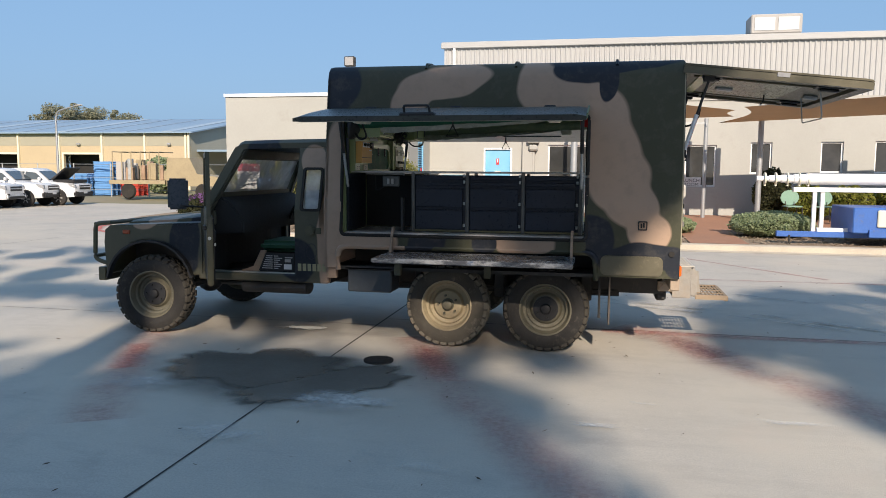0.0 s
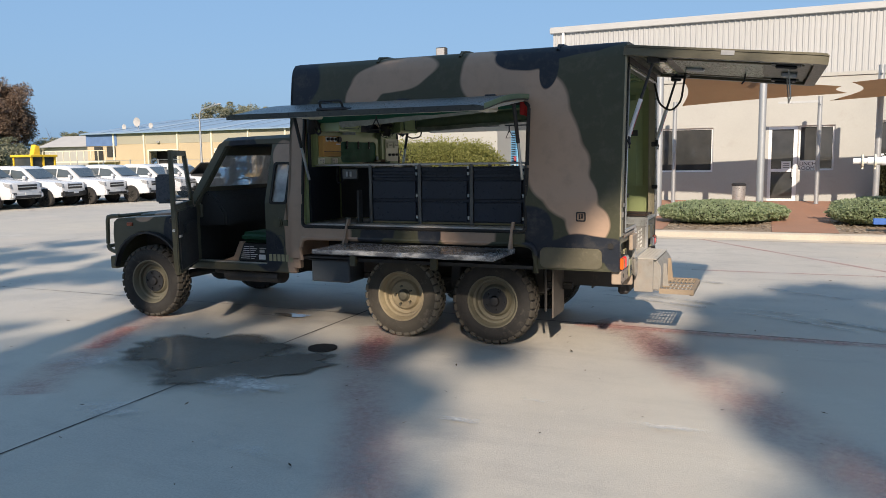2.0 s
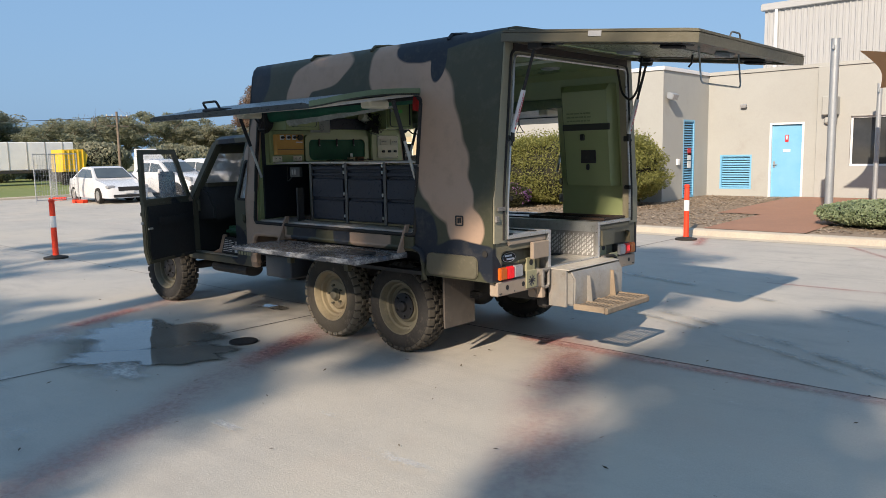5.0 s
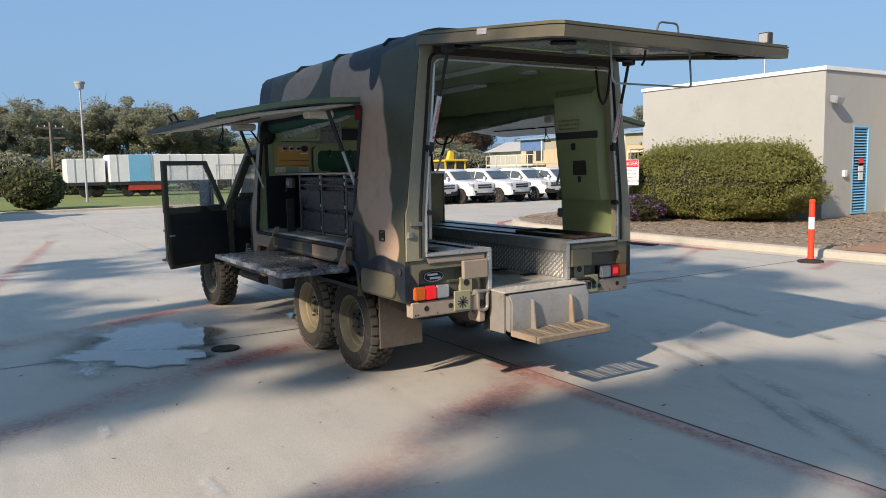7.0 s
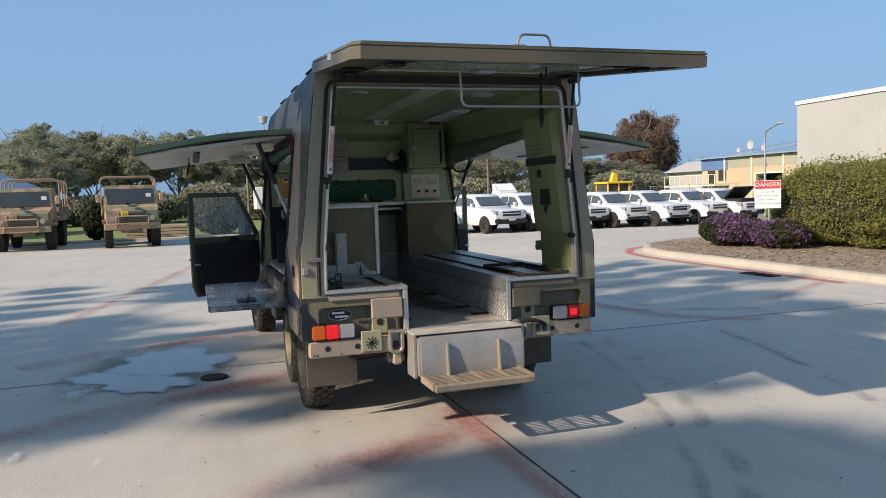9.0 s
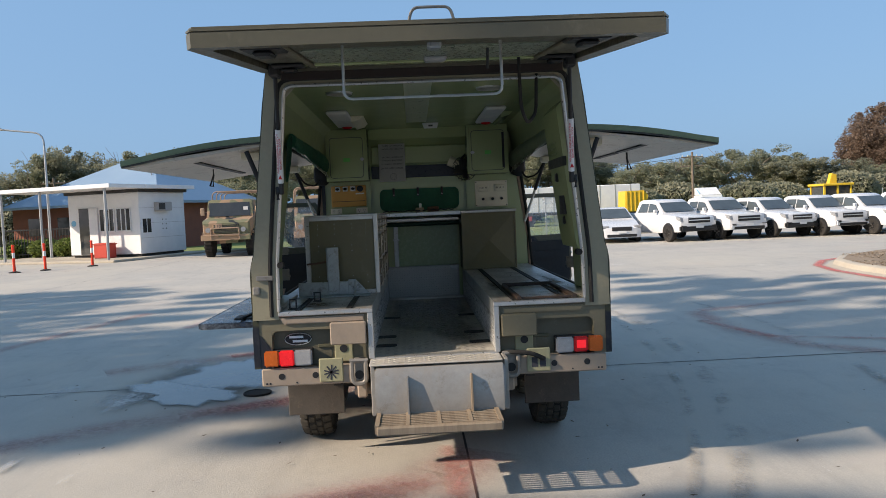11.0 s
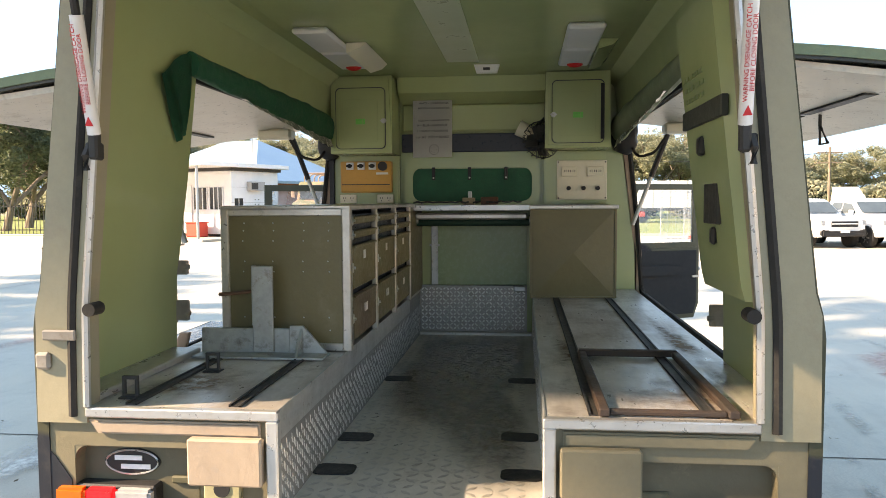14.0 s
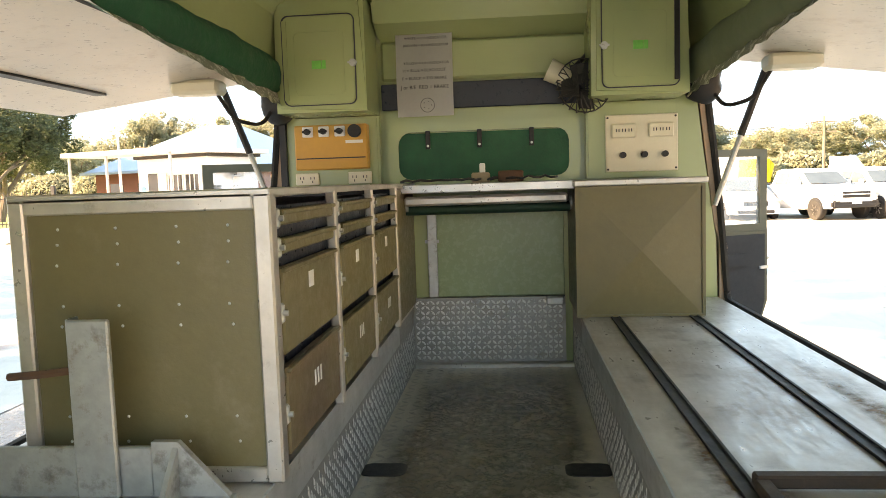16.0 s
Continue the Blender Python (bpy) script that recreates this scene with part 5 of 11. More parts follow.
for sgn, x_end in ((-1, 5.09), (1, 5.09)):
    bm = B()
    box(bm, 2.05, sgn * 0.375, 0.76, x_end - 0.004, sgn * 0.395, 1.055)
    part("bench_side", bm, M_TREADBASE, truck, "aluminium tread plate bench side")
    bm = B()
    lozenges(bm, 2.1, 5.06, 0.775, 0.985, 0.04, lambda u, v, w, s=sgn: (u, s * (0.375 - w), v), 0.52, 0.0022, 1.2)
    tagged(part("tread_pattern", bm, M_TREADTOP, truck, "raised tread marks with the sky reflection in their pale colour", angle=4), kind="stuff")
    bm = B()
    box(bm, 2.05, sgn * 0.372, 1.055, 5.09, sgn * 1.045, 1.075, 0.004)
    part("bench_top", bm, M_BENCH, truck, "worn bare aluminium bench top")
    bm = B()
    box(bm, 2.6, sgn * 0.369, 0.99, 5.09, sgn * 0.374, 1.078)
    part("bench_edge", bm, M_GALV, truck)
    for y in (0.49, 0.8):
        bm = B()
        box(bm, 2.5, sgn * y, 1.0755, 5.06, sgn * (y + 0.035), 1.0785)
        box(bm, 2.5, sgn * y, 1.0755, 5.06, sgn * (y + 0.006), 1.083)
        box(bm, 2.5, sgn * (y + 0.029), 1.0755, 5.06, sgn * (y + 0.035), 1.083)
        part("floor_track", bm, M_DARK, truck, "dark slotted floor track")
    # sill trim at the rear
    bm = B()
    box(bm, 5.08, sgn * 0.365, 1.05, 5.112, sgn * 0.93, 1.078, 0.004)
    box(bm, 5.08, sgn * 0.365, 0.77, 5.112, sgn * 0.4, 1.05, 0.004)
    part("sill_trim", bm, M_ALU, truck, "bright aluminium sill trim")
    # lower rear panel
    bm = B()
    box(bm, 5.03, sgn * 0.4, 0.96, 5.085, sgn * 1.083, 1.05)
    box(bm, 5.03, sgn * 0.98, 0.735, 5.085, sgn * 1.083, 0.96)
    box(bm, 4.98, sgn * 0.4, 0.735, 5.03, sgn * 1.0, 0.97)
    prism(bm, [(sgn * 0.985, 0.965), (sgn * 0.985, 0.92)] + [(sgn * (0.94 + 0.04 * math.cos(a)), 0.92 + 0.04 * math.sin(a)) for a in (0.0, 0.39, 0.785, 1.18, 1.57)] + [(sgn * 0.94, 0.965)], "x", 5.03, 5.084)
    part("rear_panel", bm, M_KHAKI, truck, "khaki green lower rear panel")
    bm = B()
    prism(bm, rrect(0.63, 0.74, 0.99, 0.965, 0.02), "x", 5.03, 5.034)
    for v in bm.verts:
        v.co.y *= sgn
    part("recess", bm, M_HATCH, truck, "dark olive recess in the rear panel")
    bm = B()
    box(bm, 5.03, sgn * 0.66 - 0.05, 0.84, 5.045, sgn * 0.66 + 0.05, 0.862, 0.004)
    part("recess_clip", bm, M_OLIVE, truck)
    bm = B()
    box(bm, 5.0, sgn * 0.5, 0.75, 5.05, sgn * 0.61, 0.87, 0.004)
    hp_ = part("hinge_plate", bm, M_PLATE, truck, "pale plate with a round hole")
    bm = B()
    cyl(bm, (5.048, sgn * 0.555, 0.83), (5.053, sgn * 0.555, 0.83), 0.024, n=16)
    part("hole", bm, M_PLASTIC, hp_, "round hole")
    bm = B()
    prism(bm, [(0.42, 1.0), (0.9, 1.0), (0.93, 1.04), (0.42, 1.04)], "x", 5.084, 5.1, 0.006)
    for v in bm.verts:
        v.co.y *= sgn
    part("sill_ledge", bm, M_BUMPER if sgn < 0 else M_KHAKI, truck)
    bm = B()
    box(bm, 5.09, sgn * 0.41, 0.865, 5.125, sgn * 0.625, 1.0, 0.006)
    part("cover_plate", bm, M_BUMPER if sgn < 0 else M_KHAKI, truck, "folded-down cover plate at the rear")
bm = B()
box(bm, 2.05, -0.375, 0.79, 2.09, 0.34, 1.098)
part("front_tread_plate", bm, M_TREADBASE, truck, "aluminium tread plate on the bulkhead")
bm = B()
lozenges(bm, -0.368, 0.335, 0.8, 1.095, 0.024, lambda u, v, w: (2.09 + w, u, v), 0.62, 0.002)
tagged(part("tread_pattern", bm, M_TREADTOP, truck, "raised tread marks with the sky reflection in their pale colour", angle=4), kind="stuff")
bm = B()
box(bm, 2.09, -0.375, 0.765, 2.13, 0.375, 0.792, 0.006)
part("kick_rail", bm, M_ALUFLAT, truck)
for x, y in ((4.35, -0.32), (4.7, -0.31), (4.3, 0.3), (4.7, 0.31), (3.4, -0.31), (3.4, 0.31)):
    bm = B()
    prism(bm, rrect(x - 0.05, y - 0.07, x + 0.05, y + 0.07, 0.03), "z", 0.7712, 0.7745)
    part("floor_socket", bm, M_PLASTIC, truck, "black recessed floor socket")
# worn lip at the sill
bm = B()
box(bm, 5.05, -0.385, 0.765, 5.11, 0.385, 0.776, 0.003)
part("floor_lip", bm, M_ALU, truck)

# step box and folding step
bm = B()
prism(bm, [(5.1, 0.475), (5.33, 0.472), (5.335, 0.69), (5.3, 0.745), (5.1, 0.766)], "y", -0.36, 0.4, 0.012)
box(bm, 5.1, -0.385, 0.46, 5.27, -0.36, 0.765, 0.004)
box(bm, 5.1, 0.4, 0.46, 5.27, 0.425, 0.765, 0.004)
part("step_box", bm, M_STEPBOX, truck, "dented aluminium step box")
bm = B()
box(bm, 5.11, -0.39, 0.758, 5.3, 0.39, 0.768, 0.003, m=pose(0, 0, 0))
lozenges(bm, 5.12, 5.29, -0.38, 0.38, 0.03, lambda u, v, w: (u, v, 0.768 + w))
part("step_tread", bm, M_FLOOR, truck)
for y in (-0.17, 0.2):
    bm = B()
    prism(bm, [(5.33, 0.475), (5.385, 0.475), (5.36, 0.7), (5.33, 0.7)], "y", y - 0.006, y + 0.006, 0.002)
    part("step_rib", bm, M_WOODG if y > 0 else M_STEPBOX, truck)
bm = B()
box(bm, 5.34, -0.36, 0.41, 5.37, 0.33, 0.44, 0.004)
box(bm, 5.62, -0.36, 0.38, 5.66, 0.33, 0.43, 0.008)
box(bm, 5.36, -0.37, 0.39, 5.64, -0.345, 0.435)
box(bm, 5.36, 0.31, 0.39, 5.64, 0.335, 0.435)
fs = part("folding_step", bm, M_WOODG, truck, "worn brown steel grating step folded out", m=pose(-0.04, 0.015, 0.058))
bm = B()
box(bm, -0.008, -0.345, 0.424, 0.008, 0.31, 0.431)
slat = mesh_of("slat", bm, M_WOODG)
for i in range(7):
    share("slat", slat, fs, pose(5.396 + i * 0.0345, 0, -0.002))
bm = B()
box(bm, 5.37, -0.011, 0.423, 5.63, 0.011, 0.4315)
cross = mesh_of("cross_slat", bm, M_WOODG)
for y in (-0.19, -0.015, 0.16):
    share("cross_slat", cross, fs, pose(0, y, 0))

# rear lamps, bumper, hooks, plates
for sgn in (-1, 1):
    bm = B()
    box(bm, 5.03, sgn * 0.74, 0.745, 5.085, sgn * 1.03, 0.845, 0.006)
    rl = part("rear_lamp", bm, M_PLASTIC, truck, "rectangular rear lamp cluster")
    for y0, y1, m_ in ((0.94, 1.028, M_AMBER), (0.85, 0.938, M_RED if sgn > 0 else M_REDGLOW), (0.742, 0.848, M_CLEARLENS)):
        bm = B()
        box(bm, 5.08, sgn * y0, 0.748, 5.115, sgn * y1, 0.842, 0.008, 2)
        part("lens", bm, m_, rl)
    if sgn > 0:
        bm = B()
        box(bm, 5.112, 0.866, 0.772, 5.117, 0.924, 0.822, 0.004)
        part("lit_bulb", bm, M_REDLIT, rl, "glowing red tail light")
    bm = B()
    box(bm, 5.02, sgn * 0.45, 0.625, 5.1, sgn * 1.05, 0.735, 0.008)
    bp = part("bumper", bm, M_BUMPER, truck, "tan painted steel bumper with round holes")
    for y, r_ in ((0.93, 0.019), (0.727, 0.019), (0.84, 0.005), (1.0, 0.006), (1.02, 0.006)):
        bm = B()
        cyl(bm, (5.096, sgn * y, 0.685 if r_ > 0.01 else 0.645), (5.102, sgn * y, 0.685 if r_ > 0.01 else 0.645), r_, n=16)
        part("hole", bm, M_PLASTIC, bp, "round hole in the bumper")
    bm = B()
    box(bm, 5.1, sgn * 0.558, 0.64, 5.112, sgn * 0.703, 0.785, 0.006)
    pl = part("plate", bm, M_PLATE, truck, "pale olive plate with dark marks")
    for dy, dz, w, h, turn_ in (((0, 0, 0.045, 0.004, a_) for a_ in (15, 50, 85, 125, 165)) if sgn < 0 else ((-0.025, 0.0, 0.018, 0.03, 0), (0.025, 0.0, 0.018, 0.03, 0))):
        bm = B()
        box(bm, 5.112, -w, -h, 5.114, w, h, 0, m=pose(0, sgn * 0.63 + dy, 0.7 + dz, turn_))
        part("mark", bm, M_INK, pl)
    # recovery hook
    bm = B()
    box(bm, 5.0, sgn * 0.425, 0.63, 5.105, sgn * 0.5, 0.77, 0.01)
    mt_ = part("shackle_mount", bm, M_STEEL, truck, "dusty steel shackle mount")
    bm = B()
    cyl(bm, (5.104, sgn * 0.462, 0.675), (5.108, sgn * 0.462, 0.675), 0.027, n=14)
    part("hole", bm, M_PLASTIC, mt_)
    bm = B()
    tube(bm, arc_pts([(5.125, sgn * 0.462 - 0.042, 0.765), (5.125, sgn * 0.462 - 0.042, 0.625), (5.125, sgn * 0.462 + 0.042, 0.625), (5.125, sgn * 0.462 + 0.042, 0.765)], 0.04), 0.014, 7)
    cyl(bm, (5.125, sgn * 0.462 - 0.055, 0.765), (5.125, sgn * 0.462 + 0.055, 0.765), 0.014, n=8)
    part("shackle", bm, M_STEEL, truck, "heavy steel recovery shackle")
    bm = B()
    box(bm, 4.96, sgn * 0.42, 0.53, 5.1, sgn * 0.48, 0.63, 0.01)
    cyl(bm, (5.02, sgn * 0.39, 0.57), (5.02, sgn * 0.5, 0.57), 0.035)
    part("tow_bracket", bm, M_BUMPER, truck)
    # mudflap
    bm = B()
    box(bm, 4.5, sgn * 0.62, 0.29, 4.515, sgn * 1.0, 0.74, 0.004, m=pose(0, 0, 0))
    part("mudflap", bm, M_DUSTRUB, truck, "dusty brown-grey rubber mudflap")
# oval badge without letters
bm = B()
prism(bm, [(-0.83 + 0.085 * math.cos(2 * math.pi * k / 28), 0.9 + 0.04 * math.sin(2 * math.pi * k / 28)) for k in range(28)], "x", 5.03, 5.042, 0.003)
bd = part("badge", bm, M_PLASTIC, truck, "black oval badge with a silver rim")
bm = B()
tube(bm, [(5.042, -0.83 + 0.08 * math.cos(2 * math.pi * k / 28), 0.9 + 0.036 * math.sin(2 * math.pi * k / 28)) for k in range(28)], 0.003, 5, True)
part("rim", bm, M_ALU, bd)
for dz, dy, w in ((0.013, -0.01, 0.042), (-0.013, 0.012, 0.045)):
    bm = B()
    box(bm, 5.042, -0.83 + dy - w, 0.9 + dz - 0.007, 5.045, -0.83 + dy + w, 0.9 + dz + 0.007)
    part("bar", bm, M_WHITE, bd)

# raised rear hatch
HT = Matrix.Translation((5.08, 0, 2.56)) @ Matrix.Rotation(radians(6.5), 4, "Y")
bm = B()
hp = [(0.0, -0.95), (0.0, 0.96), (1.44, 1.005), (1.51, 0.97), (1.51, -0.95), (1.44, -0.985)]
prism(bm, hp, "z", 0.0, 0.028, 0.01, 2)
frame_ring(bm, hp, [(0.07, -0.87), (0.07, 0.87), (1.36, 0.9), (1.42, 0.87), (1.42, -0.87), (1.36, -0.9)], "z", -0.055, 0.004)
bmesh.ops.transform(bm, matrix=HT, verts=bm.verts[:])
hatch = part("rear_hatch", bm, M_HATCH, truck, "raised khaki green rear hatch")
bm = B()
prism(bm, [(0.09, -0.85), (0.09, 0.85), (1.36, 0.88), (1.4, 0.85), (1.4, -0.85), (1.36, -0.88)], "z", -0.03, 0.0)
bmesh.ops.transform(bm, matrix=HT, verts=bm.verts[:])
part("hatch_lining", bm, M_HATCH, hatch, "khaki lining under the hatch")
bm = B()
prism(bm, rrect(0.34, -0.6, 1.06, 0.62, 0.08), "z", -0.036, -0.02, 0.006)
bmesh.ops.transform(bm, matrix=HT, verts=bm.verts[:])
part("lining_panel", bm, mat("grey_green_lining", (0.24, 0.27, 0.2), (0.2, 0.22, 0.17), rough=0.3, grime=(0.12, 0.11, 0.08)), hatch, "smooth grey-green panel under the hatch")
bm = B()
box(bm, 0.16, -0.7, -0.043, 0.26, 0.7, -0.02, 0.006, m=HT)
part("lining_strip", bm, M_INGREEN, hatch, "light green strip under the hatch")
bm = B()
tube(bm, [HT @ p for p in arc_pts([Vector((1.25, -0.37, -0.03)), Vector((1.3, -0.37, -0.27)), Vector((1.3, 0.32, -0.27)), Vector((1.25, 0.32, -0.03))], 0.04)], 0.0065, 6)
part("pull_bar", bm, M_GALV, hatch, "thin steel pull bar hanging from the hatch")
bm = B()
tube(bm, [HT @ p for p in arc_pts([Vector((1.33, -0.08, 0.03)), Vector((1.33, -0.06, 0.1)), Vector((1.33, 0.1, 0.1)), Vector((1.33, 0.12, 0.03))], 0.03)], 0.0065, 6)
box(bm, 1.28, -0.12, 0.02, 1.38, -0.04, 0.045, 0.008, m=HT)
part("outer_handle", bm, M_STEEL, hatch, "thin bent steel handle")
bm = B()
box(bm, 0.4, 0.0, -0.06, 0.56, 0.12, -0.03, 0.01, m=HT)
part("lamp_plate", bm, M_STEELPOST, hatch)
bm = B()
box(bm, 1.2, 0.0, -0.07, 1.33, 0.06, -0.03, 0.01, m=HT)
part("latch", bm, M_STEELPOST, hatch)
bm = B()
tube(bm, [HT @ Vector(p) for p in ((0.9, 0.3, -0.03), (0.9, 0.3, -0.1), (0.88, 0.3, -0.13))], 0.008, 6)
part("latch_rod", bm, M_DARK, hatch)
for y0, y1, x0, x1 in ((-0.84, -0.66, 0.18, 0.36), (0.66, 0.84, 0.18, 0.36), (-0.8, -0.62, 1.12, 1.34), (0.62, 0.8, 1.12, 1.34)):
    bm = B()
    box(bm, x0, y0, -0.052, x1, y1, -0.03, 0.008, m=HT)
    box(bm, x0 + 0.03, y0 + 0.05, -0.075, x1 - 0.03, y1 - 0.05, -0.052, 0.01, m=HT)
    part("corner_fitting", bm, M_PLASTIC, hatch, "dark fitting in the corner of the hatch")
for y in (-0.63, 0.65):
    bm = B()
    box(bm, 0.12, y - 0.02, -0.044, 1.36, y + 0.02, -0.03, 0.004, m=HT)
    part("hatch_rib", bm, M_KHAKI, hatch, "khaki stiffening rib")
bm = B()
box(bm, 0.75, -0.975, -0.02, 0.85, -0.968, 0.015, m=HT)
part("side_lamp", bm, M_CLEARLENS, hatch)
for sgn in (-1, 1):
    a, b = Vector((5.115, sgn * 0.87, 1.85)), Vector((5.3, sgn * 0.84, 2.455))
    bm = B()
    cyl(bm, a, a.lerp(b, 0.5), 0.018, n=12)
    st = part("gas_strut", bm, M_WHITE, truck, "gas strut with a white printed sleeve")
    bm = B()
    cyl(bm, a.lerp(b, 0.5), b, 0.012, n=8)
    part("strut_rod", bm, M_PLASTIC, st)
    bm = B()
    box(bm, a.x - 0.015, a.y - 0.014, a.z - 0.07, a.x + 0.015, a.y + 0.014, a.z + 0.02, 0.006)
    part("strut_foot", bm, M_DARK, st)
    bm = B()
    box(bm, b.x - 0.05, b.y - 0.03, b.z - 0.02, b.x + 0.05, b.y + 0.03, b.z + 0.06, 0.01)
    part("strut_head", bm, M_DARK, st)
    d = (b - a).normalized()
    xax = d
    zax = Vector((d.z, 0, -d.x))
    yax = zax.cross(xax)
    rot = Matrix((xax, yax, zax)).transposed().to_4x4()
    for k, text in enumerate(("WARNING DISENGAGE CATCH", "BEFORE CLOSING DOOR")):
        lettering(text, 0.0165, Matrix.Translation(a.lerp(b, 0.28) + zax * 0.0178 + yax * (0.0075 - 0.015 * k)) @ rot, M_SIGNRED, st, depth=0.0008)
    bm = B()
    prism(bm, [(-0.012, 0.012), (-0.012, -0.012), (0.014, 0.0)], "z", 0.0, 0.0012)
    part("red_mark", bm, M_SIGNRED, st, m=Matrix.Translation(a.lerp(b, 0.06) + zax * 0.0178) @ rot)
# hoses under the hatch
bm = B()
tube(bm, arc_pts([(5.42, 0.53, 2.48), (5.38, 0.54, 2.2), (5.28, 0.59, 2.12), (5.16, 0.66, 2.2), (5.1, 0.68, 2.44)], 0.06), 0.01, 7)
part("cable", bm, M_RUBBER, truck, "hanging black cable")
# catches on the pillars
for sgn in (-1, 1):
    bm = B()
    cyl(bm, (5.07, sgn * 0.9, 1.36), (5.125, sgn * 0.9, 1.36), 0.019, n=14)
    part("rubber_stop", bm, M_RUBBER, truck, "black rubber door stop")
    bm = B()
    box(bm, 5.06, sgn * 0.89 - 0.018, 1.78, 5.105, sgn * 0.89 + 0.018, 1.83, 0.006)
    tube(bm, [(5.105, sgn * 0.89, 1.82), (5.13, sgn * 0.89, 1.79), (5.125, sgn * 0.89, 1.75)], 0.011, 6)
    part("catch", bm, M_DARK, truck, "dark steel strut catch")
bm = B()
box(bm, 5.1, -1.05, 1.27, 5.115, -0.95, 1.3, 0.004)
box(bm, 5.095, -1.075, 1.185, 5.115, -1.03, 1.235, 0.008)
part("hasp", bm, M_STEEL, truck, "steel hasp on the rear pillar")
bm = B()
prism(bm, [(5.02 + 0.025 * math.cos(a), 0.95 + 0.025 * math.sin(a)) for a in [2 * math.pi * k / 14 for k in range(14)]], "y", -1.093, -1.098)
part("vent_plug", bm, M_RUBBER, truck)
bm = B()
frame_ring(bm, rrect(4.73, 1.15, 4.81, 1.23, 0.01), rrect(4.74, 1.16, 4.8, 1.22, 0.008), "y", -1.098, -1.092)
box(bm, 4.753, -1.0965, 1.17, 4.767, -1.092, 1.21)
box(bm, 4.773, -1.0965, 1.175, 4.787, -1.092, 1.215)
part("socket_mark", bm, M_PLASTIC, truck, "small square stencilled mark")


# ---- side flaps, table, struts ----
def side_flap(sgn):
    root, tip = Vector((0, sgn * 1.0, 2.2)), Vector((0, sgn * 2.11, 2.06))
    n = 8
    bm = B()
    secs = []
    for i in range(n + 1):
        t = i / n
        p = root.lerp(tip, t) + Vector((0, 0, 0.028 * math.sin(math.pi * min(1, t * 1.05))))
        secs.append([(x, p.y, p.z + dz) for x, dz in ((1.99, -0.028), (1.99, 0.0), (2.06, 0.014), (4.22, 0.014), (4.29, 0.0), (4.29, -0.028))])
    loft(bm, secs)
    fl_ = part("side_flap", bm, M_FLAPTOP, truck, "raised dark painted side flap")
    bm = B()
    loft(bm, [[(x, s_[0][1], s_[0][2] + dz) for x, dz in ((4.29, 0.012), (4.29, 0.05), (4.298, 0.05), (4.298, 0.012))] for s_ in secs])
    part("flap_edge", bm, M_FLAPEDGE, fl_, "grey-green painted end edge")
    bm = B()
    a, b = root.lerp(tip, 0.04), root.lerp(tip, 0.98)
    m_ = [(2.03, a), (4.262, a), (4.262, b), (2.03, b)]
    loft(bm, [[(x, p.y, p.z - 0.034) for x, p in m_], [(x, p.y, p.z - 0.01) for x, p in m_]])
    part("flap_lining", bm, M_FLAPLINE, fl_, "dusty pale lining under the flap")
    for x in (2.75, 3.55):
        bm = B()
        c = root.lerp(tip, 0.62)
        box(bm, x - 0.36, c.y - 0.028, c.z - 0.04, x + 0.36, c.y + 0.028, c.z - 0.03)
        part("stiffener", bm, M_PLASTIC, fl_)
    for x, tt in ((2.3, 0.25), (4.0, 0.2)):
        bm = B()
        c = root.lerp(tip, tt)
        box(bm, x - 0.06, c.y - 0.11, c.z - 0.1, x + 0.06, c.y + 0.11, c.z - 0.035, 0.015)
        part("flap_lamp", bm, M_IVORY, fl_, "cream plastic work lamp under the flap")
    bm = B()
    tube(bm, arc_pts([(2.28, sgn * 1.2, 2.07), (2.3, sgn * 1.12, 1.95), (2.2, sgn * 1.03, 1.93), (2.1, sgn * 0.98, 2.05)], 0.05), 0.009, 6)
    part("lamp_cable", bm, M_RUBBER, fl_)
    bm = B()
    c = tip + Vector((3.0, 0, 0))
    tube(bm, arc_pts([(2.9, sgn * 2.08, 2.1), (2.9, sgn * 2.11, 2.15), (3.1, sgn * 2.11, 2.15), (3.1, sgn * 2.08, 2.1)], 0.02), 0.01, 6)
    box(bm, 2.86, sgn * 1.98, 2.07, 3.14, sgn * 2.1, 2.1, 0.01)
    part("flap_handle", bm, M_PLASTIC, fl_, "black handle on the flap edge")
    bm = B()
    tube(bm, [(3.22, sgn * 1.75, 2.08), (3.22, sgn * 1.75, 2.02), (3.17, sgn * 1.77, 1.93), (3.27, sgn * 1.77, 1.93), (3.22, sgn * 1.75, 2.02)], 0.008, 6)
    part("grab_loop", bm, M_DARK, fl_)
    for x, low in ((2.08, 1.5), (4.24, 1.5)):
        a, b = Vector((x, sgn * 1.02, low)), Vector((x, sgn * 1.25, 2.12))
        bm = B()
        cyl(bm, a, a.lerp(b, 0.5), 0.013, n=8)
        st_ = part("flap_strut", bm, M_GALV, truck, "thin gas strut holding the side flap")
        bm = B()
        cyl(bm, a.lerp(b, 0.5), b, 0.017, n=8)
        part("strut_rod", bm, M_PLASTIC, st_)
    for x in (2.3, 3.1, 3.95):
        bm = B()
        box(bm, x - 0.05, sgn * 0.96, 2.2, x + 0.05, sgn * 1.03, 2.235, 0.008)
        part("hinge", bm, M_BLACKP, fl_)


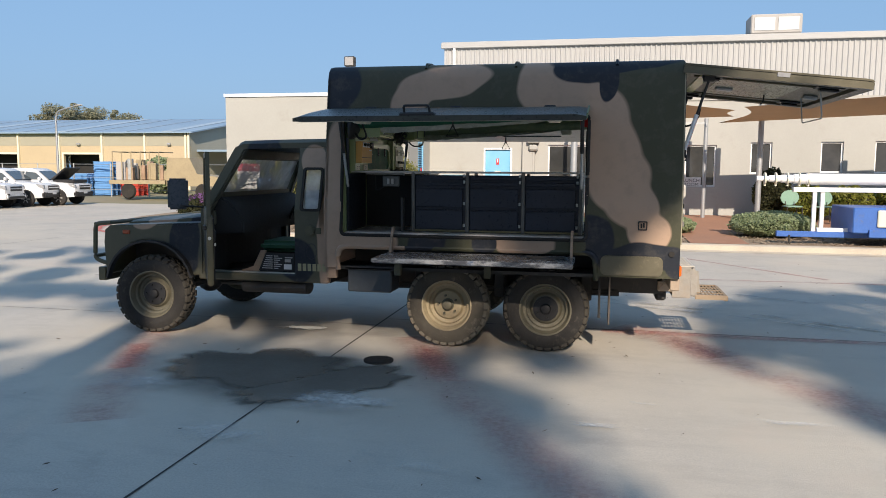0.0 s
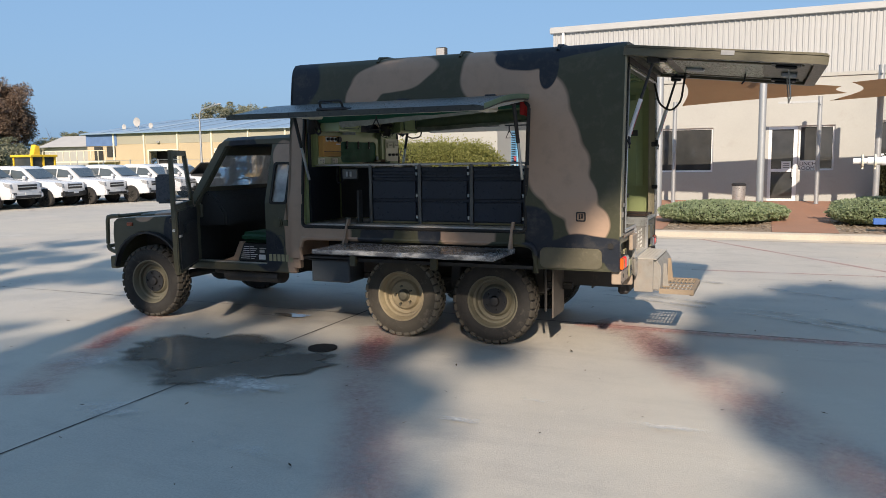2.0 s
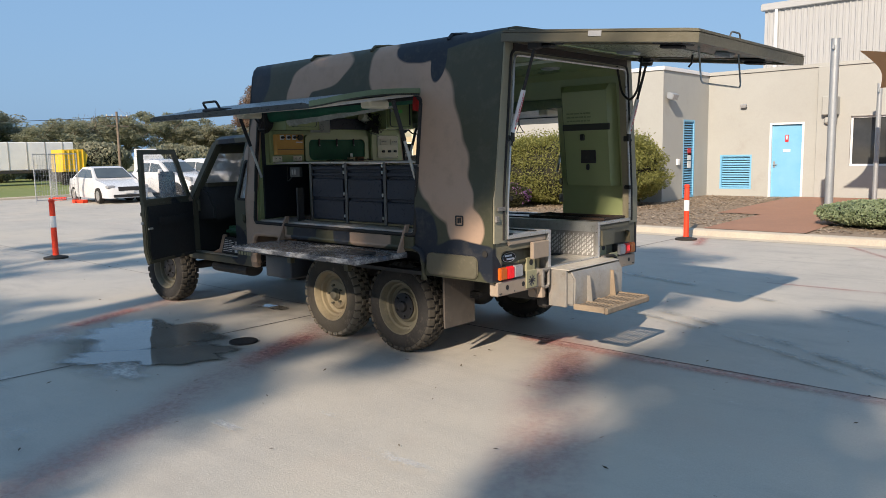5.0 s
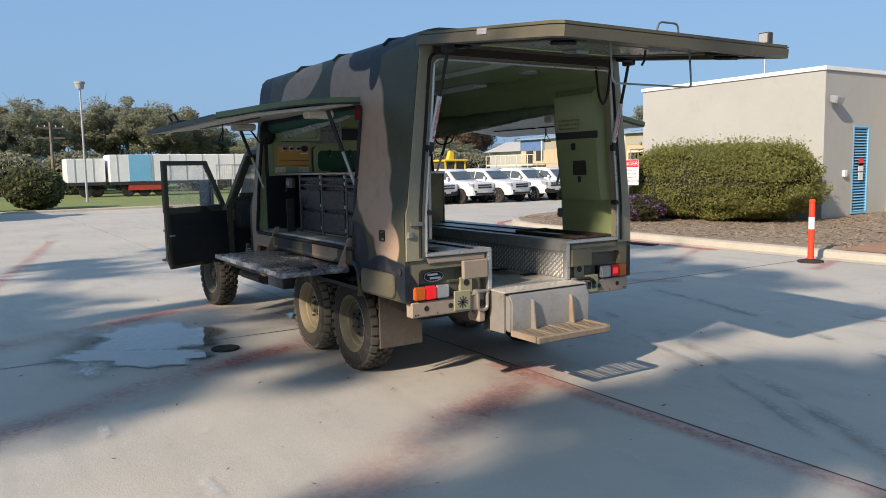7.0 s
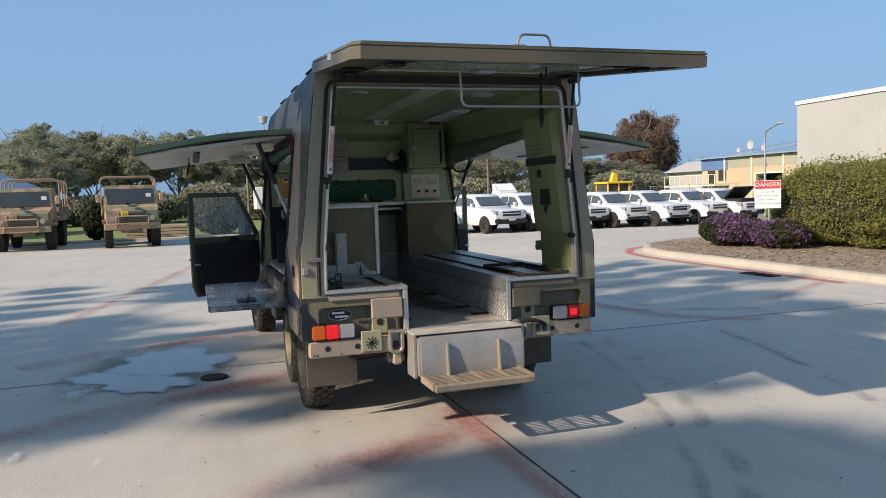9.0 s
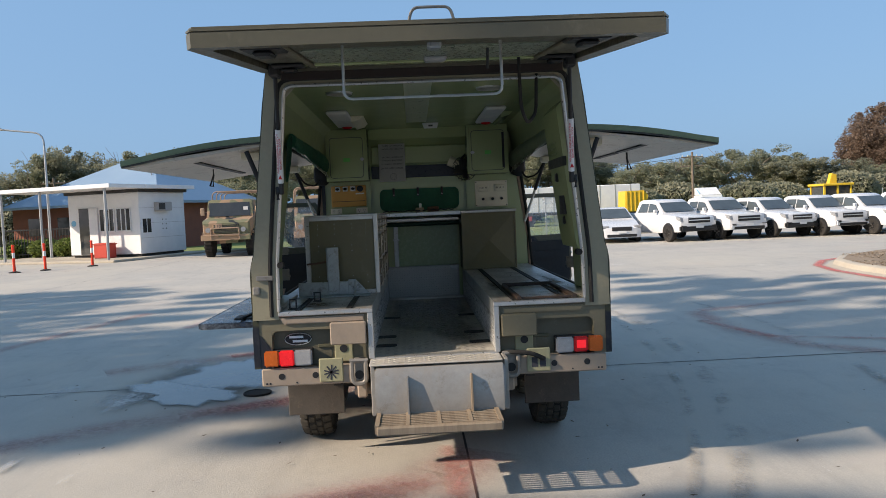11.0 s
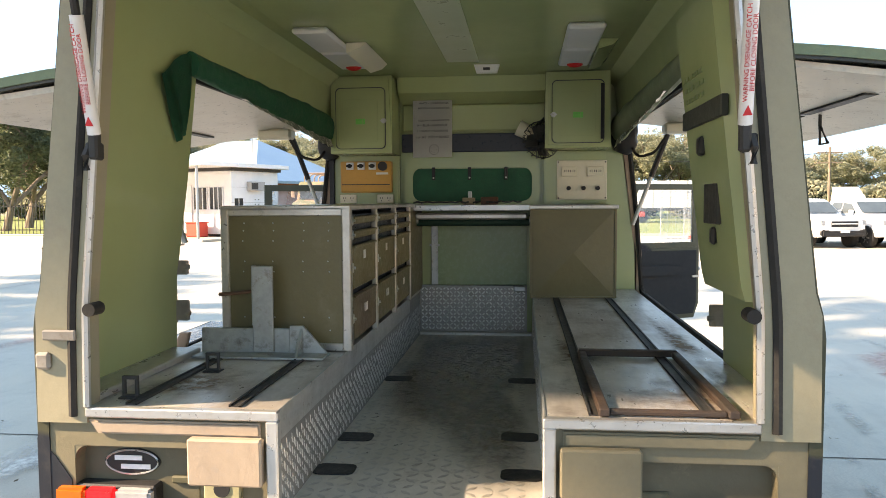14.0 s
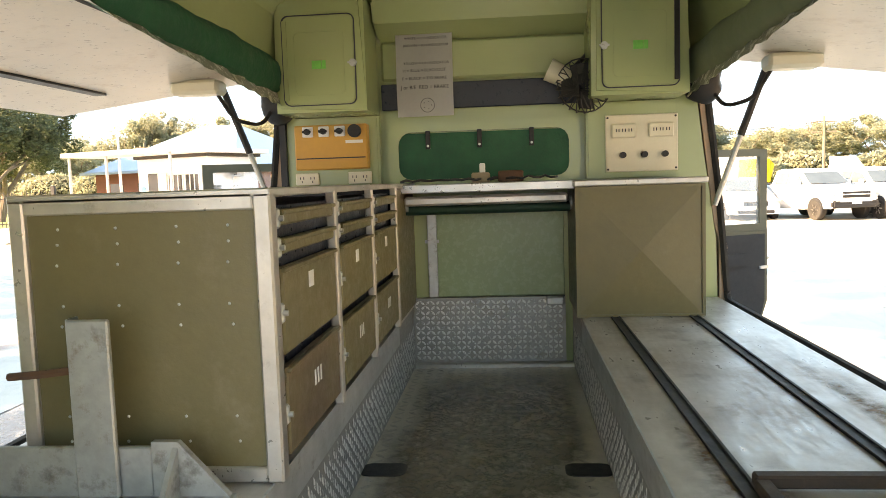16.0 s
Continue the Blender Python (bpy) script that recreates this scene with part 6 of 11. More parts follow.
M_FLAPTOP = mat("faded_dark_flap_paint", (0.045, 0.047, 0.036), (0.028, 0.031, 0.032), rough=0.33, s1=1.4, grime=(0.09, 0.085, 0.07))
M_FLAPLINE = mat("dusty_white_lining", (0.6, 0.55, 0.46), (0.5, 0.455, 0.38), rough=0.35, s1=2, grime=(0.3, 0.24, 0.17), bump=0.02)
stain(M_FLAPLINE, 2.4, 0.56, 0.68, 0.6, (0.3, 0.22, 0.14), rgh=0.75)
stain(M_FLAPLINE, 7.0, 0.62, 0.7, 0.6, (0.22, 0.17, 0.12), rgh=0.8)
M_FLAPEDGE = mat("grey_green_paint", (0.16, 0.21, 0.12), (0.13, 0.17, 0.1), rough=0.45)
side_flap(-1)
side_flap(1)

bm = B()
box(bm, 2.5, -1.66, 0.862, 4.2, -1.09, 0.905, 0.006)
M_TABLE = mat("worn_table_top", (0.085, 0.09, 0.1), (0.05, 0.054, 0.062), rough=0.24, s1=4, grime=(0.2, 0.19, 0.17))
stain(M_TABLE, 3.2, 0.5, 0.62, 0.75, (0.42, 0.43, 0.43), rgh=0.8, warp=(0.8, 1.6, 2))
stain(M_TABLE, 6.0, 0.6, 0.68, 0.8, (0.06, 0.11, 0.19), rgh=0.75)
stain(M_TABLE, 12.0, 0.62, 0.72, 0.7, (0.12, 0.085, 0.06), rgh=0.8)
tb = part("folding_table", bm, M_TABLE, truck, "worn painted folding side table")
bm = B()
box(bm, 2.5, -1.668, 0.868, 4.2, -1.66, 0.906, 0.003)
part("table_edge", bm, M_TABLE, tb)
for x in (2.53, 4.17):
    bm = B()
    prism(bm, [(-1.18, 0.905), (-1.1, 0.905), (-1.04, 1.13), (-1.08, 1.13)], "x", x - 0.012, x + 0.012, 0.003)
    part("table_arm", bm, M_TAN, tb, "flat tan painted table arm")
for x in (2.58, 3.42):
    bm = B()
    box(bm, x - 0.03, -1.1, 0.68, x + 0.03, -1.05, 0.862, 0.005)
    part("table_bracket", bm, M_OLIVE, tb)
bm = B()
box(bm, 3.85, -1.45, 0.905, 4.05, -1.3, 0.915, 0.003)
cyl(bm, (3.8, -1.35, 0.92), (4.12, -1.38, 0.92), 0.012, n=6)
part("table_latch", bm, M_DARK, tb)
bm = B()
prism(bm, [(2.03, 0.955), (4.29, 0.955), (4.29, 1.035), (2.03, 1.035)], "y", -1.094, -1.112, 0.004)
part("sill_strip", bm, camo("camouflage_sill", [(2.25, 1.0, 0.3, 0.2, 0), (3.76, 1.0, 0.28, 0.2, 0)], [(3.4, 1.0, 0.13, 0.2, 0), (2.85, 1.0, 0.2, 0.2, 0)]), truck)

# black sheets behind the side opening, painting in the shade of the bay
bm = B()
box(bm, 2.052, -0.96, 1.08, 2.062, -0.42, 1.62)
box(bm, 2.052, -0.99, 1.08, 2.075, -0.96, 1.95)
part("bay_shade_lining", bm, M_BLACKP, truck, "black sheets that paint in the shade of the open bay")
bm = B()
tube(bm, arc_pts([(5.08, 0.4, 0.76), (5.14, 0.46, 0.775), (5.15, 0.58, 0.765), (5.12, 0.66, 0.72)], 0.05), 0.014, 7)
part("air_hose", bm, M_RUBBER, truck, "dark rubber hose over the bumper")
bm = B()
prism(bm, [(-1.092, 0.735), (-0.99, 0.735), (-0.99, 0.86), (-1.04, 0.93), (-1.092, 0.98)], "x", 5.086, 5.0885)
part("corner_patch", bm, M_BLACKP, truck, "black camouflage patch on the rear corner")
bm = B()
box(bm, 2.07, -1.02, 0.5, 2.5, -0.72, 0.72, 0.012)
box(bm, 2.05, -1.05, 0.715, 2.52, -0.7, 0.745, 0.008)
part("tool_box", bm, mat("grey_blue_box_paint", (0.06, 0.07, 0.08), (0.045, 0.052, 0.06), rough=0.5), truck, "dark grey steel box below the body")


# ---- cab of the truck ----
def cab_y(z):
    return 1.0 if z < 1.28 else 1.0 - (z - 1.28) * 0.29


for sgn in (-1, 1):
    # front wing with the wheel arch cut out
    bm = B()
    arch = [(0.47 - 0.0, 0.6)] + [(-0.02 + 0.48 * math.cos(a), 0.5 + 0.44 * math.sin(a)) for a in [radians(12 + i * 13) for i in range(13)]] + [(-0.5, 0.56)]
    pts = [(0.56, 0.6), (0.47, 0.6)] + arch[1:] + [(-0.53, 0.6), (-0.545, 0.9), (-0.53, 1.03), (-0.48, 1.07), (0.56, 1.12)]
    prism(bm, pts, "y", sgn * 0.955, sgn * 1.0, 0.012)
    part("front_wing", bm, M_CAMOCAB, truck, "camouflage front wing")
    bm = B()
    prism(bm, [(-0.54, 0.98), (-0.48, 1.075), (0.56, 1.125), (0.56, 1.09), (-0.46, 1.04), (-0.5, 0.98)], "y", sgn * 0.6, sgn * 0.985, 0.01)
    part("wing_top", bm, M_CAMOCAB, truck)
    bm = B()
    prism(bm, [p for p in arch] + [(p[0] * 0.97 - 0.0, p[1] - 0.02) for p in arch[::-1]], "y", sgn * 0.98, sgn * 1.05)
    part("wheel_flare", bm, M_PLASTIC, truck, "black wheel arch flare")
    bm = B()
    box(bm, -0.5, sgn * 0.5, 0.5, 0.56, sgn * 0.56, 1.05)
    part("inner_wing", bm, M_DARK, truck)
    bm = B()
    box(bm, -0.32, sgn * 0.998, 0.995, -0.24, sgn * 1.014, 1.035, 0.005)
    part("side_blinker", bm, mat("dull_amber_lens", (0.3, 0.07, 0.03), rough=0.3),  truck, "small amber side blinker")
    # bulkhead foot and A-pillar
    bm = B()
    prism(bm, [(0.53, 0.58), (0.62, 0.58), (0.62, 1.22), (0.95, 1.86), (0.9, 1.9), (0.83, 1.87), (0.53, 1.26)], "y", sgn * 0.9, sgn * 0.985, 0.012)
    vs = [v for v in bm.verts if v.co.z > 1.28]
    for v in vs:
        v.co.y -= sgn * (v.co.z - 1.28) * 0.29
    part("a_pillar", bm, M_CAMOCAB, truck)
    # rear quarter of the cab with a small window
    bm = B()
    us, zs = [1.53, 1.6, 1.78, 1.86], [0.62, 1.0, 1.27, 1.66, 1.86]
    for a, b in zip(us, us[1:]):
        for c, d in zip(zs, zs[1:]):
            if not (a == 1.6 and c == 1.27):
                vs = box(bm, a, sgn * 0.945, c, b, sgn * 1.0, d)
    bmesh.ops.remove_doubles(bm, verts=bm.verts[:], dist=0.001)
    for v in bm.verts:
        if v.co.z > 1.28:
            v.co.y -= sgn * (v.co.z - 1.28) * 0.29
    part("cab_quarter", bm, M_CAMOCAB, truck, "camouflage rear quarter of the cab")
    bm = B()
    z_ = (1.27, 1.66)
    f = bm.faces.new([bm.verts.new((x, sgn * (cab_y(z) - 0.02), z)) for x, z in ((1.6, 1.27), (1.78, 1.27), (1.78, 1.66), (1.6, 1.66))])
    qp = part("quarter_window", bm, M_GLASSDIRTY, truck, "small dusty side window")
    bm = B()
    frame_ring(bm, rrect(1.585, 1.255, 1.795, 1.675, 0.03), rrect(1.61, 1.28, 1.77, 1.65, 0.02), "y", sgn * 0.99, sgn * 1.008)
    for v in bm.verts:
        if v.co.z > 1.28:
            v.co.y -= sgn * (v.co.z - 1.28) * 0.29
    part("window_rubber", bm, M_RUBBER, qp)
    # sill and step
    bm = B()
    box(bm, 0.5, sgn * 0.86, 0.56, 1.87, sgn * 0.995, 0.64, 0.015)
    part("door_sill", bm, M_CAMOCAB, truck)
    bm = B()
    box(bm, 0.62, sgn * 0.9, 0.635, 1.52, sgn * 0.97, 0.65, 0.003)
    part("sill_plate", bm, M_ALUFLAT, truck, "bare metal sill plate")
    bm = B()
    cyl(bm, (0.95, sgn * 0.86, 0.5), (1.62, sgn * 0.86, 0.5), 0.11, n=16)
    bmesh.ops.scale(bm, vec=(1, 1, 0.62), space=Matrix.Translation((0, 0, -0.5)), verts=bm.verts[:])
    part("side_tank", bm, M_DARK, truck, "dark side tank below the door")
bm = B()
cyl(bm, (1.69, -0.985, 1.07), (1.69, -1.02, 1.07), 0.05, n=16)
cyl(bm, (1.69, -1.02, 1.07), (1.69, -1.03, 1.07), 0.038, n=16)
box(bm, 1.74, -1.006, 1.04, 1.8, -0.998, 1.1, 0.003)
part("fuel_cap", bm, M_OLIVE, truck, "olive fuel filler cap")
# stencilled bars in place of writing on the quarter
for k in range(6):
    bm = B()
    box(bm, 1.56 + k * 0.05, -1.0045, 0.68, 1.595 + k * 0.05, -1.0005, 0.75)
    part("stencil_bar", bm, M_PLATE, truck)
bm = B()
tube(bm, [(1.7 + 0.05 * math.cos(a), -1.002, 0.87 + 0.075 * math.sin(a)) for a in [2 * math.pi * k / 18 for k in range(18)]], 0.003, 4, True)
part("stencil_ring", bm, M_INK, truck)
# bonnet, grille, front panel
bm = B()
loft(bm, [[(x, y, z + dz) for y, dz in ((-0.66, -0.03), (-0.66, 0.02), (-0.6, 0.035), (-0.3, 0.05), (0, 0.045), (0.3, 0.05), (0.6, 0.035), (0.66, 0.02), (0.66, -0.03))] for x, z in ((-0.52, 1.035), (-0.46, 1.07), (0.0, 1.1), (0.5, 1.15), (0.6, 1.17))])
part("bonnet", bm, M_CAMOCAB, truck, "olive bonnet")
bm = B()
box(bm, -0.53, -0.97, 0.58, -0.48, 0.97, 1.03, 0.01)
part("front_panel", bm, M_OLIVE, truck)
for i in range(7):
    bm = B()
    box(bm, -0.55, -0.4, 0.66 + i * 0.05, -0.53, 0.4, 0.685 + i * 0.05, 0.004)
    part("grille_bar", bm, M_PLASTIC, truck)
for sgn in (-1, 1):
    bm = B()
    cyl(bm, (-0.53, sgn * 0.66, 0.84), (-0.555, sgn * 0.66, 0.84), 0.09, n=20)
    part("headlamp", bm, M_CLEARLENS, truck)
    bm = B()
    box(bm, 0.52, sgn * 0.55, 1.1, 0.66, sgn * 0.93, 1.24, 0.01)
    part("scuttle", bm, M_CAMOCAB, truck)
bm = B()
box(bm, -0.66, -0.95, 0.5, -0.57, 0.95, 0.64, 0.01)
part("front_bumper", bm, M_OLIVE, truck)
bm = B()
for y in (-0.93, 0.93):
    tube(bm, arc_pts([(-0.5, y, 1.1), (-0.68, y, 1.09), (-0.7, y, 0.72), (-0.5, y, 0.66)], 0.06), 0.022, 8)
tube(bm, [(-0.68, -0.93, 1.08), (-0.68, 0.93, 1.08)], 0.022, 8)
tube(bm, [(-0.7, -0.93, 0.75), (-0.7, 0.93, 0.75)], 0.02, 8)
part("bull_bar", bm, M_OLIVE, truck, "olive tubular bull bar")
# roof and screen
bm = B()
loft(bm, [[(x, sx * w, z) for sx, z in ((-1, z0), (-1, z0 + 0.05), (-0.93, z0 + 0.085), (0, z0 + 0.1), (0.93, z0 + 0.085), (1, z0 + 0.05), (1, z0))] for x, w, z0 in ((0.86, 0.8, 1.83), (0.92, 0.82, 1.85), (1.3, 0.83, 1.86), (1.87, 0.83, 1.87))])
part("cab_roof", bm, M_CAMOCAB, truck, "camouflage cab roof")
bm = B()
box(bm, 0.83, -0.78, 1.75, 0.9, 0.78, 1.86, 0.01)
prism(bm, [(0.56, 1.2), (0.66, 1.2), (0.71, 1.42), (0.64, 1.42)], "y", -0.83, 0.83, 0.01)
part("screen_frame", bm, M_CAMOCAB, truck)
bm = B()
bm.faces.new([bm.verts.new(p) for p in ((0.672, -0.82, 1.42), (0.672, 0.82, 1.42), (0.87, 0.76, 1.8), (0.87, -0.76, 1.8))])
# the pale film is dust and also paints in the white glare on the glass
part("windscreen", bm, glass("dust_and_glare_windscreen", (0.75, 0.78, 0.8), 0.2, 0.8), truck, "flat dusty windscreen with white glare in its colour")
for y0 in (-0.5, 0.15):
    bm = B()
    tube(bm, [(0.64, y0, 1.42), (0.7, y0 + 0.25, 1.5), (0.68, y0 + 0.42, 1.47)], 0.006, 5)
    tube(bm, [(0.69, y0 + 0.05, 1.48), (0.7, y0 + 0.45, 1.5)], 0.007, 5)
    part("wiper", bm, M_PLASTIC, truck)
# inside of the cab
bm = B()
box(bm, 0.55, -0.94, 0.56, 1.87, 0.94, 0.6)
box(bm, 0.52, -0.93, 0.6, 0.56, 0.93, 1.2)
box(bm, 1.84, -0.93, 0.6, 1.87, 0.93, 1.86)
part("cab_tub", bm, M_INTERIORDARK, truck, "dark cab floor and bulkhead")
bm = B()
prism(bm, [(0.56, 1.0), (0.95, 1.02), (0.95, 1.14), (0.84, 1.3), (0.73, 1.37), (0.66, 1.38), (0.6, 1.2)], "y", -0.9, 0.9, 0.02)
part("dashboard", bm, M_INTERIORDARK, truck, "black dashboard")
bm = B()
tube(bm, [Vector((1.0, 0.42, 1.2)) + Vector((0.09 * math.sin(a), 0.2 * math.cos(a), 0.17 * math.sin(a))) for a in [2 * math.pi * k / 24 for k in range(24)]], 0.014, 7, True)
tube(bm, [(0.8, 0.42, 1.06), (1.0, 0.42, 1.2)], 0.025, 8)
tube(bm, [(1.0, 0.22, 1.2), (1.0, 0.62, 1.2)], 0.012, 6)
part("steering_wheel", bm, M_PLASTIC, truck)
for sgn in (-1, 1):
    bm = B()
    box(bm, 1.12, sgn * 0.3, 0.6, 1.52, sgn * 0.92, 0.83, 0.01)
    sb = part("seat_box", bm, M_INTERIORDARK, truck, "dark seat box")
    bm = B()
    box(bm, 1.1, sgn * 0.34, 0.84, 1.56, sgn * 0.88, 0.95, 0.04, 3)
    part("seat", bm, M_SEAT, truck, "green vinyl seat cushion")
    bm = B()
    box(bm, 1.52, sgn * 0.34, 0.95, 1.64, sgn * 0.88, 1.45, 0.05, 3)
    part("backrest", bm, M_SEAT, truck, "green vinyl backrest")
bm = B()
prism(bm, [(1.12, 0.66), (1.5, 0.66), (1.5, 0.84), (1.2, 0.84)], "y", -0.925, -0.94, 0.003)
pl = part("data_panel", bm, M_PLASTIC, truck, "black panel with small white text lines")
for i in range(7):
    for u0, u1 in ((1.16 + 0.008 * i, 1.27), (1.285, 1.33 + 0.02 * (i % 3))):
        bm = B()
        box(bm, u0, -0.944, 0.685 + i * 0.02, u1, -0.94, 0.691 + i * 0.02)
        part("text_line", bm, M_PAPER, pl)
for u0, v0, u1, v1 in ((1.4, 0.79, 1.48, 0.8), (1.4, 0.75, 1.46, 0.78)):
    bm = B()
    box(bm, u0, -0.944, v0, u1, -0.94, v1)
    part("text_block", bm, M_GREYW, pl)
bm = B()
prism(bm, [(0.92, 0.652), (1.12, 0.652), (1.2, 0.86), (1.14, 0.86), (1.06, 0.7)], "y", -0.9, -0.93, 0.004)
part("seat_box_end", bm, M_TAN, truck, "tan painted end of the seat box")
bm = B()
box(bm, 1.39, -0.944, 0.68, 1.47, -0.94, 0.73)
part("data_plate", bm, M_PAPER, pl)


def cab_door(sgn, angle):
    """An open cab door with window frame, pane, handle and mirror, about its hinge."""
    m = Matrix.Translation((0.57, sgn * 0.985, 0)) @ Matrix.Rotation(radians(angle), 4, "Z")
    s = sgn
    bm = B()
    prism(bm, [(0.0, 0.62), (0.9, 0.62), (0.95, 0.75), (0.95, 1.25), (0.0, 1.25)], "y", 0, -s * 0.05, 0.01)
    dr = part("cab_door", bm, M_CAMOCAB, truck, "open camouflage cab door", m=m)
    bm = B()
    prism(bm, [(0.04, 0.66), (0.88, 0.66), (0.91, 0.76), (0.91, 1.22), (0.04, 1.22)], "y", -s * 0.05, -s * 0.065, 0.005)
    prism(bm, rrect(0.2, 1.0, 0.75, 1.1, 0.02), "y", -s * 0.06, -s * 0.085, 0.01)
    part("door_trim", bm, M_INTERIORDARK, dr, "dark inner door trim")
    bm = B()
    outer = [(0.0, 1.24), (0.95, 1.24), (0.95, 1.8), (0.3, 1.8)]
    inn = [(0.09, 1.29), (0.89, 1.29), (0.89, 1.75), (0.33, 1.75)]
    frame_ring(bm, outer, inn, "y", 0.0, -s * 0.035)
    part("window_frame", bm, M_CAMOCAB, dr)
    bm = B()
    bm.faces.new([bm.verts.new((x, -s * 0.018, z)) for x, z in inn])
    part("pane", bm, M_GLASS, dr, "door glass")
    bm = B()
    box(bm, 0.8, s * 0.0, 1.12, 0.92, s * 0.03, 1.16, 0.006)
    part("door_handle", bm, M_PLASTIC, dr)
    bm = B()
    box(bm, 0.86, -s * 0.075, 0.98, 0.93, -s * 0.06, 1.0)
    part("door_lock", bm, M_GALV, dr)
    bm = B()
    cyl(bm, (0.955, -s * 0.02, 1.05), (0.97, -s * 0.02, 1.05), 0.015)
    part("striker", bm, M_GALV, dr)
    bm = B()
    tube(bm, [(0.05, s * 0.0, 1.28), (0.1, s * 0.22, 1.3)], 0.01, 6)
    part("mirror_arm", bm, M_PLASTIC, dr)
    bm = B()
    box(bm, 0.02, s * 0.14, 1.26, 0.09, s * 0.33, 1.56, 0.02, 2)
    mr = part("mirror", bm, mat("blue_grey_plastic", (0.06, 0.075, 0.095), rough=0.3), dr, "blue-grey door mirror housing")
    bm = B()
    box(bm, 0.0165, s * 0.155, 1.275, 0.0205, s * 0.315, 1.545, 0.0)
    part("mirror_glass", bm, mat("mirror_silver", (0.8, 0.82, 0.84), rough=0.03, rvar=0.01, metal=1.0, bump=0, fine=0), mr, "mirror glass")


cab_door(-1, -59.5)
cab_door(1, 115)


# ---- wheels, axles, frame ----
def wheel_meshes(tyre_m, lug_m, rim_m, hub_m, hub_r=0.06):
    R = 0.395
    bm = B()
    prof = [(0.228, -0.085), (0.235, -0.1), (0.262, -0.108), (0.3, -0.112), (0.345, -0.106), (0.372, -0.09), (0.383, -0.06), (0.385, -0.03), (0.385, 0.03), (0.383, 0.06), (0.372, 0.09), (0.345, 0.106), (0.3, 0.112), (0.268, 0.109), (0.262, 0.106), (0.235, 0.1), (0.228, 0.085)]
    revolve(bm, prof, 44, "y")
    for f in [f for f in bm.faces if len(f.verts) > 10]:
        bm.faces.remove(f)
    tyre = mesh_of("tyre", bm, tyre_m)
    lugs = []
    for y0, y1, off, r0, w in ((-0.108, -0.052, 0, 0.352, 0.031), (0.052, 0.108, 0.5, 0.352, 0.031), (-0.046, -0.003, 0.5, 0.36, 0.028), (0.003, 0.046, 0.0, 0.36, 0.028)):
        bm = B()
        box(bm, r0, y0, -w, R, y1, w, 0.006)
        for v in bm.verts:
            if abs(v.co.y) > 0.1 and v.co.x > 0.38:
                v.co.x -= 0.012
        lugs.append((off, mesh_of("lug", bm, lug_m)))
    bm = B()
    revolve(bm, [(0.236, 0.098), (0.24, 0.106), (0.226, 0.106), (0.214, 0.085), (0.205, 0.05), (0.185, 0.045), (0.178, 0.01), (0.15, 0.0), (0.13, 0.025), (0.1, 0.03), (0.06, 0.03), (0.0, 0.03)], 36, "y")
    for f in [f for f in bm.faces if len(f.verts) > 10]:
        bm.faces.remove(f)
    revolve(bm, [(0.236, -0.1), (0.22, -0.09), (0.19, -0.03), (0.185, 0.0), (0.19, 0.03)], 36, "y")
    for f in [f for f in bm.faces if len(f.verts) > 10]:
        bm.faces.remove(f)
    rim = mesh_of("wheel", bm, rim_m)
    bm = B()
    revolve(bm, [(hub_r, 0.03), (hub_r, 0.042), (0.05, 0.048), (0.042, 0.07), (0.028, 0.076), (0.0, 0.076)], 24, "y")
    for k in range(5):
        a = 2 * math.pi * k / 5
        cyl(bm, (0.088 * math.cos(a), 0.03, 0.088 * math.sin(a)), (0.088 * math.cos(a), 0.06, 0.088 * math.sin(a)), 0.011, n=6)
    hub = mesh_of("hub", bm, hub_m)
    return rim, tyre, hub, lugs


M_LUG = mat("dusty_tread_rubber", (0.045, 0.04, 0.032), (0.075, 0.066, 0.052), rough=0.9, s1=5, grime=(0.13, 0.112, 0.086), bump=0.4)
M_TYREMUD = mat("sunlit_muddy_tyre_rubber", (0.05, 0.045, 0.037), (0.095, 0.083, 0.064), rough=0.9, s1=3, grime=(0.2, 0.17, 0.13), bump=0.4)
# colours carry dust and light: middle wheel paled as sunlit, front rim darkened as shaded
W_DARK = wheel_meshes(M_TYRE, M_LUG, M_RIMDARK, M_PLASTIC, 0.115)
W_TAN = wheel_meshes(M_TYREMUD, M_TYREDUST, M_RIM, M_RIMDARK)
for x, y, kit, steer in ((0.0, 0.94, W_DARK, 4), (3.02, 0.86, W_TAN, 0), (3.94, 0.86, W_DARK, 0)):
    for sgn in (-1, 1):
        m = pose(x, sgn * y, 0.393, 0, random.uniform(0, 360), 0)
        m = Matrix.Translation((x, sgn * y, 0.393)) @ Matrix.Rotation(radians(steer) + (math.pi if sgn < 0 else 0), 4, "Z") @ Matrix.Rotation(random.uniform(0, 6.28), 4, "Y")
        w = share("wheel", kit[0], truck, m, "steel wheel with a chunky mud tyre" if kit is W_DARK else "dusty tan steel wheel and muddy tyre, paled for the sun on them")
        share("tyre", kit[1], w)
        share("hub", kit[2], w)
        for off, lug in kit[3]:
            for k in range(30):
                share("lug", lug, w, Matrix.Rotation(-(k + off) * 2 * math.pi / 30, 4, "Y"))
bm = B()
for sgn in (-1, 1):
    box(bm, -0.55, sgn * 0.36, 0.5, 5.0, sgn * 0.44, 0.66)
part("chassis", bm, M_DARK, truck, "dark steel chassis rails")
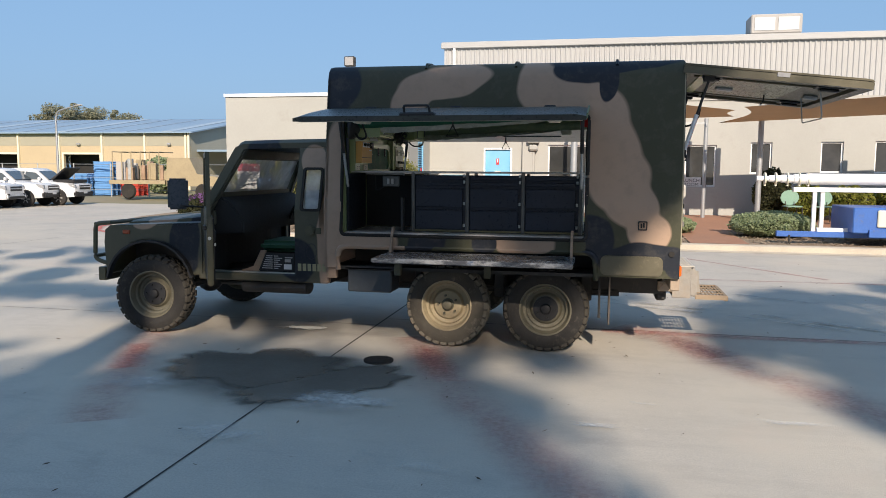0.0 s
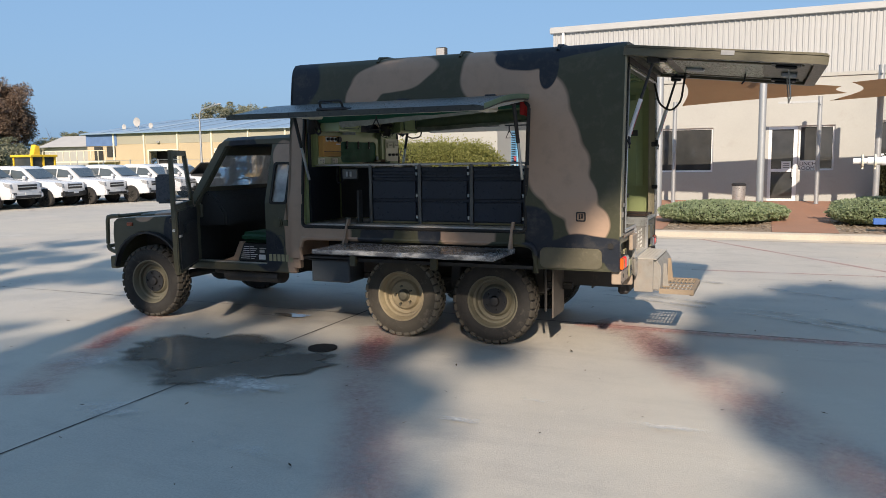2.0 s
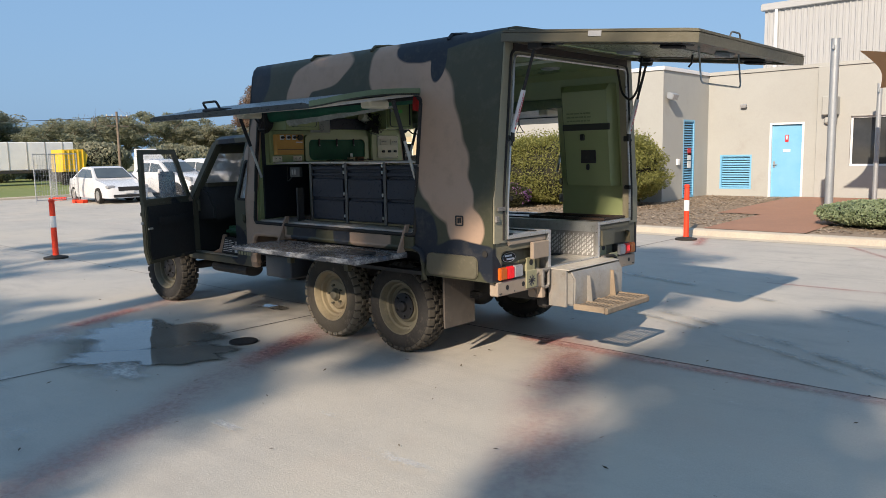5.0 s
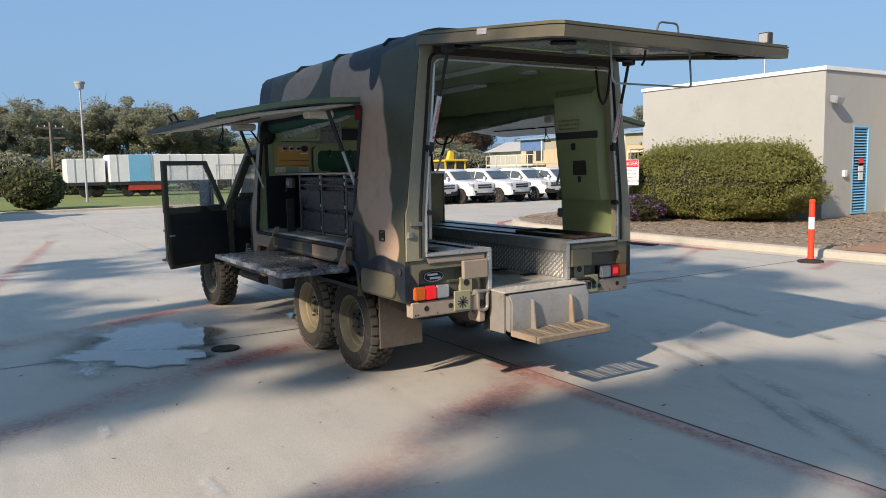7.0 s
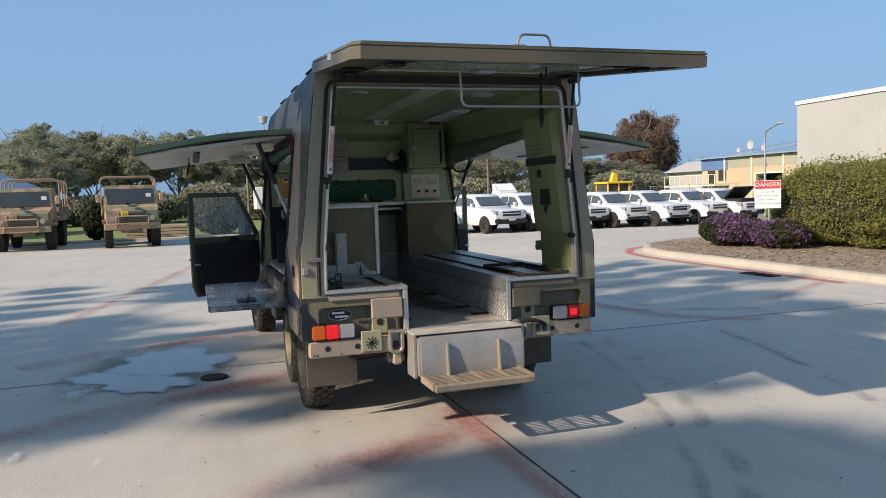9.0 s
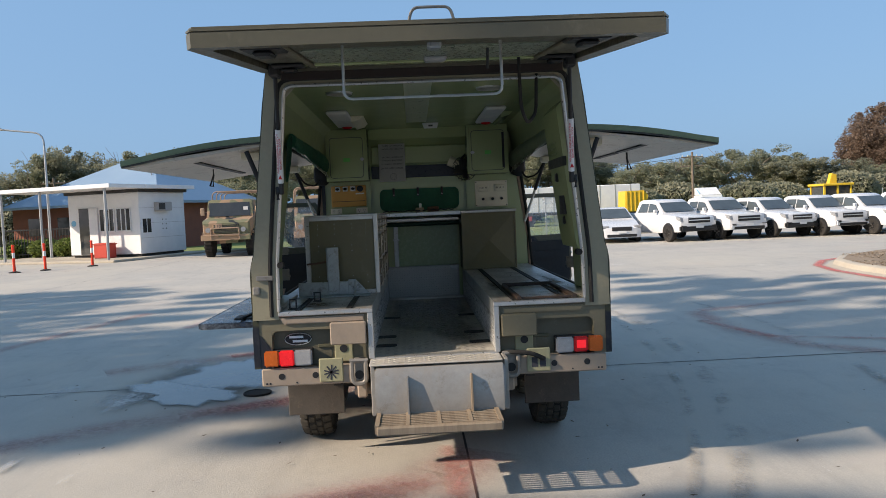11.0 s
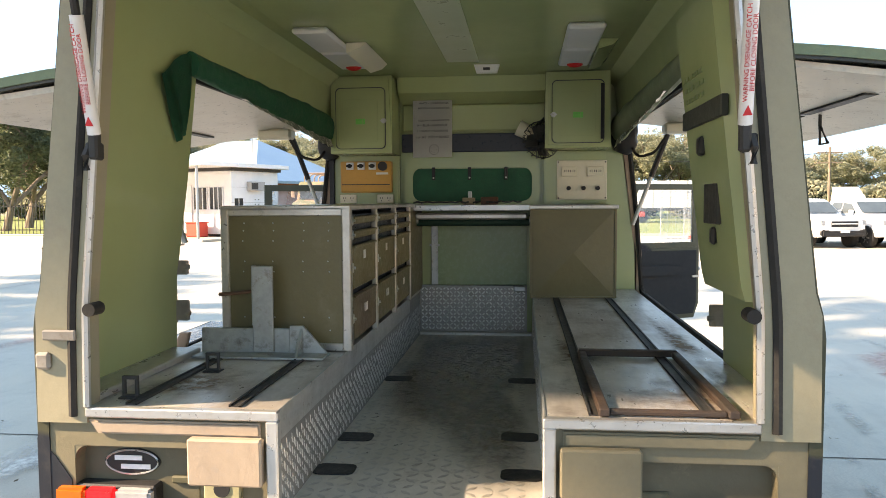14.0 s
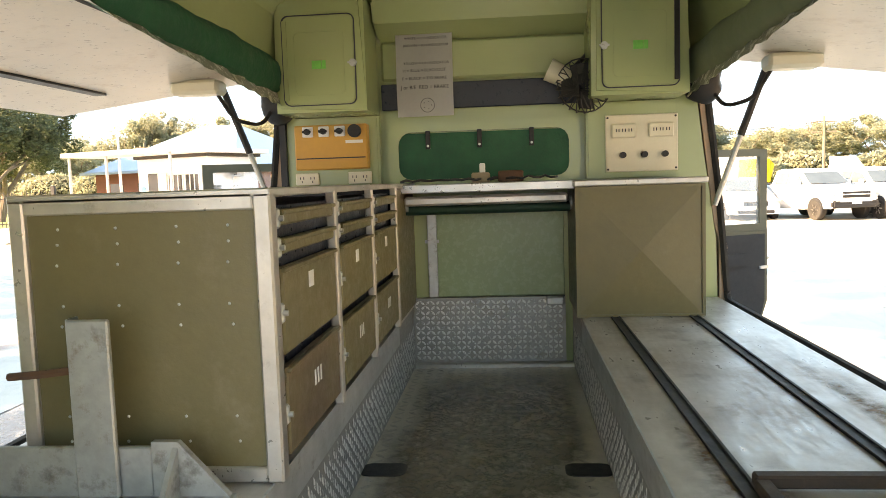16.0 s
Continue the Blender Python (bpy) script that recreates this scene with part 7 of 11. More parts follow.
for x in (0.0, 3.02, 3.94):
    bm = B()
    cyl(bm, (x, -0.8, 0.39), (x, 0.8, 0.39), 0.05)
    bmesh.ops.create_uvsphere(bm, u_segments=12, v_segments=8, radius=0.15, matrix=Matrix.Translation((x, 0.15, 0.39)))
    part("axle", bm, M_DARK, truck)
for x in (2.7, 3.48, 4.3):
    for sgn in (-1, 1):
        bm = B()
        for k in range(4):
            box(bm, x - 0.3, sgn * 0.62, 0.5 + k * 0.014, x + 0.3, sgn * 0.68, 0.512 + k * 0.014)
        box(bm, x - 0.05, sgn * 0.44, 0.45, x + 0.05, sgn * 0.7, 0.72, 0.01)
        part("spring", bm, M_DARK, truck)
bm = B()
cyl(bm, (0.55, -0.6, 0.48), (1.0, -0.8, 0.5), 0.025, n=8)
part("steering_rod", bm, M_DARK, truck)
bm = B()
cyl(bm, (4.42, -0.9, 0.33), (4.42, -0.9, 0.75), 0.012, n=6)
part("flap_rod", bm, M_DARK, truck)
bm = B()
box(bm, 4.95, -0.35, 0.42, 5.05, 0.35, 0.62, 0.02)
part("rear_crossmember", bm, M_DARK, truck)
bm = B()
box(bm, 1.88, -1.06, 0.63, 1.97, -1.0, 0.73, 0.006)
part("jack_bracket", bm, M_TAN, truck)


# ---- inside the workshop body ----
def T(x=0, y=0, z=0):
    return pose(x, TY + y, z)


# upper cupboards on the bulkhead
for sgn, yc, zc in ((-1, -0.705, 1.965), (1, 0.645, 1.985)):
    c = thing("wall_cupboard", T(2.05, yc, zc), "closed light green wall cupboard with a round latch", "cupboard", "wall cupboards")
    bm = B()
    prism(bm, [(-0.2, 0.0), (0.2, 0.0), (0.2, 0.0), (0.195, 2.45 - zc), (-0.195, 2.45 - zc)], "x", 0.002, 0.33, 0.02, 2)
    part("body", bm, M_INGREEN, c)
    bm = B()
    prism(bm, rrect(-0.155, 0.03, 0.155, 0.405, 0.03), "x", 0.325, 0.338, 0.004)
    dr = part("door", bm, M_INGREEN, c)
    bm = B()
    frame_ring(bm, rrect(-0.159, 0.026, 0.159, 0.409, 0.03), rrect(-0.155, 0.03, 0.155, 0.405, 0.028), "x", 0.331, 0.339)
    part("door_gap", bm, M_INK, dr)
    bm = B()
    frame_ring(bm, rrect(-0.11, 0.07, 0.11, 0.34, 0.02), rrect(-0.105, 0.075, 0.105, 0.335, 0.02), "x", 0.337, 0.3405)
    part("moulding", bm, M_INGREEN, dr)
    bm = B()
    s_ = -sgn * 0.148
    cyl(bm, (0.338, s_, 0.2), (0.35, s_, 0.2), 0.016, n=14)
    box(bm, 0.35, s_ - 0.02, 0.196, 0.357, s_ + 0.02, 0.204)
    part("latch", bm, M_GALV, dr, "round steel latch")
    bm = B()
    box(bm, 0.339, -0.03, 0.18, 0.3415, 0.012, 0.215)
    box(bm, 0.339, 0.014, 0.18, 0.3415, 0.03, 0.215)
    part("tape", bm, mat("green_tape", (0.15, 0.6, 0.12), rough=0.5), dr, "strip of bright green tape")
    bm = B()
    box(bm, 0.338, sgn * 0.136, 0.05, 0.344, sgn * 0.154, 0.385)
    part("hinge", bm, M_PLASTIC if sgn > 0 else M_INGREEN, dr)
    bm = B()
    prism(bm, [(-0.2, 1.642 - zc), (0.2, 1.642 - zc), (0.2, -0.003), (-0.2, -0.003)], "x", 0.002, 0.06, 0.01)
    part("panel_below", bm, M_INGREEN, c)

# orange switch box with knobs
ob_ = thing("switch_box", T(2.112, -0.72, 1.72), "orange switch box with black rotary knobs", "switch box")
bm = B()
box(bm, 0, -0.17, 0.0, 0.06, 0.17, 0.205, 0.006)
part("case", bm, M_ORANGEBOX, ob_)
bm = B()
box(bm, 0.06, -0.16, 0.05, 0.064, 0.16, 0.055)
part("lid_edge", bm, M_INK, ob_)
for y in (-0.105, -0.03, 0.045):
    bm = B()
    box(bm, 0.06, y - 0.025, 0.15, 0.067, y + 0.025, 0.198, 0.003)
    sw = part("switch", bm, M_WHITE, ob_)
    bm = B()
    cyl(bm, (0.067, y, 0.174), (0.088, y, 0.174), 0.014, n=12)
    box(bm, 0.08, y - 0.02, 0.168, 0.094, y + 0.02, 0.18, 0.003)
    part("knob", bm, M_PLASTIC, sw)
bm = B()
cyl(bm, (0.06, 0.115, 0.172), (0.085, 0.115, 0.172), 0.03, n=18)
part("round_socket", bm, M_PLASTIC, ob_)
bm = B()
box(bm, 0.06, 0.07, 0.118, 0.063, 0.15, 0.132)
part("label_strip", bm, M_PAPER, ob_)
for y in (-0.13, 0.12):
    so = thing("power_socket", T(2.112, -0.72 + y, 1.652), "ivory double power socket", "power socket", "power sockets")
    bm = B()
    box(bm, 0, -0.055, 0.0, 0.014, 0.055, 0.055, 0.003)
    part("plate", bm, M_IVORY, so)
    for dy in (-0.025, 0.025):
        bm = B()
        for q, r_ in ((-0.008, 0.005), (0.008, -0.005)):
            box(bm, 0.014, dy + q - 0.0018, 0.026, 0.0155, dy + q + 0.0018, 0.038)
        box(bm, 0.014, dy - 0.0018, 0.01, 0.0155, dy + 0.0018, 0.02)
        part("slot", bm, M_INK, so)
wp = thing("socket_board", T(2.112, 0.68, 1.665), "cream panel with two power sockets and three knobs", "socket board")
bm = B()
box(bm, 0, -0.15, 0, 0.012, 0.17, 0.255, 0.003)
part("plate", bm, M_IVORY, wp)
for y in (-0.07, 0.095):
    bm = B()
    box(bm, 0.012, y - 0.055, 0.15, 0.03, y + 0.055, 0.215, 0.006)
    so = part("socket", bm, M_IVORY, wp)
    for dy in (-0.028, 0.0, 0.028):
        bm = B()
        box(bm, 0.03, y + dy - 0.008, 0.178, 0.0315, y + dy - 0.004, 0.192)
        box(bm, 0.03, y + dy + 0.004, 0.178, 0.0315, y + dy + 0.008, 0.192)
        part("slot", bm, M_INK, so)
for y in (-0.075, 0.02, 0.11):
    bm = B()
    cyl(bm, (0.012, y, 0.075), (0.04, y, 0.075), 0.014, n=12)
    part("knob", bm, M_PLASTIC, wp)
for y in (-0.14, 0.16):
    for z in (0.012, 0.243):
        bm = B()
        cyl(bm, (0.012, y, z), (0.015, y, z), 0.005, n=8)
        part("screw", bm, M_DARK, wp)

# bulkhead mouldings, dark band, hatch with rolled canvas
bm = B()
box(bm, 2.05, -0.49, 2.12, 2.075, 0.49, 2.3, 0.012)
part("recess_panel", bm, M_INGREEN, truck)
bm = B()
prism(bm, [(2.05, 2.3), (2.2, 2.36), (2.24, 2.46), (2.05, 2.46)], "y", -0.5, 0.5, 0.01)
part("header", bm, M_INGREEN, truck)
bm = B()
box(bm, 2.076, -0.49, 1.985, 2.09, 0.49, 2.105, 0.004)
part("dark_band", bm, M_NAVY, truck, "dark padded band across the bulkhead")
bm = B()
frame_ring(bm, rrect(-0.47, 1.63, 0.42, 1.925, 0.05), rrect(-0.42, 1.66, 0.37, 1.88, 0.06), "x", 2.05, 2.085)
part("hatch_frame", bm, M_INGREEN, truck)
cv = thing("rolled_canvas_blind", T(2.06, -0.02, 1.65), "green canvas blind strapped over the hatch", "canvas blind")
bm = B()
vs = []
for i in range(17):
    y = -0.41 + 0.82 * i / 16
    vs.append([bm.verts.new((0.012 + 0.008 * noise.noise((y * 5, z * 9, 2.0)) + 0.004 * math.sin(y * 30), y, z)) for z in (0.01, 0.06, 0.11, 0.16, 0.225)])
for a, b in zip(vs, vs[1:]):
    for j in range(4):
        bm.faces.new((a[j], b[j], b[j + 1], a[j + 1]))
part("cloth", bm, M_CANVAS, cv)
for y in (-0.26, -0.02, 0.22):
    bm = B()
    box(bm, 0.02, y - 0.011, 0.15, 0.03, y + 0.011, 0.235, 0.003)
    st = part("strap", bm, M_PLASTIC, cv)
    bm = B()
    cyl(bm, (0.03, y, 0.165), (0.034, y, 0.165), 0.006, n=8)
    part("stud", bm, M_GALV, st)
# paper note with the bars and the few readable words
nt_ = thing("wiring_note", T(2.1, -0.282, 1.95), "creased white card with handwritten wiring notes", "note")
bm = B()
vs = [[bm.verts.new((0.012 + 0.006 * math.sin(z * 14 + y * 3), y, z)) for z in [0.44 * k / 10 for k in range(11)]] for y in (-0.13, -0.043, 0.043, 0.13)]
for a, b in zip(vs, vs[1:]):
    for j in range(10):
        bm.faces.new((a[j], b[j], b[j + 1], a[j + 1]))
bmesh.ops.solidify(bm, geom=bm.faces[:], thickness=0.002)
part("card", bm, M_PAPER, nt_)
FACE_X = pose(0, 0, 0, 90, 0, 90)
for text, size, z, y in (("NATO PLUG", 0.036, 0.395, 0.0), ("WHITE = L/H INDICATOR", 0.017, 0.352, 0.01), ("BROWN = R/H INDICATOR", 0.017, 0.32, 0.01), ("YELLOW = L/H INDICATOR", 0.017, 0.24, 0.01), ("H = BLUE = BLACKOUT", 0.019, 0.208, 0.0),
                         ("F = BLACK = T/O BRAKE", 0.019, 0.172, 0.0), ("J or B/E  RED = BRAKE", 0.023, 0.132, 0.0)):
    lettering(text, size, Matrix.Translation((0.021, y, z)) @ FACE_X, M_INK, nt_, depth=0.0004)
bm = B()
tube(bm, [(0.021, 0.01 + 0.032 * math.cos(a), 0.05 + 0.032 * math.sin(a)) for a in [2 * math.pi * k / 20 for k in range(20)]], 0.0012, 4, True)
for k in range(5):
    a = 2 * math.pi * k / 5
    cyl(bm, (0.0195, 0.01 + 0.018 * math.cos(a), 0.05 + 0.018 * math.sin(a)), (0.022, 0.01 + 0.018 * math.cos(a), 0.05 + 0.018 * math.sin(a)), 0.0025, n=6)
part("plug_drawing", bm, M_INK, nt_)
# small fan
fn = thing("fan", T(2.17, 0.375, 2.085) @ Matrix.Scale(1.6, 4), "small beige fan with a dark wire cage", "fan")
FT = pose(0.0, 0, 0, 0, 20, -25)
bm = B()
cyl(bm, (-0.02, -0.06, 0.03), (-0.02, 0.0, 0.0), 0.032, 0.028, n=14)
part("motor", bm, M_IVORY, fn)
bm = B()
for k in range(20):
    a = 2 * math.pi * k / 20
    tube(bm, [FT @ Vector((0.02 + dx, 0.075 * r * math.cos(a) + 0.04, 0.075 * r * math.sin(a) - 0.02)) for dx, r in ((0.03, 0.15), (0.03, 0.6), (0.02, 0.95), (0.0, 1.0), (-0.02, 0.6))], 0.0016, 4)
for r in (0.45, 1.0):
    tube(bm, [FT @ Vector((0.035 - 0.02 * r, 0.075 * r * math.cos(a) + 0.04, 0.075 * r * math.sin(a) - 0.02)) for a in [2 * math.pi * k / 20 for k in range(20)]], 0.002, 4, True)
part("cage", bm, M_DARK, fn)
bm = B()
for k in range(4):
    box(bm, -0.004, -0.025, 0.01, 0.004, 0.025, 0.062, m=FT @ Matrix.Translation((0.02, 0.04, -0.02)) @ Matrix.Rotation(k * math.pi / 2, 4, "X") @ Matrix.Rotation(0.5, 4, "Z"))
part("blade", bm, M_DARK, fn)
bm = B()
tube(bm, [(-0.12, 0.07, 0.06), (-0.05, 0.05, 0.07), (-0.01, 0.0, 0.02)], 0.007, 6)
box(bm, -0.125, 0.04, -0.05, -0.105, 0.1, 0.1, 0.005)
part("fan_bracket", bm, M_PLASTIC, fn)

# counter across the bulkhead with a rolled cover below
ct = thing("bulkhead_counter", T(2.05, 0, 1.6), "narrow aluminium-edged counter along the bulkhead", "counter")
bm = B()
box(bm, 0.004, -0.4, 0.005, 0.4, 0.36, 0.035, 0.004)
part("worktop", bm, M_ALUFLAT, ct)
bm = B()
box(bm, 0.4, -0.4, 0.0, 0.415, 0.36, 0.038, 0.004)
part("edge", bm, M_ALU, ct)
bm = B()
box(bm, 0.25, -0.36, -0.055, 0.35, 0.34, -0.015, 0.01)
part("runner", bm, M_ALUFLAT, ct)
bm = B()
cyl(bm, (0.26, -0.37, -0.075), (0.26, 0.35, -0.075), 0.022, n=12)
part("roller", bm, mat("dark_green_roll", (0.01, 0.045, 0.028), rough=0.6), ct, "dark green rolled cover")
for sgn in (-1, 1):
    bm = B()
    cyl(bm, (0.26, sgn * 0.36 - 0.01, -0.06), (0.26, sgn * 0.36 + 0.01, -0.06), 0.03, n=12)
    part("roller_end", bm, M_GALV, ct)
# clutter on the counter
cl = thing("cable_coil", T(2.3, -0.1, 1.638), "loose brown cable lying on the counter", "cable")
bm = B()
random.seed(4)
tube(bm, [(0.06 * math.sin(k * 0.8) + 0.02, -0.28 + k * 0.03, 0.012 + 0.008 * math.sin(k * 1.7) ** 2) for k in range(18)], 0.006, 6)
tube(bm, [(0.05 * math.cos(k * 0.9), 0.1 + k * 0.025, 0.012 + 0.012 * math.sin(k * 1.1) ** 2) for k in range(13)], 0.005, 6)
part("cable", bm, M_DARK, cl)
tl = thing("small_tool", T(2.3, -0.02, 1.637), "small pale clamp lying on the counter", "clamp")
bm = B()
box(bm, -0.02, -0.05, 0, 0.03, 0.03, 0.045, 0.006)
part("jaw", bm, M_WOODPALE, tl)
bm = B()
box(bm, -0.01, -0.015, 0.04, 0.012, 0.01, 0.085, 0.004)
part("screw", bm, M_PAPER, tl)
bk = thing("wood_block", T(2.28, 0.1, 1.637), "small red-brown wooden block", "wood block")
bm = B()
box(bm, -0.03, -0.055, 0, 0.03, 0.055, 0.05, 0.006)
part("block", bm, M_RUST, bk)
# lower bulkhead panel
bm = B()
box(bm, 2.05, -0.28, 1.1, 2.062, 0.34, 1.57, 0.004)
part("smooth_panel", bm, mat("glossy_green_panel", (0.26, 0.36, 0.2), (0.3, 0.4, 0.22), rough=0.25, s1=2, fine=0.08), truck, "glossy green panel below the counter")
bm = B()
box(bm, 2.06, -0.3, 1.1, 2.07, -0.255, 1.55, 0.003)
box(bm, 2.068, -0.31, 1.36, 2.08, -0.245, 1.375)
part("panel_catch", bm, M_GALV, truck)
bm = B()
box(bm, 2.09, 0.25, 1.06, 2.12, 0.335, 1.1, 0.008)
part("corner_plate", bm, M_GALV, truck)


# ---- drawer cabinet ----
M_DARKPOST = sheet_metal("dark_post_steel", (0.15, 0.148, 0.14), (0.09, 0.088, 0.082), 0.45, 0.5, s1=5)
cab = thing("drawer_cabinet", T(0, 0, 1.078), "olive drawer cabinet in an aluminium frame on the bench", "cabinet")
XC = (4.235, 3.715, 3.195, 2.675)
bm = B()
box(bm, 2.66, -0.86, 0.004, 4.235, -0.39, 0.02)
box(bm, 4.225, -0.838, 0.03, 4.24, -0.384, 0.53)
part("end_panel", bm, M_DRAWER, cab, "riveted olive end panel")
bm = B()
box(bm, 2.06, -0.377, 0.004, 2.66, -0.362, 0.54)
part("side_board", bm, M_DRAWER, cab)
bm = B()
box(bm, 2.66, -0.85, 0.01, 2.67, -0.39, 0.53)
part("far_panel", bm, M_DRAWER, cab)
bm = B()
for y0, y1 in ((-0.87, -0.838), (-0.384, -0.35)):
    box(bm, 4.215, y0, 0.0, 4.253, y1, 0.56, 0.004)
box(bm, 4.215, -0.838, 0.528, 4.253, -0.384, 0.56, 0.003)
box(bm, 4.22, -0.838, 0.0, 4.25, -0.384, 0.03, 0.003)
part("end_frame", bm, M_ALUFLAT, cab, "worn aluminium corner frame")
bm = B()
box(bm, 2.06, -0.87, 0.55, 4.253, -0.35, 0.568, 0.003)
part("top", bm, M_ALUFLAT, cab, "aluminium-edged top")
bm = B()
random.seed(9)
for y in (-0.78, -0.66, -0.54, -0.44):
    for z in (0.08, 0.13, 0.31, 0.35, 0.43, 0.47, 0.5):
        bmesh.ops.create_icosphere(bm, subdivisions=1, radius=0.0035, matrix=Matrix.Translation((4.24, y + random.uniform(-0.004, 0.004), z)))
tagged(part("rivets", bm, M_GALV, cab), kind="stuff")
ROWS = ((0.03, 0.225), (0.235, 0.425), (0.435, 0.482), (0.492, 0.54))
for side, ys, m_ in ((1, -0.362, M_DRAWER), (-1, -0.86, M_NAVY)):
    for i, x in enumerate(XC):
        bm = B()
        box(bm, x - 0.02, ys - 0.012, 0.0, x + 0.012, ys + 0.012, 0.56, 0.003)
        part("post", bm, M_ALUFLAT if side > 0 else M_DARKPOST, cab)
    for x1, x0 in zip(XC, XC[1:]):
        for k, (z0, z1) in enumerate(ROWS):
            bm = B()
            z1 = z1 - 0.016
            box(bm, x0 + 0.02, ys - 0.012 * side, z0 - 0.0, x1 - 0.05, ys + 0.008 * side, z1, 0.004)
            box(bm, x0 + 0.02, ys + 0.006 * side, z1 - 0.01, x1 - 0.05, ys + 0.016 * side, z1, 0.002)
            dr = part("drawer", bm, M_DRAWERSTAIN if side > 0 and k == 0 and x1 > 4 else m_, cab, "olive steel drawer front" if side > 0 else "dark steel drawer front")
            if side > 0:
                bm = B()
                box(bm, x1 - 0.045, ys - 0.002, (z0 + z1) / 2 - 0.02, x1 - 0.028, ys + 0.012, (z0 + z1) / 2 + 0.02, 0.004)
                cyl(bm, (x1 - 0.036, ys + 0.01, (z0 + z1) / 2), (x1 - 0.036, ys + 0.02, (z0 + z1) / 2), 0.006, n=8)
                part("latch", bm, M_GALV, dr, "small steel drawer latch")
                if k == 1:
                    bm = B()
                    box(bm, (x0 + x1) / 2 - 0.02, ys + 0.008, z0 + 0.11, (x0 + x1) / 2 + 0.02, ys + 0.0095, z0 + 0.145)
                    part("label_card", bm, M_PAPER, dr, "small white label")
                if k == 0:
                    for q in range(3):
                        bm = B()
                        box(bm, (x0 + x1) / 2 - 0.05 + q * 0.025, ys + 0.0085, z0 + 0.09, (x0 + x1) / 2 - 0.04 + q * 0.025, ys + 0.0098, z0 + 0.125)
                        part("chalk_mark", bm, M_PAPER, dr)
            else:
                bm = B()
                box(bm, x1 - 0.045, ys - 0.012, z0 + 0.02, x1 - 0.025, ys + 0.002, z0 + 0.05, 0.003)
                part("latch", bm, M_GALV, dr)
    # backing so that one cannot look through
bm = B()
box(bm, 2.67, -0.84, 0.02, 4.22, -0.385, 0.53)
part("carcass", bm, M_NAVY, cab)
# open bay beside it, seen from outside
bm = B()
box(bm, 2.38, -0.9, 1.5, 2.54, -0.86, 1.6, 0.008)
sw = part("switch_plate", bm, M_DARKPOST, truck, "grey switch plate in the open bay")
for x in (2.44, 2.48):
    bm = B()
    box(bm, x - 0.012, -0.912, 1.525, x + 0.012, -0.9, 1.575, 0.003)
    part("switch", bm, M_GREYW, sw)
# dark sheet stands in for the shade here; the board behind is olive
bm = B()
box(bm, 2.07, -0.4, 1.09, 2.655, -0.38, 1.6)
part("bay_shade_back", bm, M_INTERIORDARK, truck, "dark sheet standing in for the shade in the open bay")
bm = B()
tube(bm, arc_pts([(2.3, -0.86, 1.6), (2.31, -0.88, 1.45), (2.4, -0.88, 1.5), (2.42, -0.89, 1.53)], 0.04), 0.006, 6)
part("bay_cable", bm, M_RUBBER, truck)
bm = B()
box(bm, 2.58, -0.98, 1.08, 2.6, -0.9, 1.4, 0.004)
part("bay_strip", bm, M_DARK, truck)

# right cabinet with creased panel
rc = thing("side_cabinet", T(2.05, 0, 1.078), "olive steel cabinet with an embossed cross panel", "cabinet")
bm = B()
box(bm, 0.01, 0.36, 0.0, 0.48, 0.86, 0.53)
part("body", bm, M_DRAWER, rc)
bm = B()
q = [(0.49, y, z) for y, z in ((0.37, 0.01), (0.85, 0.01), (0.85, 0.52), (0.37, 0.52))]
for k in range(4):
    bm.faces.new([bm.verts.new(p) for p in (q[k], q[(k + 1) % 4], (0.52, 0.61, 0.27))])
part("front_panel", bm, M_DRAWER, rc, "cross-creased front panel")
bm = B()
frame_ring(bm, [(0.355, 0.0), (0.865, 0.0), (0.865, 0.53), (0.355, 0.53)], [(0.368, 0.01), (0.852, 0.01), (0.852, 0.52), (0.368, 0.52)], "x", 0.48, 0.496)
part("front_frame", bm, M_DRAWER, rc)
bm = B()
box(bm, 0.0, 0.35, 0.532, 0.505, 0.875, 0.556, 0.004)
part("top", bm, M_ALUFLAT, rc, "aluminium top")

# galvanised bracket on the left bench
br = thing("mounting_bracket", T(4.3, -0.62, 1.079), "galvanised steel mounting bracket bolted to the bench", "bracket")
bm = B()
box(bm, 0.0365, -0.09, 0.01, 0.05, -0.01, 0.34, 0.003)
box(bm, 0.0, -0.098, 0.11, 0.036, -0.091, 0.34, 0.002)
part("upright", bm, M_GALVOLD, br)
bm = B()
box(bm, 0.02, -0.3, 0.0, 0.035, 0.05, 0.1, 0.003)
prism(bm, [(0.05, 0.0), (0.2, 0.0), (0.1, 0.11), (0.05, 0.11)], "x", 0.02, 0.035)
box(bm, 0.02, -0.3, 0.0, 0.13, 0.2, 0.008)
prism(bm, [(0.035, 0.008), (0.12, 0.008), (0.035, 0.1)], "y", 0.09, 0.1)
part("foot", bm, M_GALVOLD, br)
bm = B()
cyl(bm, (0.03, -0.05, 0.28), (0.045, -0.05, 0.28), 0.011, n=8)
tube(bm, [(0.01, -0.1, 0.24), (0.0, -0.17, 0.23), (0.0, -0.24, 0.225)], 0.008, 6)
part("bolt", bm, M_RUST, br)
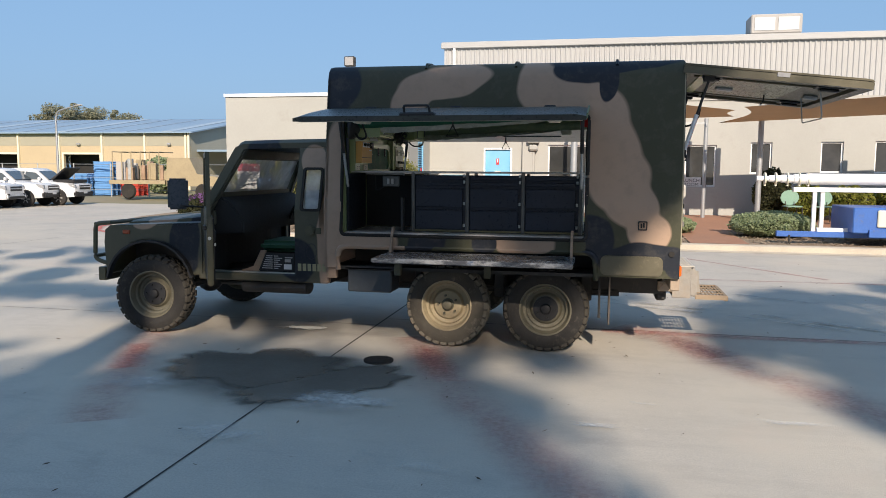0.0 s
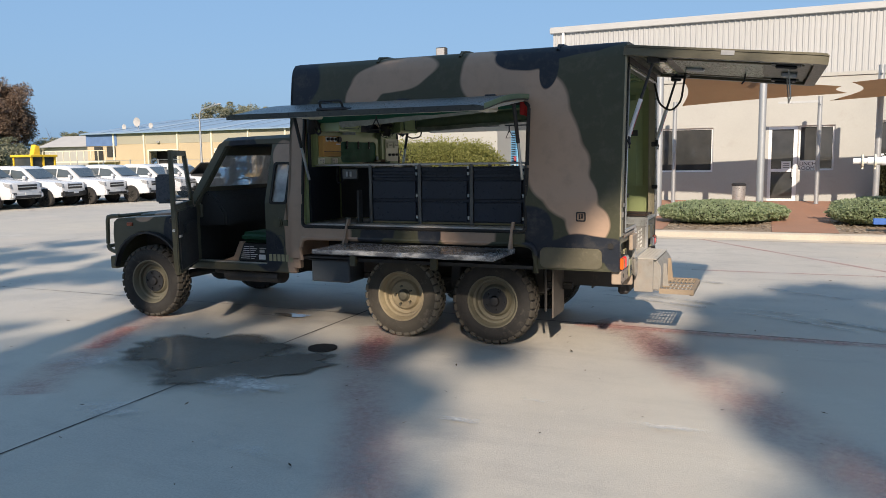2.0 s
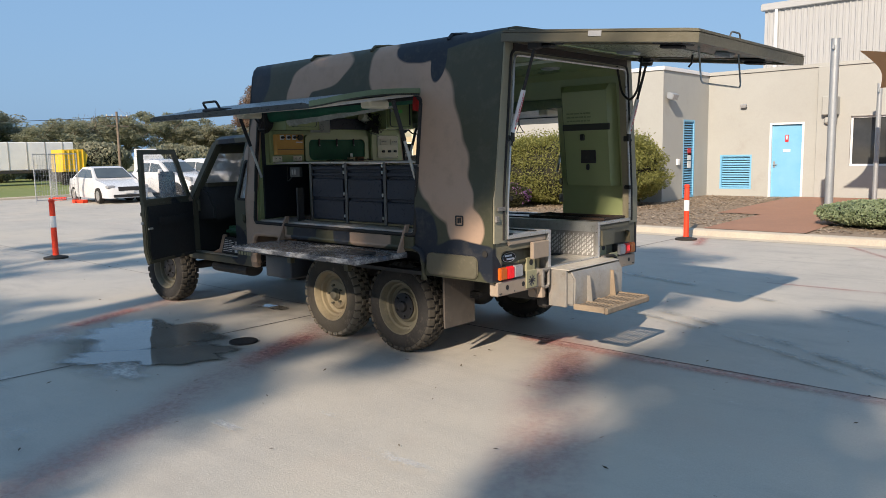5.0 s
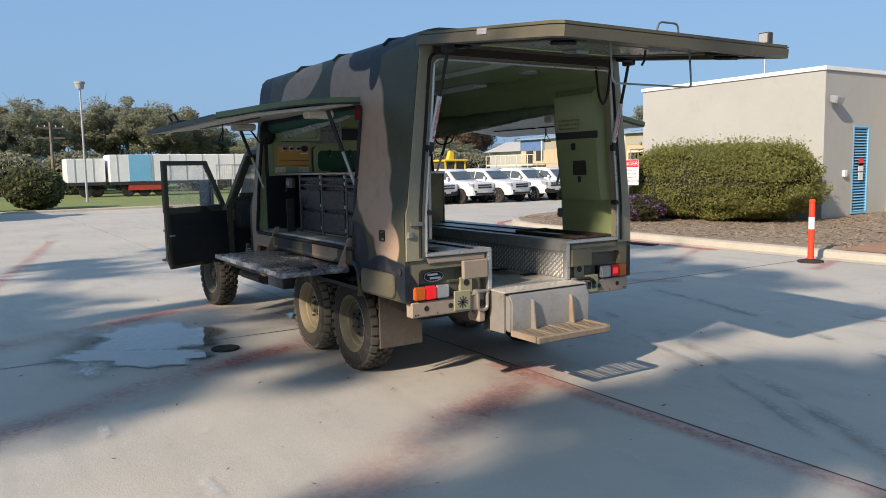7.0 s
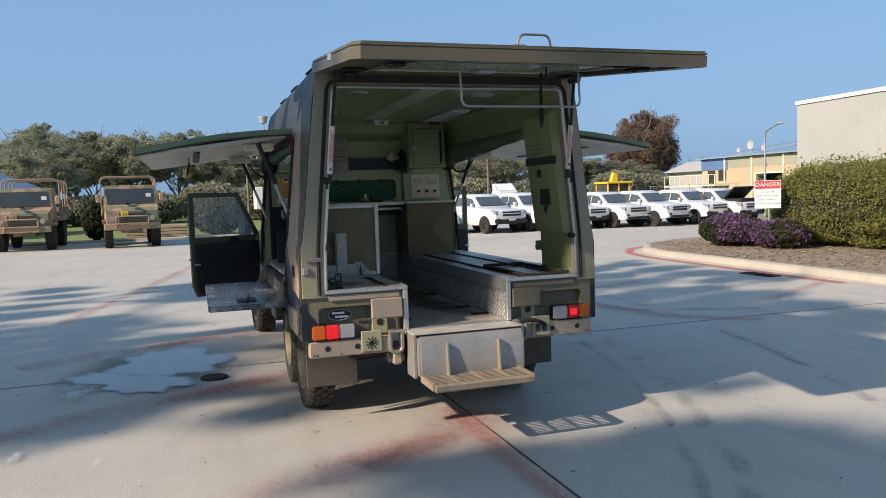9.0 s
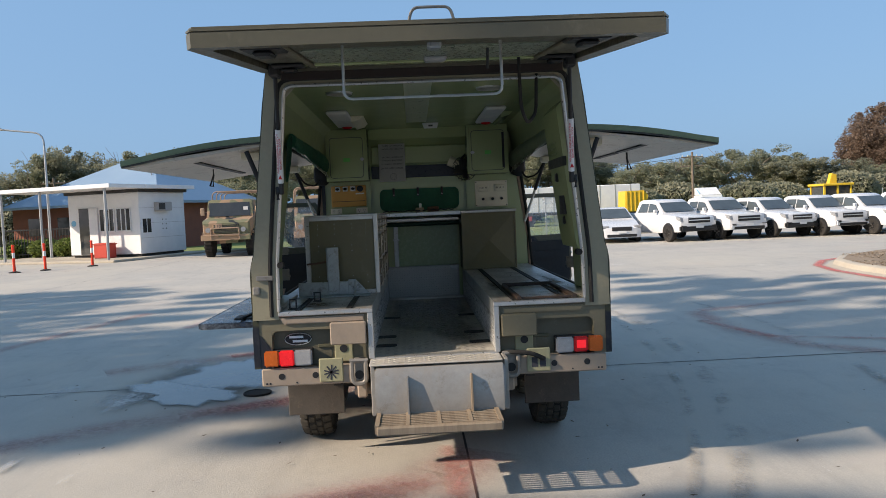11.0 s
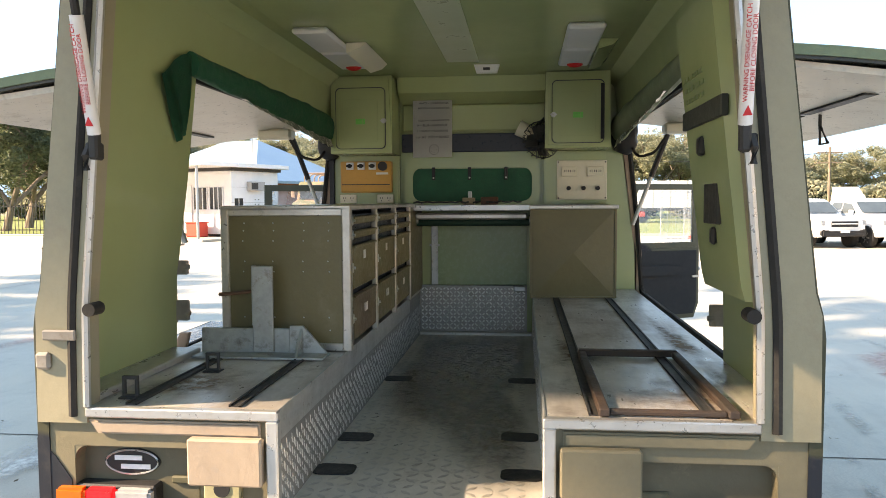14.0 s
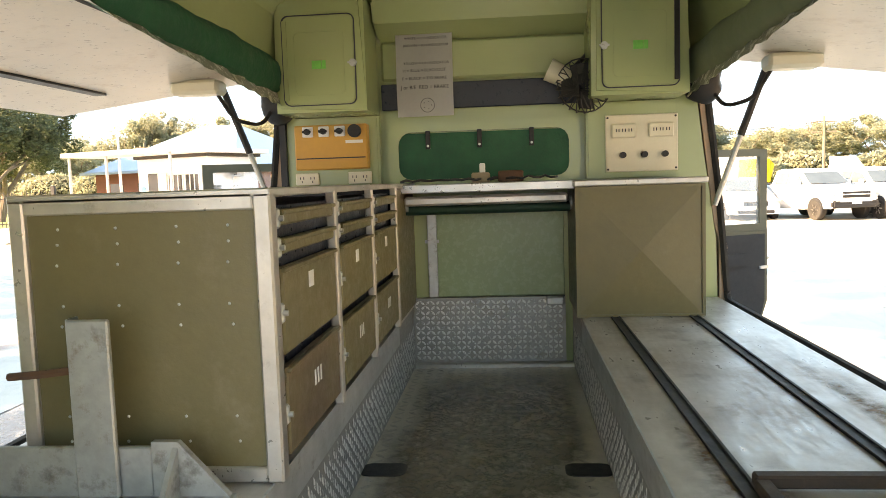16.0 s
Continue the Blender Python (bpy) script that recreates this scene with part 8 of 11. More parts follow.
for x, y in ((4.62, -0.755), (4.98, -0.86)):
    tg = thing("lashing_ring", T(x, y, 1.0755), "dark square steel lashing bracket", "lashing ring", "lashing rings")
    bm = B()
    frame_ring(bm, [(-0.024, 0.0), (0.024, 0.0), (0.024, 0.066), (-0.024, 0.066)], [(-0.016, 0.01), (0.016, 0.01), (0.016, 0.056), (-0.016, 0.056)], "x", -0.005, 0.007)
    part("ring", bm, M_DARK, tg)
    bm = B()
    box(bm, -0.025, -0.03, 0.0, 0.025, 0.03, 0.005, 0.002)
    part("foot", bm, M_DARK, tg)
bm = B()
box(bm, 4.32, -1.04, 1.076, 5.05, -0.93, 1.1, 0.005)
part("side_angle", bm, M_ALUFLAT, truck)
M_RUSTDARK = mat("dark_rusty_steel", (0.035, 0.03, 0.028), (0.075, 0.045, 0.03), rough=0.65, s1=5, grime=(0.085, 0.05, 0.034))
# rusty stretcher frame on the right bench
sf = thing("stretcher_frame", T(4.7, 0.69, 1.0785), "rusty dark steel frame lying on the bench", "steel frame")
for nm_, b_ in (("rail", (-0.42, -0.175, 0, 0.38, -0.145, 0.022)), ("rail", (-0.42, 0.165, 0, 0.38, 0.195, 0.022)), ("end_bar", (0.335, -0.145, 0, 0.365, 0.165, 0.014)), ("end_bar", (-0.45, -0.17, 0.001, -0.42, 0.19, 0.026))):
    bm = B()
    box(bm, *b_, 0.004)
    part(nm_, bm, M_RUSTDARK, sf)

# right wall locker panel
M_STENCIL = mat("faded_stencil_paint", (0.2, 0.25, 0.11), rough=0.6, bump=0)
M_STRIP = mat("dull_dark_rubber", (0.06, 0.065, 0.055), (0.045, 0.048, 0.042), rough=0.7)
lk = thing("wall_locker", T(0, 0, 0), "light green moulded locker panel on the side wall", "locker")
bm = B()
secs = []
for x in (4.36, 4.42, 4.9, 4.96):
    d = 0.0 if x in (4.36, 4.96) else 0.08
    secs.append([(x, side_y(z) - 0.06 - (d if 1.3 < z < 2.3 else d * 0.2), z) for z in (1.37, 1.41, 1.46, 1.75, 1.87, 1.89, 2.26, 2.32)] + [(x, side_y(z) - 0.055, z) for z in (2.32, 1.8, 1.5, 1.37)])
loft(bm, secs)
part("panel", bm, M_INGREEN, lk)
bm = B()
box(bm, 4.6, 0.889, 1.585, 4.76, 0.905, 1.71, 0.003)
part("dark_patch", bm, M_DARK, lk, "square dark patch")
bm = B()
box(bm, 4.65, 0.895, 1.52, 4.685, 0.915, 1.575, 0.008)
part("knob", bm, M_PLASTIC, lk)
bm = B()
box(bm, 4.6, 0.862, 1.8, 4.65, 0.885, 1.86, 0.008)
part("hook", bm, M_PLASTIC, lk)
bm = B()
box(bm, 4.41, 0.858, 1.895, 4.92, 0.88, 1.955, 0.003)
part("dark_strip", bm, M_STRIP, lk, "dull dark rubber strip")
random.seed(31)
for z in (1.985, 2.02, 2.055):
    x = 4.46
    while x < 4.72:
        w = random.uniform(0.018, 0.05)
        bm = B()
        box(bm, x, 0.857 - (z - 1.985) * 0.12, z - 0.007, x + w, 0.862 - (z - 1.985) * 0.12, z + 0.007)
        part("stencil_bar", bm, M_STENCIL, lk)
        x += w + 0.012
for sgn in (-1, 1):
    bm = B()
    box(bm, 4.285, sgn * 1.035, 1.19, 4.3, sgn * 1.075, 1.45, 0.003)
    pl_ = part("jamb_plate", bm, M_STEEL, truck, "galvanised plate on the opening jamb")
    for z in (1.2, 1.38):
        bm = B()
        box(bm, 4.285, sgn * 0.985, z, 4.305, sgn * 1.04, z + (0.08 if z < 1.3 else 0.055), 0.004)
        cyl(bm, (4.3, sgn * 0.978, z + 0.03), (4.3, sgn * 1.0, z + 0.03), 0.01, n=8)
        part("hinge_block", bm, M_STEEL, pl_)

# canvas rolls above the side openings
M_FILMROLL = mat("dusty_clear_film", (0.42, 0.43, 0.38), (0.3, 0.32, 0.27), rough=0.25, s1=5, s2=24, bump=0.5)
for sgn, m_ in ((-1, M_CANVAS), (1, mat("faded_canvas", (0.22, 0.26, 0.16), (0.13, 0.17, 0.1), rough=0.55, s1=4))):
    cr = thing("canvas_roll", T(0, 0, 0), "rolled green canvas curtain hung above the side opening" if sgn < 0 else "rolled faded canvas curtain above the side opening", "canvas curtain")
    bm = B()
    secs = []
    for i in range(33):
        u = i / 32
        x = 2.12 + (4.4 - 2.12) * u
        rr = (0.07 - 0.035 * u) * (1 + 0.16 * noise.noise((x * 4, 1.0, sgn)))
        cz = 2.125 + 0.045 * u + 0.01 * noise.noise((x * 2.5, 5.0, sgn))
        secs.append([(x, sgn * (0.925 - 0.02 * u) + rr * 0.8 * math.cos(a) * (1 + 0.1 * noise.noise((x * 9, a, 2))), cz + rr * 1.25 * math.sin(a) * (1 + 0.12 * noise.noise((x * 7, a, 7)))) for a in [2 * math.pi * k / 14 for k in range(14)]])
    loft(bm, secs)
    part("roll", bm, m_, cr)
    # crumpled clear film showing below the roll
    bm = B()
    vs = []
    for i in range(41):
        u = i / 40
        x = 2.16 + 1.75 * u
        d = 0.075 * (1 - u) ** 0.7 + 0.012
        vs.append([bm.verts.new((x, sgn * (0.915 - 0.035 * v) + 0.012 * noise.noise((x * 11, v * 6, sgn)), 2.07 + 0.045 * u - d * v + 0.008 * noise.noise((x * 13, v * 5, 3.0)))) for v in (0, 0.3, 0.65, 1.0)])
    for a, b in zip(vs, vs[1:]):
        for j in range(3):
            bm.faces.new((a[j], b[j], b[j + 1], a[j + 1]))
    part("clear_film", bm, M_FILMROLL, cr, "crumpled clear plastic window rolled in the canvas")
    if sgn < 0:
        # loose corner of the curtain hanging against the wall, folded once
        bm = B()
        vs = []
        for i in range(9):
            u = i / 8
            top = Vector((4.4 + 0.24 * u, 0, 2.185 + 0.035 * math.sin(math.pi * min(1, u * 1.6)) - 0.09 * u))
            low = Vector((4.385 + 0.055 * u, 0, 1.91 - 0.03 * u))
            row = []
            for v in (0, 0.2, 0.4, 0.6, 0.8, 1):
                p = top.lerp(low, v)
                p.y = -side_y(p.z) + 0.062 + 0.012 * (1 + math.sin(u * 8 + v * 3)) * (1 - 0.5 * v)
                row.append(bm.verts.new(p))
            vs.append(row)
        for a, b in zip(vs, vs[1:]):
            for j in range(5):
                bm.faces.new((a[j], b[j], b[j + 1], a[j + 1]))
        bmesh.ops.solidify(bm, geom=bm.faces[:], thickness=0.006)
        part("hanging_end", bm, m_, cr, "loose folded corner of the canvas")
    bm = B()
    bmesh.ops.create_icosphere(bm, subdivisions=3, radius=0.1, matrix=Matrix.Translation((2.115, sgn * 0.96, 2.07)) @ Matrix.Diagonal((0.55, 0.9, 1.25, 1)))
    for v in bm.verts:
        v.co += Vector((0.02, 0.025, 0.025)) * noise.noise(v.co * 14)
    part("end_tie", bm, M_PLASTIC, cr, "bunched black end of the curtain")
rt = thing("red_cloth", T(0, 0, 0), "small red cloth tucked in the corner of the opening", "cloth")
bm = B()
vs = [[bm.verts.new((4.215 + 0.07 * u, -1.0 - 0.01 * math.sin(u * 6 + v * 2), 2.165 - 0.11 * v - 0.02 * u)) for v in (0, 0.33, 0.67, 1)] for u in (0, 0.25, 0.5, 0.75, 1)]
for a, b in zip(vs, vs[1:]):
    for j in range(3):
        bm.faces.new((a[j], b[j], b[j + 1], a[j + 1]))
bmesh.ops.solidify(bm, geom=bm.faces[:], thickness=0.005)
part("cloth", bm, mat("faded_red_cloth", (0.5, 0.03, 0.025), (0.4, 0.025, 0.02), rough=0.7), rt)

# ceiling lamps
for y, x0 in ((-0.63, 2.72), (0.62, 2.66)):
    cl = thing("ceiling_light", T(x0, y, 2.455), "white fluorescent ceiling light with a clear cover", "ceiling light", "ceiling lights")
    for k in range(2):
        bm = B()
        box(bm, 0.02 + k * 0.5, -0.11, -0.03, 0.48 + k * 0.5, 0.06, -0.001, 0.01)
        part("diffuser", bm, M_PAPER, cl, "white diffuser")
    bm = B()
    prism(bm, [(0.06, -0.001), (0.06, -0.05), (0.13, -0.03), (0.16, -0.001)], "x", 0.0, 0.62, 0.005)
    part("side_cover", bm, M_IVORY if y < 0 else M_INGREEN, cl)
    bm = B()
    bmesh.ops.create_uvsphere(bm, u_segments=16, v_segments=8, radius=0.045, matrix=Matrix.Translation((0.09, -0.02, -0.032)) @ Matrix.Diagonal((0.75, 1, 0.4, 1)))
    part("red_cap", bm, M_RED, cl)
bm = B()
box(bm, 2.75, -0.12, 2.451, 4.9, 0.06, 2.4545)
part("ceiling_strip", bm, mat("pale_strip", (0.52, 0.55, 0.4), (0.48, 0.51, 0.36), rough=0.35, s1=1.5, s2=6, fine=0.06, bump=0), truck, "pale glossy strip on the ceiling")
sm = thing("smoke_alarm", T(2.62, 0.1, 2.42), "small white alarm box on the ceiling", "alarm")
bm = B()
prism(bm, [(-0.075, 0.034), (0.075, 0.034), (0.06, -0.012), (-0.06, -0.012)], "x", -0.03, 0.03, 0.006)
part("case", bm, M_WHITE, sm)
bm = B()
box(bm, 0.03, -0.02, 0.0, 0.033, 0.02, 0.015)
part("display", bm, M_INK, sm)
for y in (-0.55, 0.45):
    vt = thing("ceiling_vent", T(4.55, y, 2.452), "round metal ceiling vent", "vent", "ceiling vents")
    bm = B()
    revolve(bm, [(0.09, 0.003), (0.085, -0.008), (0.03, -0.015), (0.0, -0.015)], 20, "z")
    part("disc", bm, M_ALUFLAT, vt)


# ---- trees and shrubs ----
def leaf_cloud(rng, centres, per, size, flat=0.6):
    """Many small leaf blades scattered in clumps round the centres, each x, y, z, radius."""
    verts, faces = [], []
    for c in centres:
        cx, cy, cz, r = c[:4]
        n = c[4] if len(c) > 4 else per
        d = rng.normal(size=(n, 3))
        d /= np.linalg.norm(d, axis=1)[:, None]
        rad = r * rng.uniform(0.35, 1.0, n) ** 0.6
        p = np.array((cx, cy, cz)) + d * rad[:, None] * np.array((1, 1, flat))
        u = rng.normal(size=(n, 3))
        u[:, 2] *= 0.45
        u /= np.linalg.norm(u, axis=1)[:, None]
        w = np.cross(u, rng.normal(size=(n, 3)))
        w[:, 2] *= 0.45
        w /= np.linalg.norm(w, axis=1)[:, None] + 1e-9
        s = size * rng.uniform(0.6, 1.4, n)[:, None]
        for q, a, b in zip(p, u * s, w * s * 0.45):
            k = len(verts)
            verts += [tuple(q - a), tuple(q + b), tuple(q + a), tuple(q - b)]
            faces.append((k, k + 1, k + 2, k + 3))
    me = bpy.data.meshes.new("crown")
    me.from_pydata(verts, [], faces)
    return me


def tree_kit(seed, height, spread, trunk_r, bare, leaf, per=38, clumps=34, size=0.3, lean=0.08, top=0.5, flat=0.65):
    """Trunk with limbs, and a broken crown of leaf clumps carried by them."""
    rng = np.random.default_rng(seed)
    bm = B()
    def limb(p, d, length, r, depth):
        pts = [p]
        k = 4
        for i in range(k):
            d = (d + Vector(rng.normal(size=3)) * 0.13 + Vector((0, 0, 0.05))).normalized()
            pts.append(pts[-1] + d * length / k)
        for i in range(k):
            cyl(bm, pts[i], pts[i + 1], r * (1 - 0.14 * i), r * (1 - 0.14 * (i + 1)), 6 if depth else 8)
        tips.append(pts[-1])
        if depth < 2:
            for j in range(3 if depth == 0 else 2):
                q = pts[2 + (j % 3)] if depth == 0 else pts[2 + j]
                a = rng.uniform(0, 6.28)
                nd = (Vector((math.cos(a), math.sin(a), 0.55 + 0.4 * rng.random())) * 0.9 + d * 0.5).normalized()
                limb(q, nd, length * rng.uniform(0.5, 0.75), r * 0.5, depth + 1)
    tips = []
    base = Vector((0, 0, -0.1))
    fork = Vector((rng.normal() * lean * height, rng.normal() * lean * height, height * bare))
    cyl(bm, base, fork, trunk_r, trunk_r * 0.75, 9)
    for j in range(4):
        a = j * 1.57 + rng.uniform(0, 1)
        limb(fork, Vector((math.cos(a) * 0.75, math.sin(a) * 0.75, 1.0)).normalized(), height * (1 - bare) * 0.62, trunk_r * 0.55, 0)
    trunk = mesh_of("trunk", bm, M_BARK)
    centres = []
    for t in tips:
        if t.z < height * 0.9:
            centres.append((t.x, t.y, t.z, spread * rng.uniform(0.16, 0.3)))
    mid = fork.z + (height - fork.z) * top
    for k in range(clumps):
        a, rr = rng.uniform(0, 6.28), spread * math.sqrt(rng.uniform(0.02, 1))
        zz = mid + (height - mid) * rng.uniform(-0.75, 0.95) * math.sqrt(max(0.05, 1 - (rr / spread) ** 2))
        centres.append((fork.x + rr * math.cos(a), fork.y + rr * math.sin(a), zz, spread * rng.uniform(0.1, 0.26)))
    crown = leaf_cloud(rng, centres, per, size, flat)
    crown.materials.append(leaf)
    return trunk, crown


def plant_tree(kit, x, y, scale, turn, label, group, sz=None, z=0.0):
    t = thing("tree", pose(x, y, z, 0, 0, turn) @ Matrix.Diagonal((scale, scale, sz or scale, 1)), label, "tree", group)
    share("trunk", kit[0], t)
    share("crown", kit[1], t)
    return t


def shade_tree(seed, label, regions, gap=(0, 0, 0), shift=(0, 0)):
    """A tall gum by the yard: a trunk, a limb to every clump, and clumps hung so that their shade falls over patches of the yard.
    Each region: x0, x1, y0, y1 of the shaded ground, number of clumps, clump radius."""
    rng = np.random.default_rng(seed)
    centres = []
    for x0, x1, y0, y1, n, r in regions:
        for k in range(n):
            gx, gy, z = x0 + (x1 - x0) * ((0.7549 * k + 0.3) % 1), y0 + (y1 - y0) * ((0.5698 * k + 0.7) % 1), rng.uniform(13.0, 18.5)
            if math.hypot(gx - gap[0], gy - gap[1]) < gap[2]:
                continue
            centres.append((gx + 0.5 * z, gy - 1.646 * z, z, r * rng.uniform(0.75, 1.25)))
        for k in range(n // 2):
            gx, gy, z = rng.uniform(x0 - 0.6, x1 + 0.6), rng.uniform(y0 - 0.4, y1 + 0.4), rng.uniform(13.0, 18.5)
            if math.hypot(gx - gap[0], gy - gap[1]) > gap[2]:
                centres.append((gx + 0.5 * z, gy - 1.646 * z, z, r * rng.uniform(0.8, 1.3), int(rng.uniform(10, 45))))
    mx, my = sum(c[0] for c in centres) / len(centres), sum(c[1] for c in centres) / len(centres)
    x, y = mx - 3.0 + shift[0], my + 1.5 + shift[1]
    centres = [(c[0] - x, c[1] - y, *c[2:]) for c in centres]
    t = thing("tree", pose(x, y, 0), label, "tree", "gum trees by the yard")
    bm = B()
    cx, cy = 1.8 - shift[0], 0.2 - shift[1]
    fork = Vector((0.6 - shift[0], 1.9 - shift[1], 10.5))
    cyl(bm, (0, 0, -0.1), fork * 0.5, 0.34, 0.27, 10)
    cyl(bm, fork * 0.5, fork, 0.27, 0.22, 10)
    heads = [Vector((cx + 1.6 * math.cos(a), cy + 1.6 * math.sin(a), 13.6)) for a in (0.4, 2.0, 3.6, 5.2)]
    for h in heads:
        cyl(bm, fork, h, 0.07, 0.04, 7)
    for c in centres:
        q = Vector(c[:3])
        h = min(heads, key=lambda v: (v - q).length)
        cyl(bm, h, q, 0.025, 0.01, 5)
    part("trunk", bm, M_BARK, t)
    crown = leaf_cloud(rng, centres, 130, 0.2, 0.85)
    crown.materials.append(L_GUM)
    share("crown", crown, t)


GUM_LABEL = "tall gum tree with a broken airy crown"
shade_tree(31, GUM_LABEL, [(1.2, 4.0, -5.2, -2.3, 27, 0.42), (1.0, 3.0, -2.9, -1.7, 14, 0.4), (-0.8, 1.1, -5.0, -4.0, 8, 0.38), (0.3, 1.0, -3.0, -2.5, 3, 0.28),
                           (-1.0, 1.6, 0.5, 2.4, 16, 0.4), (1.5, 4.3, 0.75, 2.6, 20, 0.4), (2.0, 4.4, 2.9, 3.7, 6, 0.34), (0.9, 2.2, 2.7, 3.4, 5, 0.34), (3.9, 4.3, -1.3, -0.9, 1, 0.24)], (3.1, -0.3, 0.75), (-2.6, -2.2))
shade_tree(32, GUM_LABEL, [(5.75, 7.1, -0.25, 0.6, 8, 0.34), (6.4, 7.15, -2.5, -1.0, 5, 0.32), (5.9, 7.3, 0.9, 2.1, 12, 0.38), (6.6, 8.0, 2.7, 3.4, 5, 0.34), (7.0, 8.4, -3.2, -2.2, 5, 0.34), (8.2, 11.0, -1.2, 2.4, 13, 0.5), (8.4, 12.5, 3.8, 5.0, 4, 0.4)])
shade_tree(33, GUM_LABEL, [(-8.0, -2.8, 0.3, 1.0, 9, 0.34), (-8.4, -3.0, 2.2, 2.9, 9, 0.34), (-7.6, -2.4, 4.2, 5.0, 8, 0.36), (-3.4, -1.0, 1.2, 1.6, 4, 0.3), (-6.6, -3.4, -1.9, -1.4, 6, 0.32), (-2.4, -0.4, -3.0, -2.7, 4, 0.26)])
shade_tree(34, GUM_LABEL, [(-9.5, -4.2, -10.5, -6.6, 18, 0.55), (-7.4, -2.4, -4.6, -3.9, 7, 0.34), (-1.2, 2.2, -8.4, -5.8, 12, 0.5)])
shade_tree(36, GUM_LABEL, [(-5.6, -1.0, 5.6, 6.5, 11, 0.38), (-5.0, -0.5, 7.3, 8.2, 9, 0.34), (-0.8, 3.6, 5.2, 6.7, 14, 0.4), (0.3, 4.5, 3.9, 4.7, 7, 0.34), (-3.0, 0.5, 3.5, 4.6, 8, 0.34)])
shade_tree(35, GUM_LABEL, [(12.5, 19.0, -2.0, 4.0, 14, 0.7)])

GUMS = [tree_kit(51 + k, 10, 4.0, 0.2, 0.22 + 0.04 * (k % 3), L_GUM if k % 2 else L_GUM2, per=190, clumps=62, size=0.135) for k in range(5)]
rng = np.random.default_rng(5)
for i in range(60):
    y = -58 + i * 2.35 + rng.uniform(-1, 1)
    x = -66 - rng.uniform(0, 14) - (6 if i % 2 else 0)
    high = np.interp(y, (-60, -31, -27, -23, -18, -10, -5, 0, 10, 16, 19, 25, 33, 39, 44, 54, 80), (9, 9.9, 10.6, 8.6, 9.3, 10.4, 9.9, 9.3, 9, 8.8, 7.4, 6.3, 6.7, 7.1, 6.6, 5, 5))
    plant_tree(GUMS[i % 5], x, y, rng.uniform(0.75, 1.0), rng.uniform(0, 360), "grey-green gum tree in the far row", "far gum trees", sz=high / 10.2 * (10 - x) / 80 * rng.uniform(0.82, 1.04))
for i in range(16):
    x = -118 + i * 6.0 + rng.uniform(-2, 2)
    plant_tree(GUMS[(i * 3) % 5], x, 84 + rng.uniform(-4, 8), rng.uniform(0.5, 0.7), rng.uniform(0, 360), "grey-green gum tree behind the sheds", "far gum trees")
for x, y, s in ((-51.0, 64, 0.86), (-47.6, 65.5, 0.8), (-38.5, 72, 0.66), (-34.0, 73, 0.62)):
    plant_tree(GUMS[2], x, y, s, x * 7, "gum tree rising above the tan shed", "far gum trees")
for x, y, s, r in ((-64.5, -11.6, 0.9, 20), (-66.0, -6.9, 0.86, 200), (-63.5, -15.4, 0.74, 110)):
    plant_tree(GUMS[1], x, y, s, r, "tall airy gum tree above the parked lorries", "far gum trees", sz=s)
RK = tree_kit(77, 12.0, 4.9, 0.35, 0.12, L_RUSTY, per=230, clumps=240, size=0.15, lean=0.02, flat=0.9, top=0.46)
plant_tree(RK, -78, 55.3, 0.86, 0, "large russet-leaved gum tree", "far gum trees", sz=1.0)
plant_tree(GUMS[3], -74, 63, 0.6, 120, "smaller grey-green gum tree in the far row", "far gum trees")
BIG = tree_kit(91, 9.5, 4.6, 0.3, 0.18, leaf_mat("dark_shade_leaves", (0.07, 0.09, 0.05), (0.14, 0.165, 0.09)), per=260, clumps=60, size=0.13, flat=0.8)
plant_tree(BIG, -34.5, -29.6, 0.86, 0, "dense dark green tree by the fence", "trees by the gate")
plant_tree(BIG, -40, -32, 1.0, 90, "dense dark green tree by the fence", "trees by the gate")
# trees added out of view, to keep sky light off the truck
for i in range(10):
    plant_tree(BIG, -14 + i * 4.6, (-62 if i < 4 else -33) - (i % 2) * 3, 1.55 + 0.1 * (i % 3), i * 67, "unseen dense tree added beside the yard to block sky light", "trees along the yard")
plant_tree(GUMS[1], -47.5, -11, 0.62, 40, "thin gum tree behind the brick office", "trees by the gate")


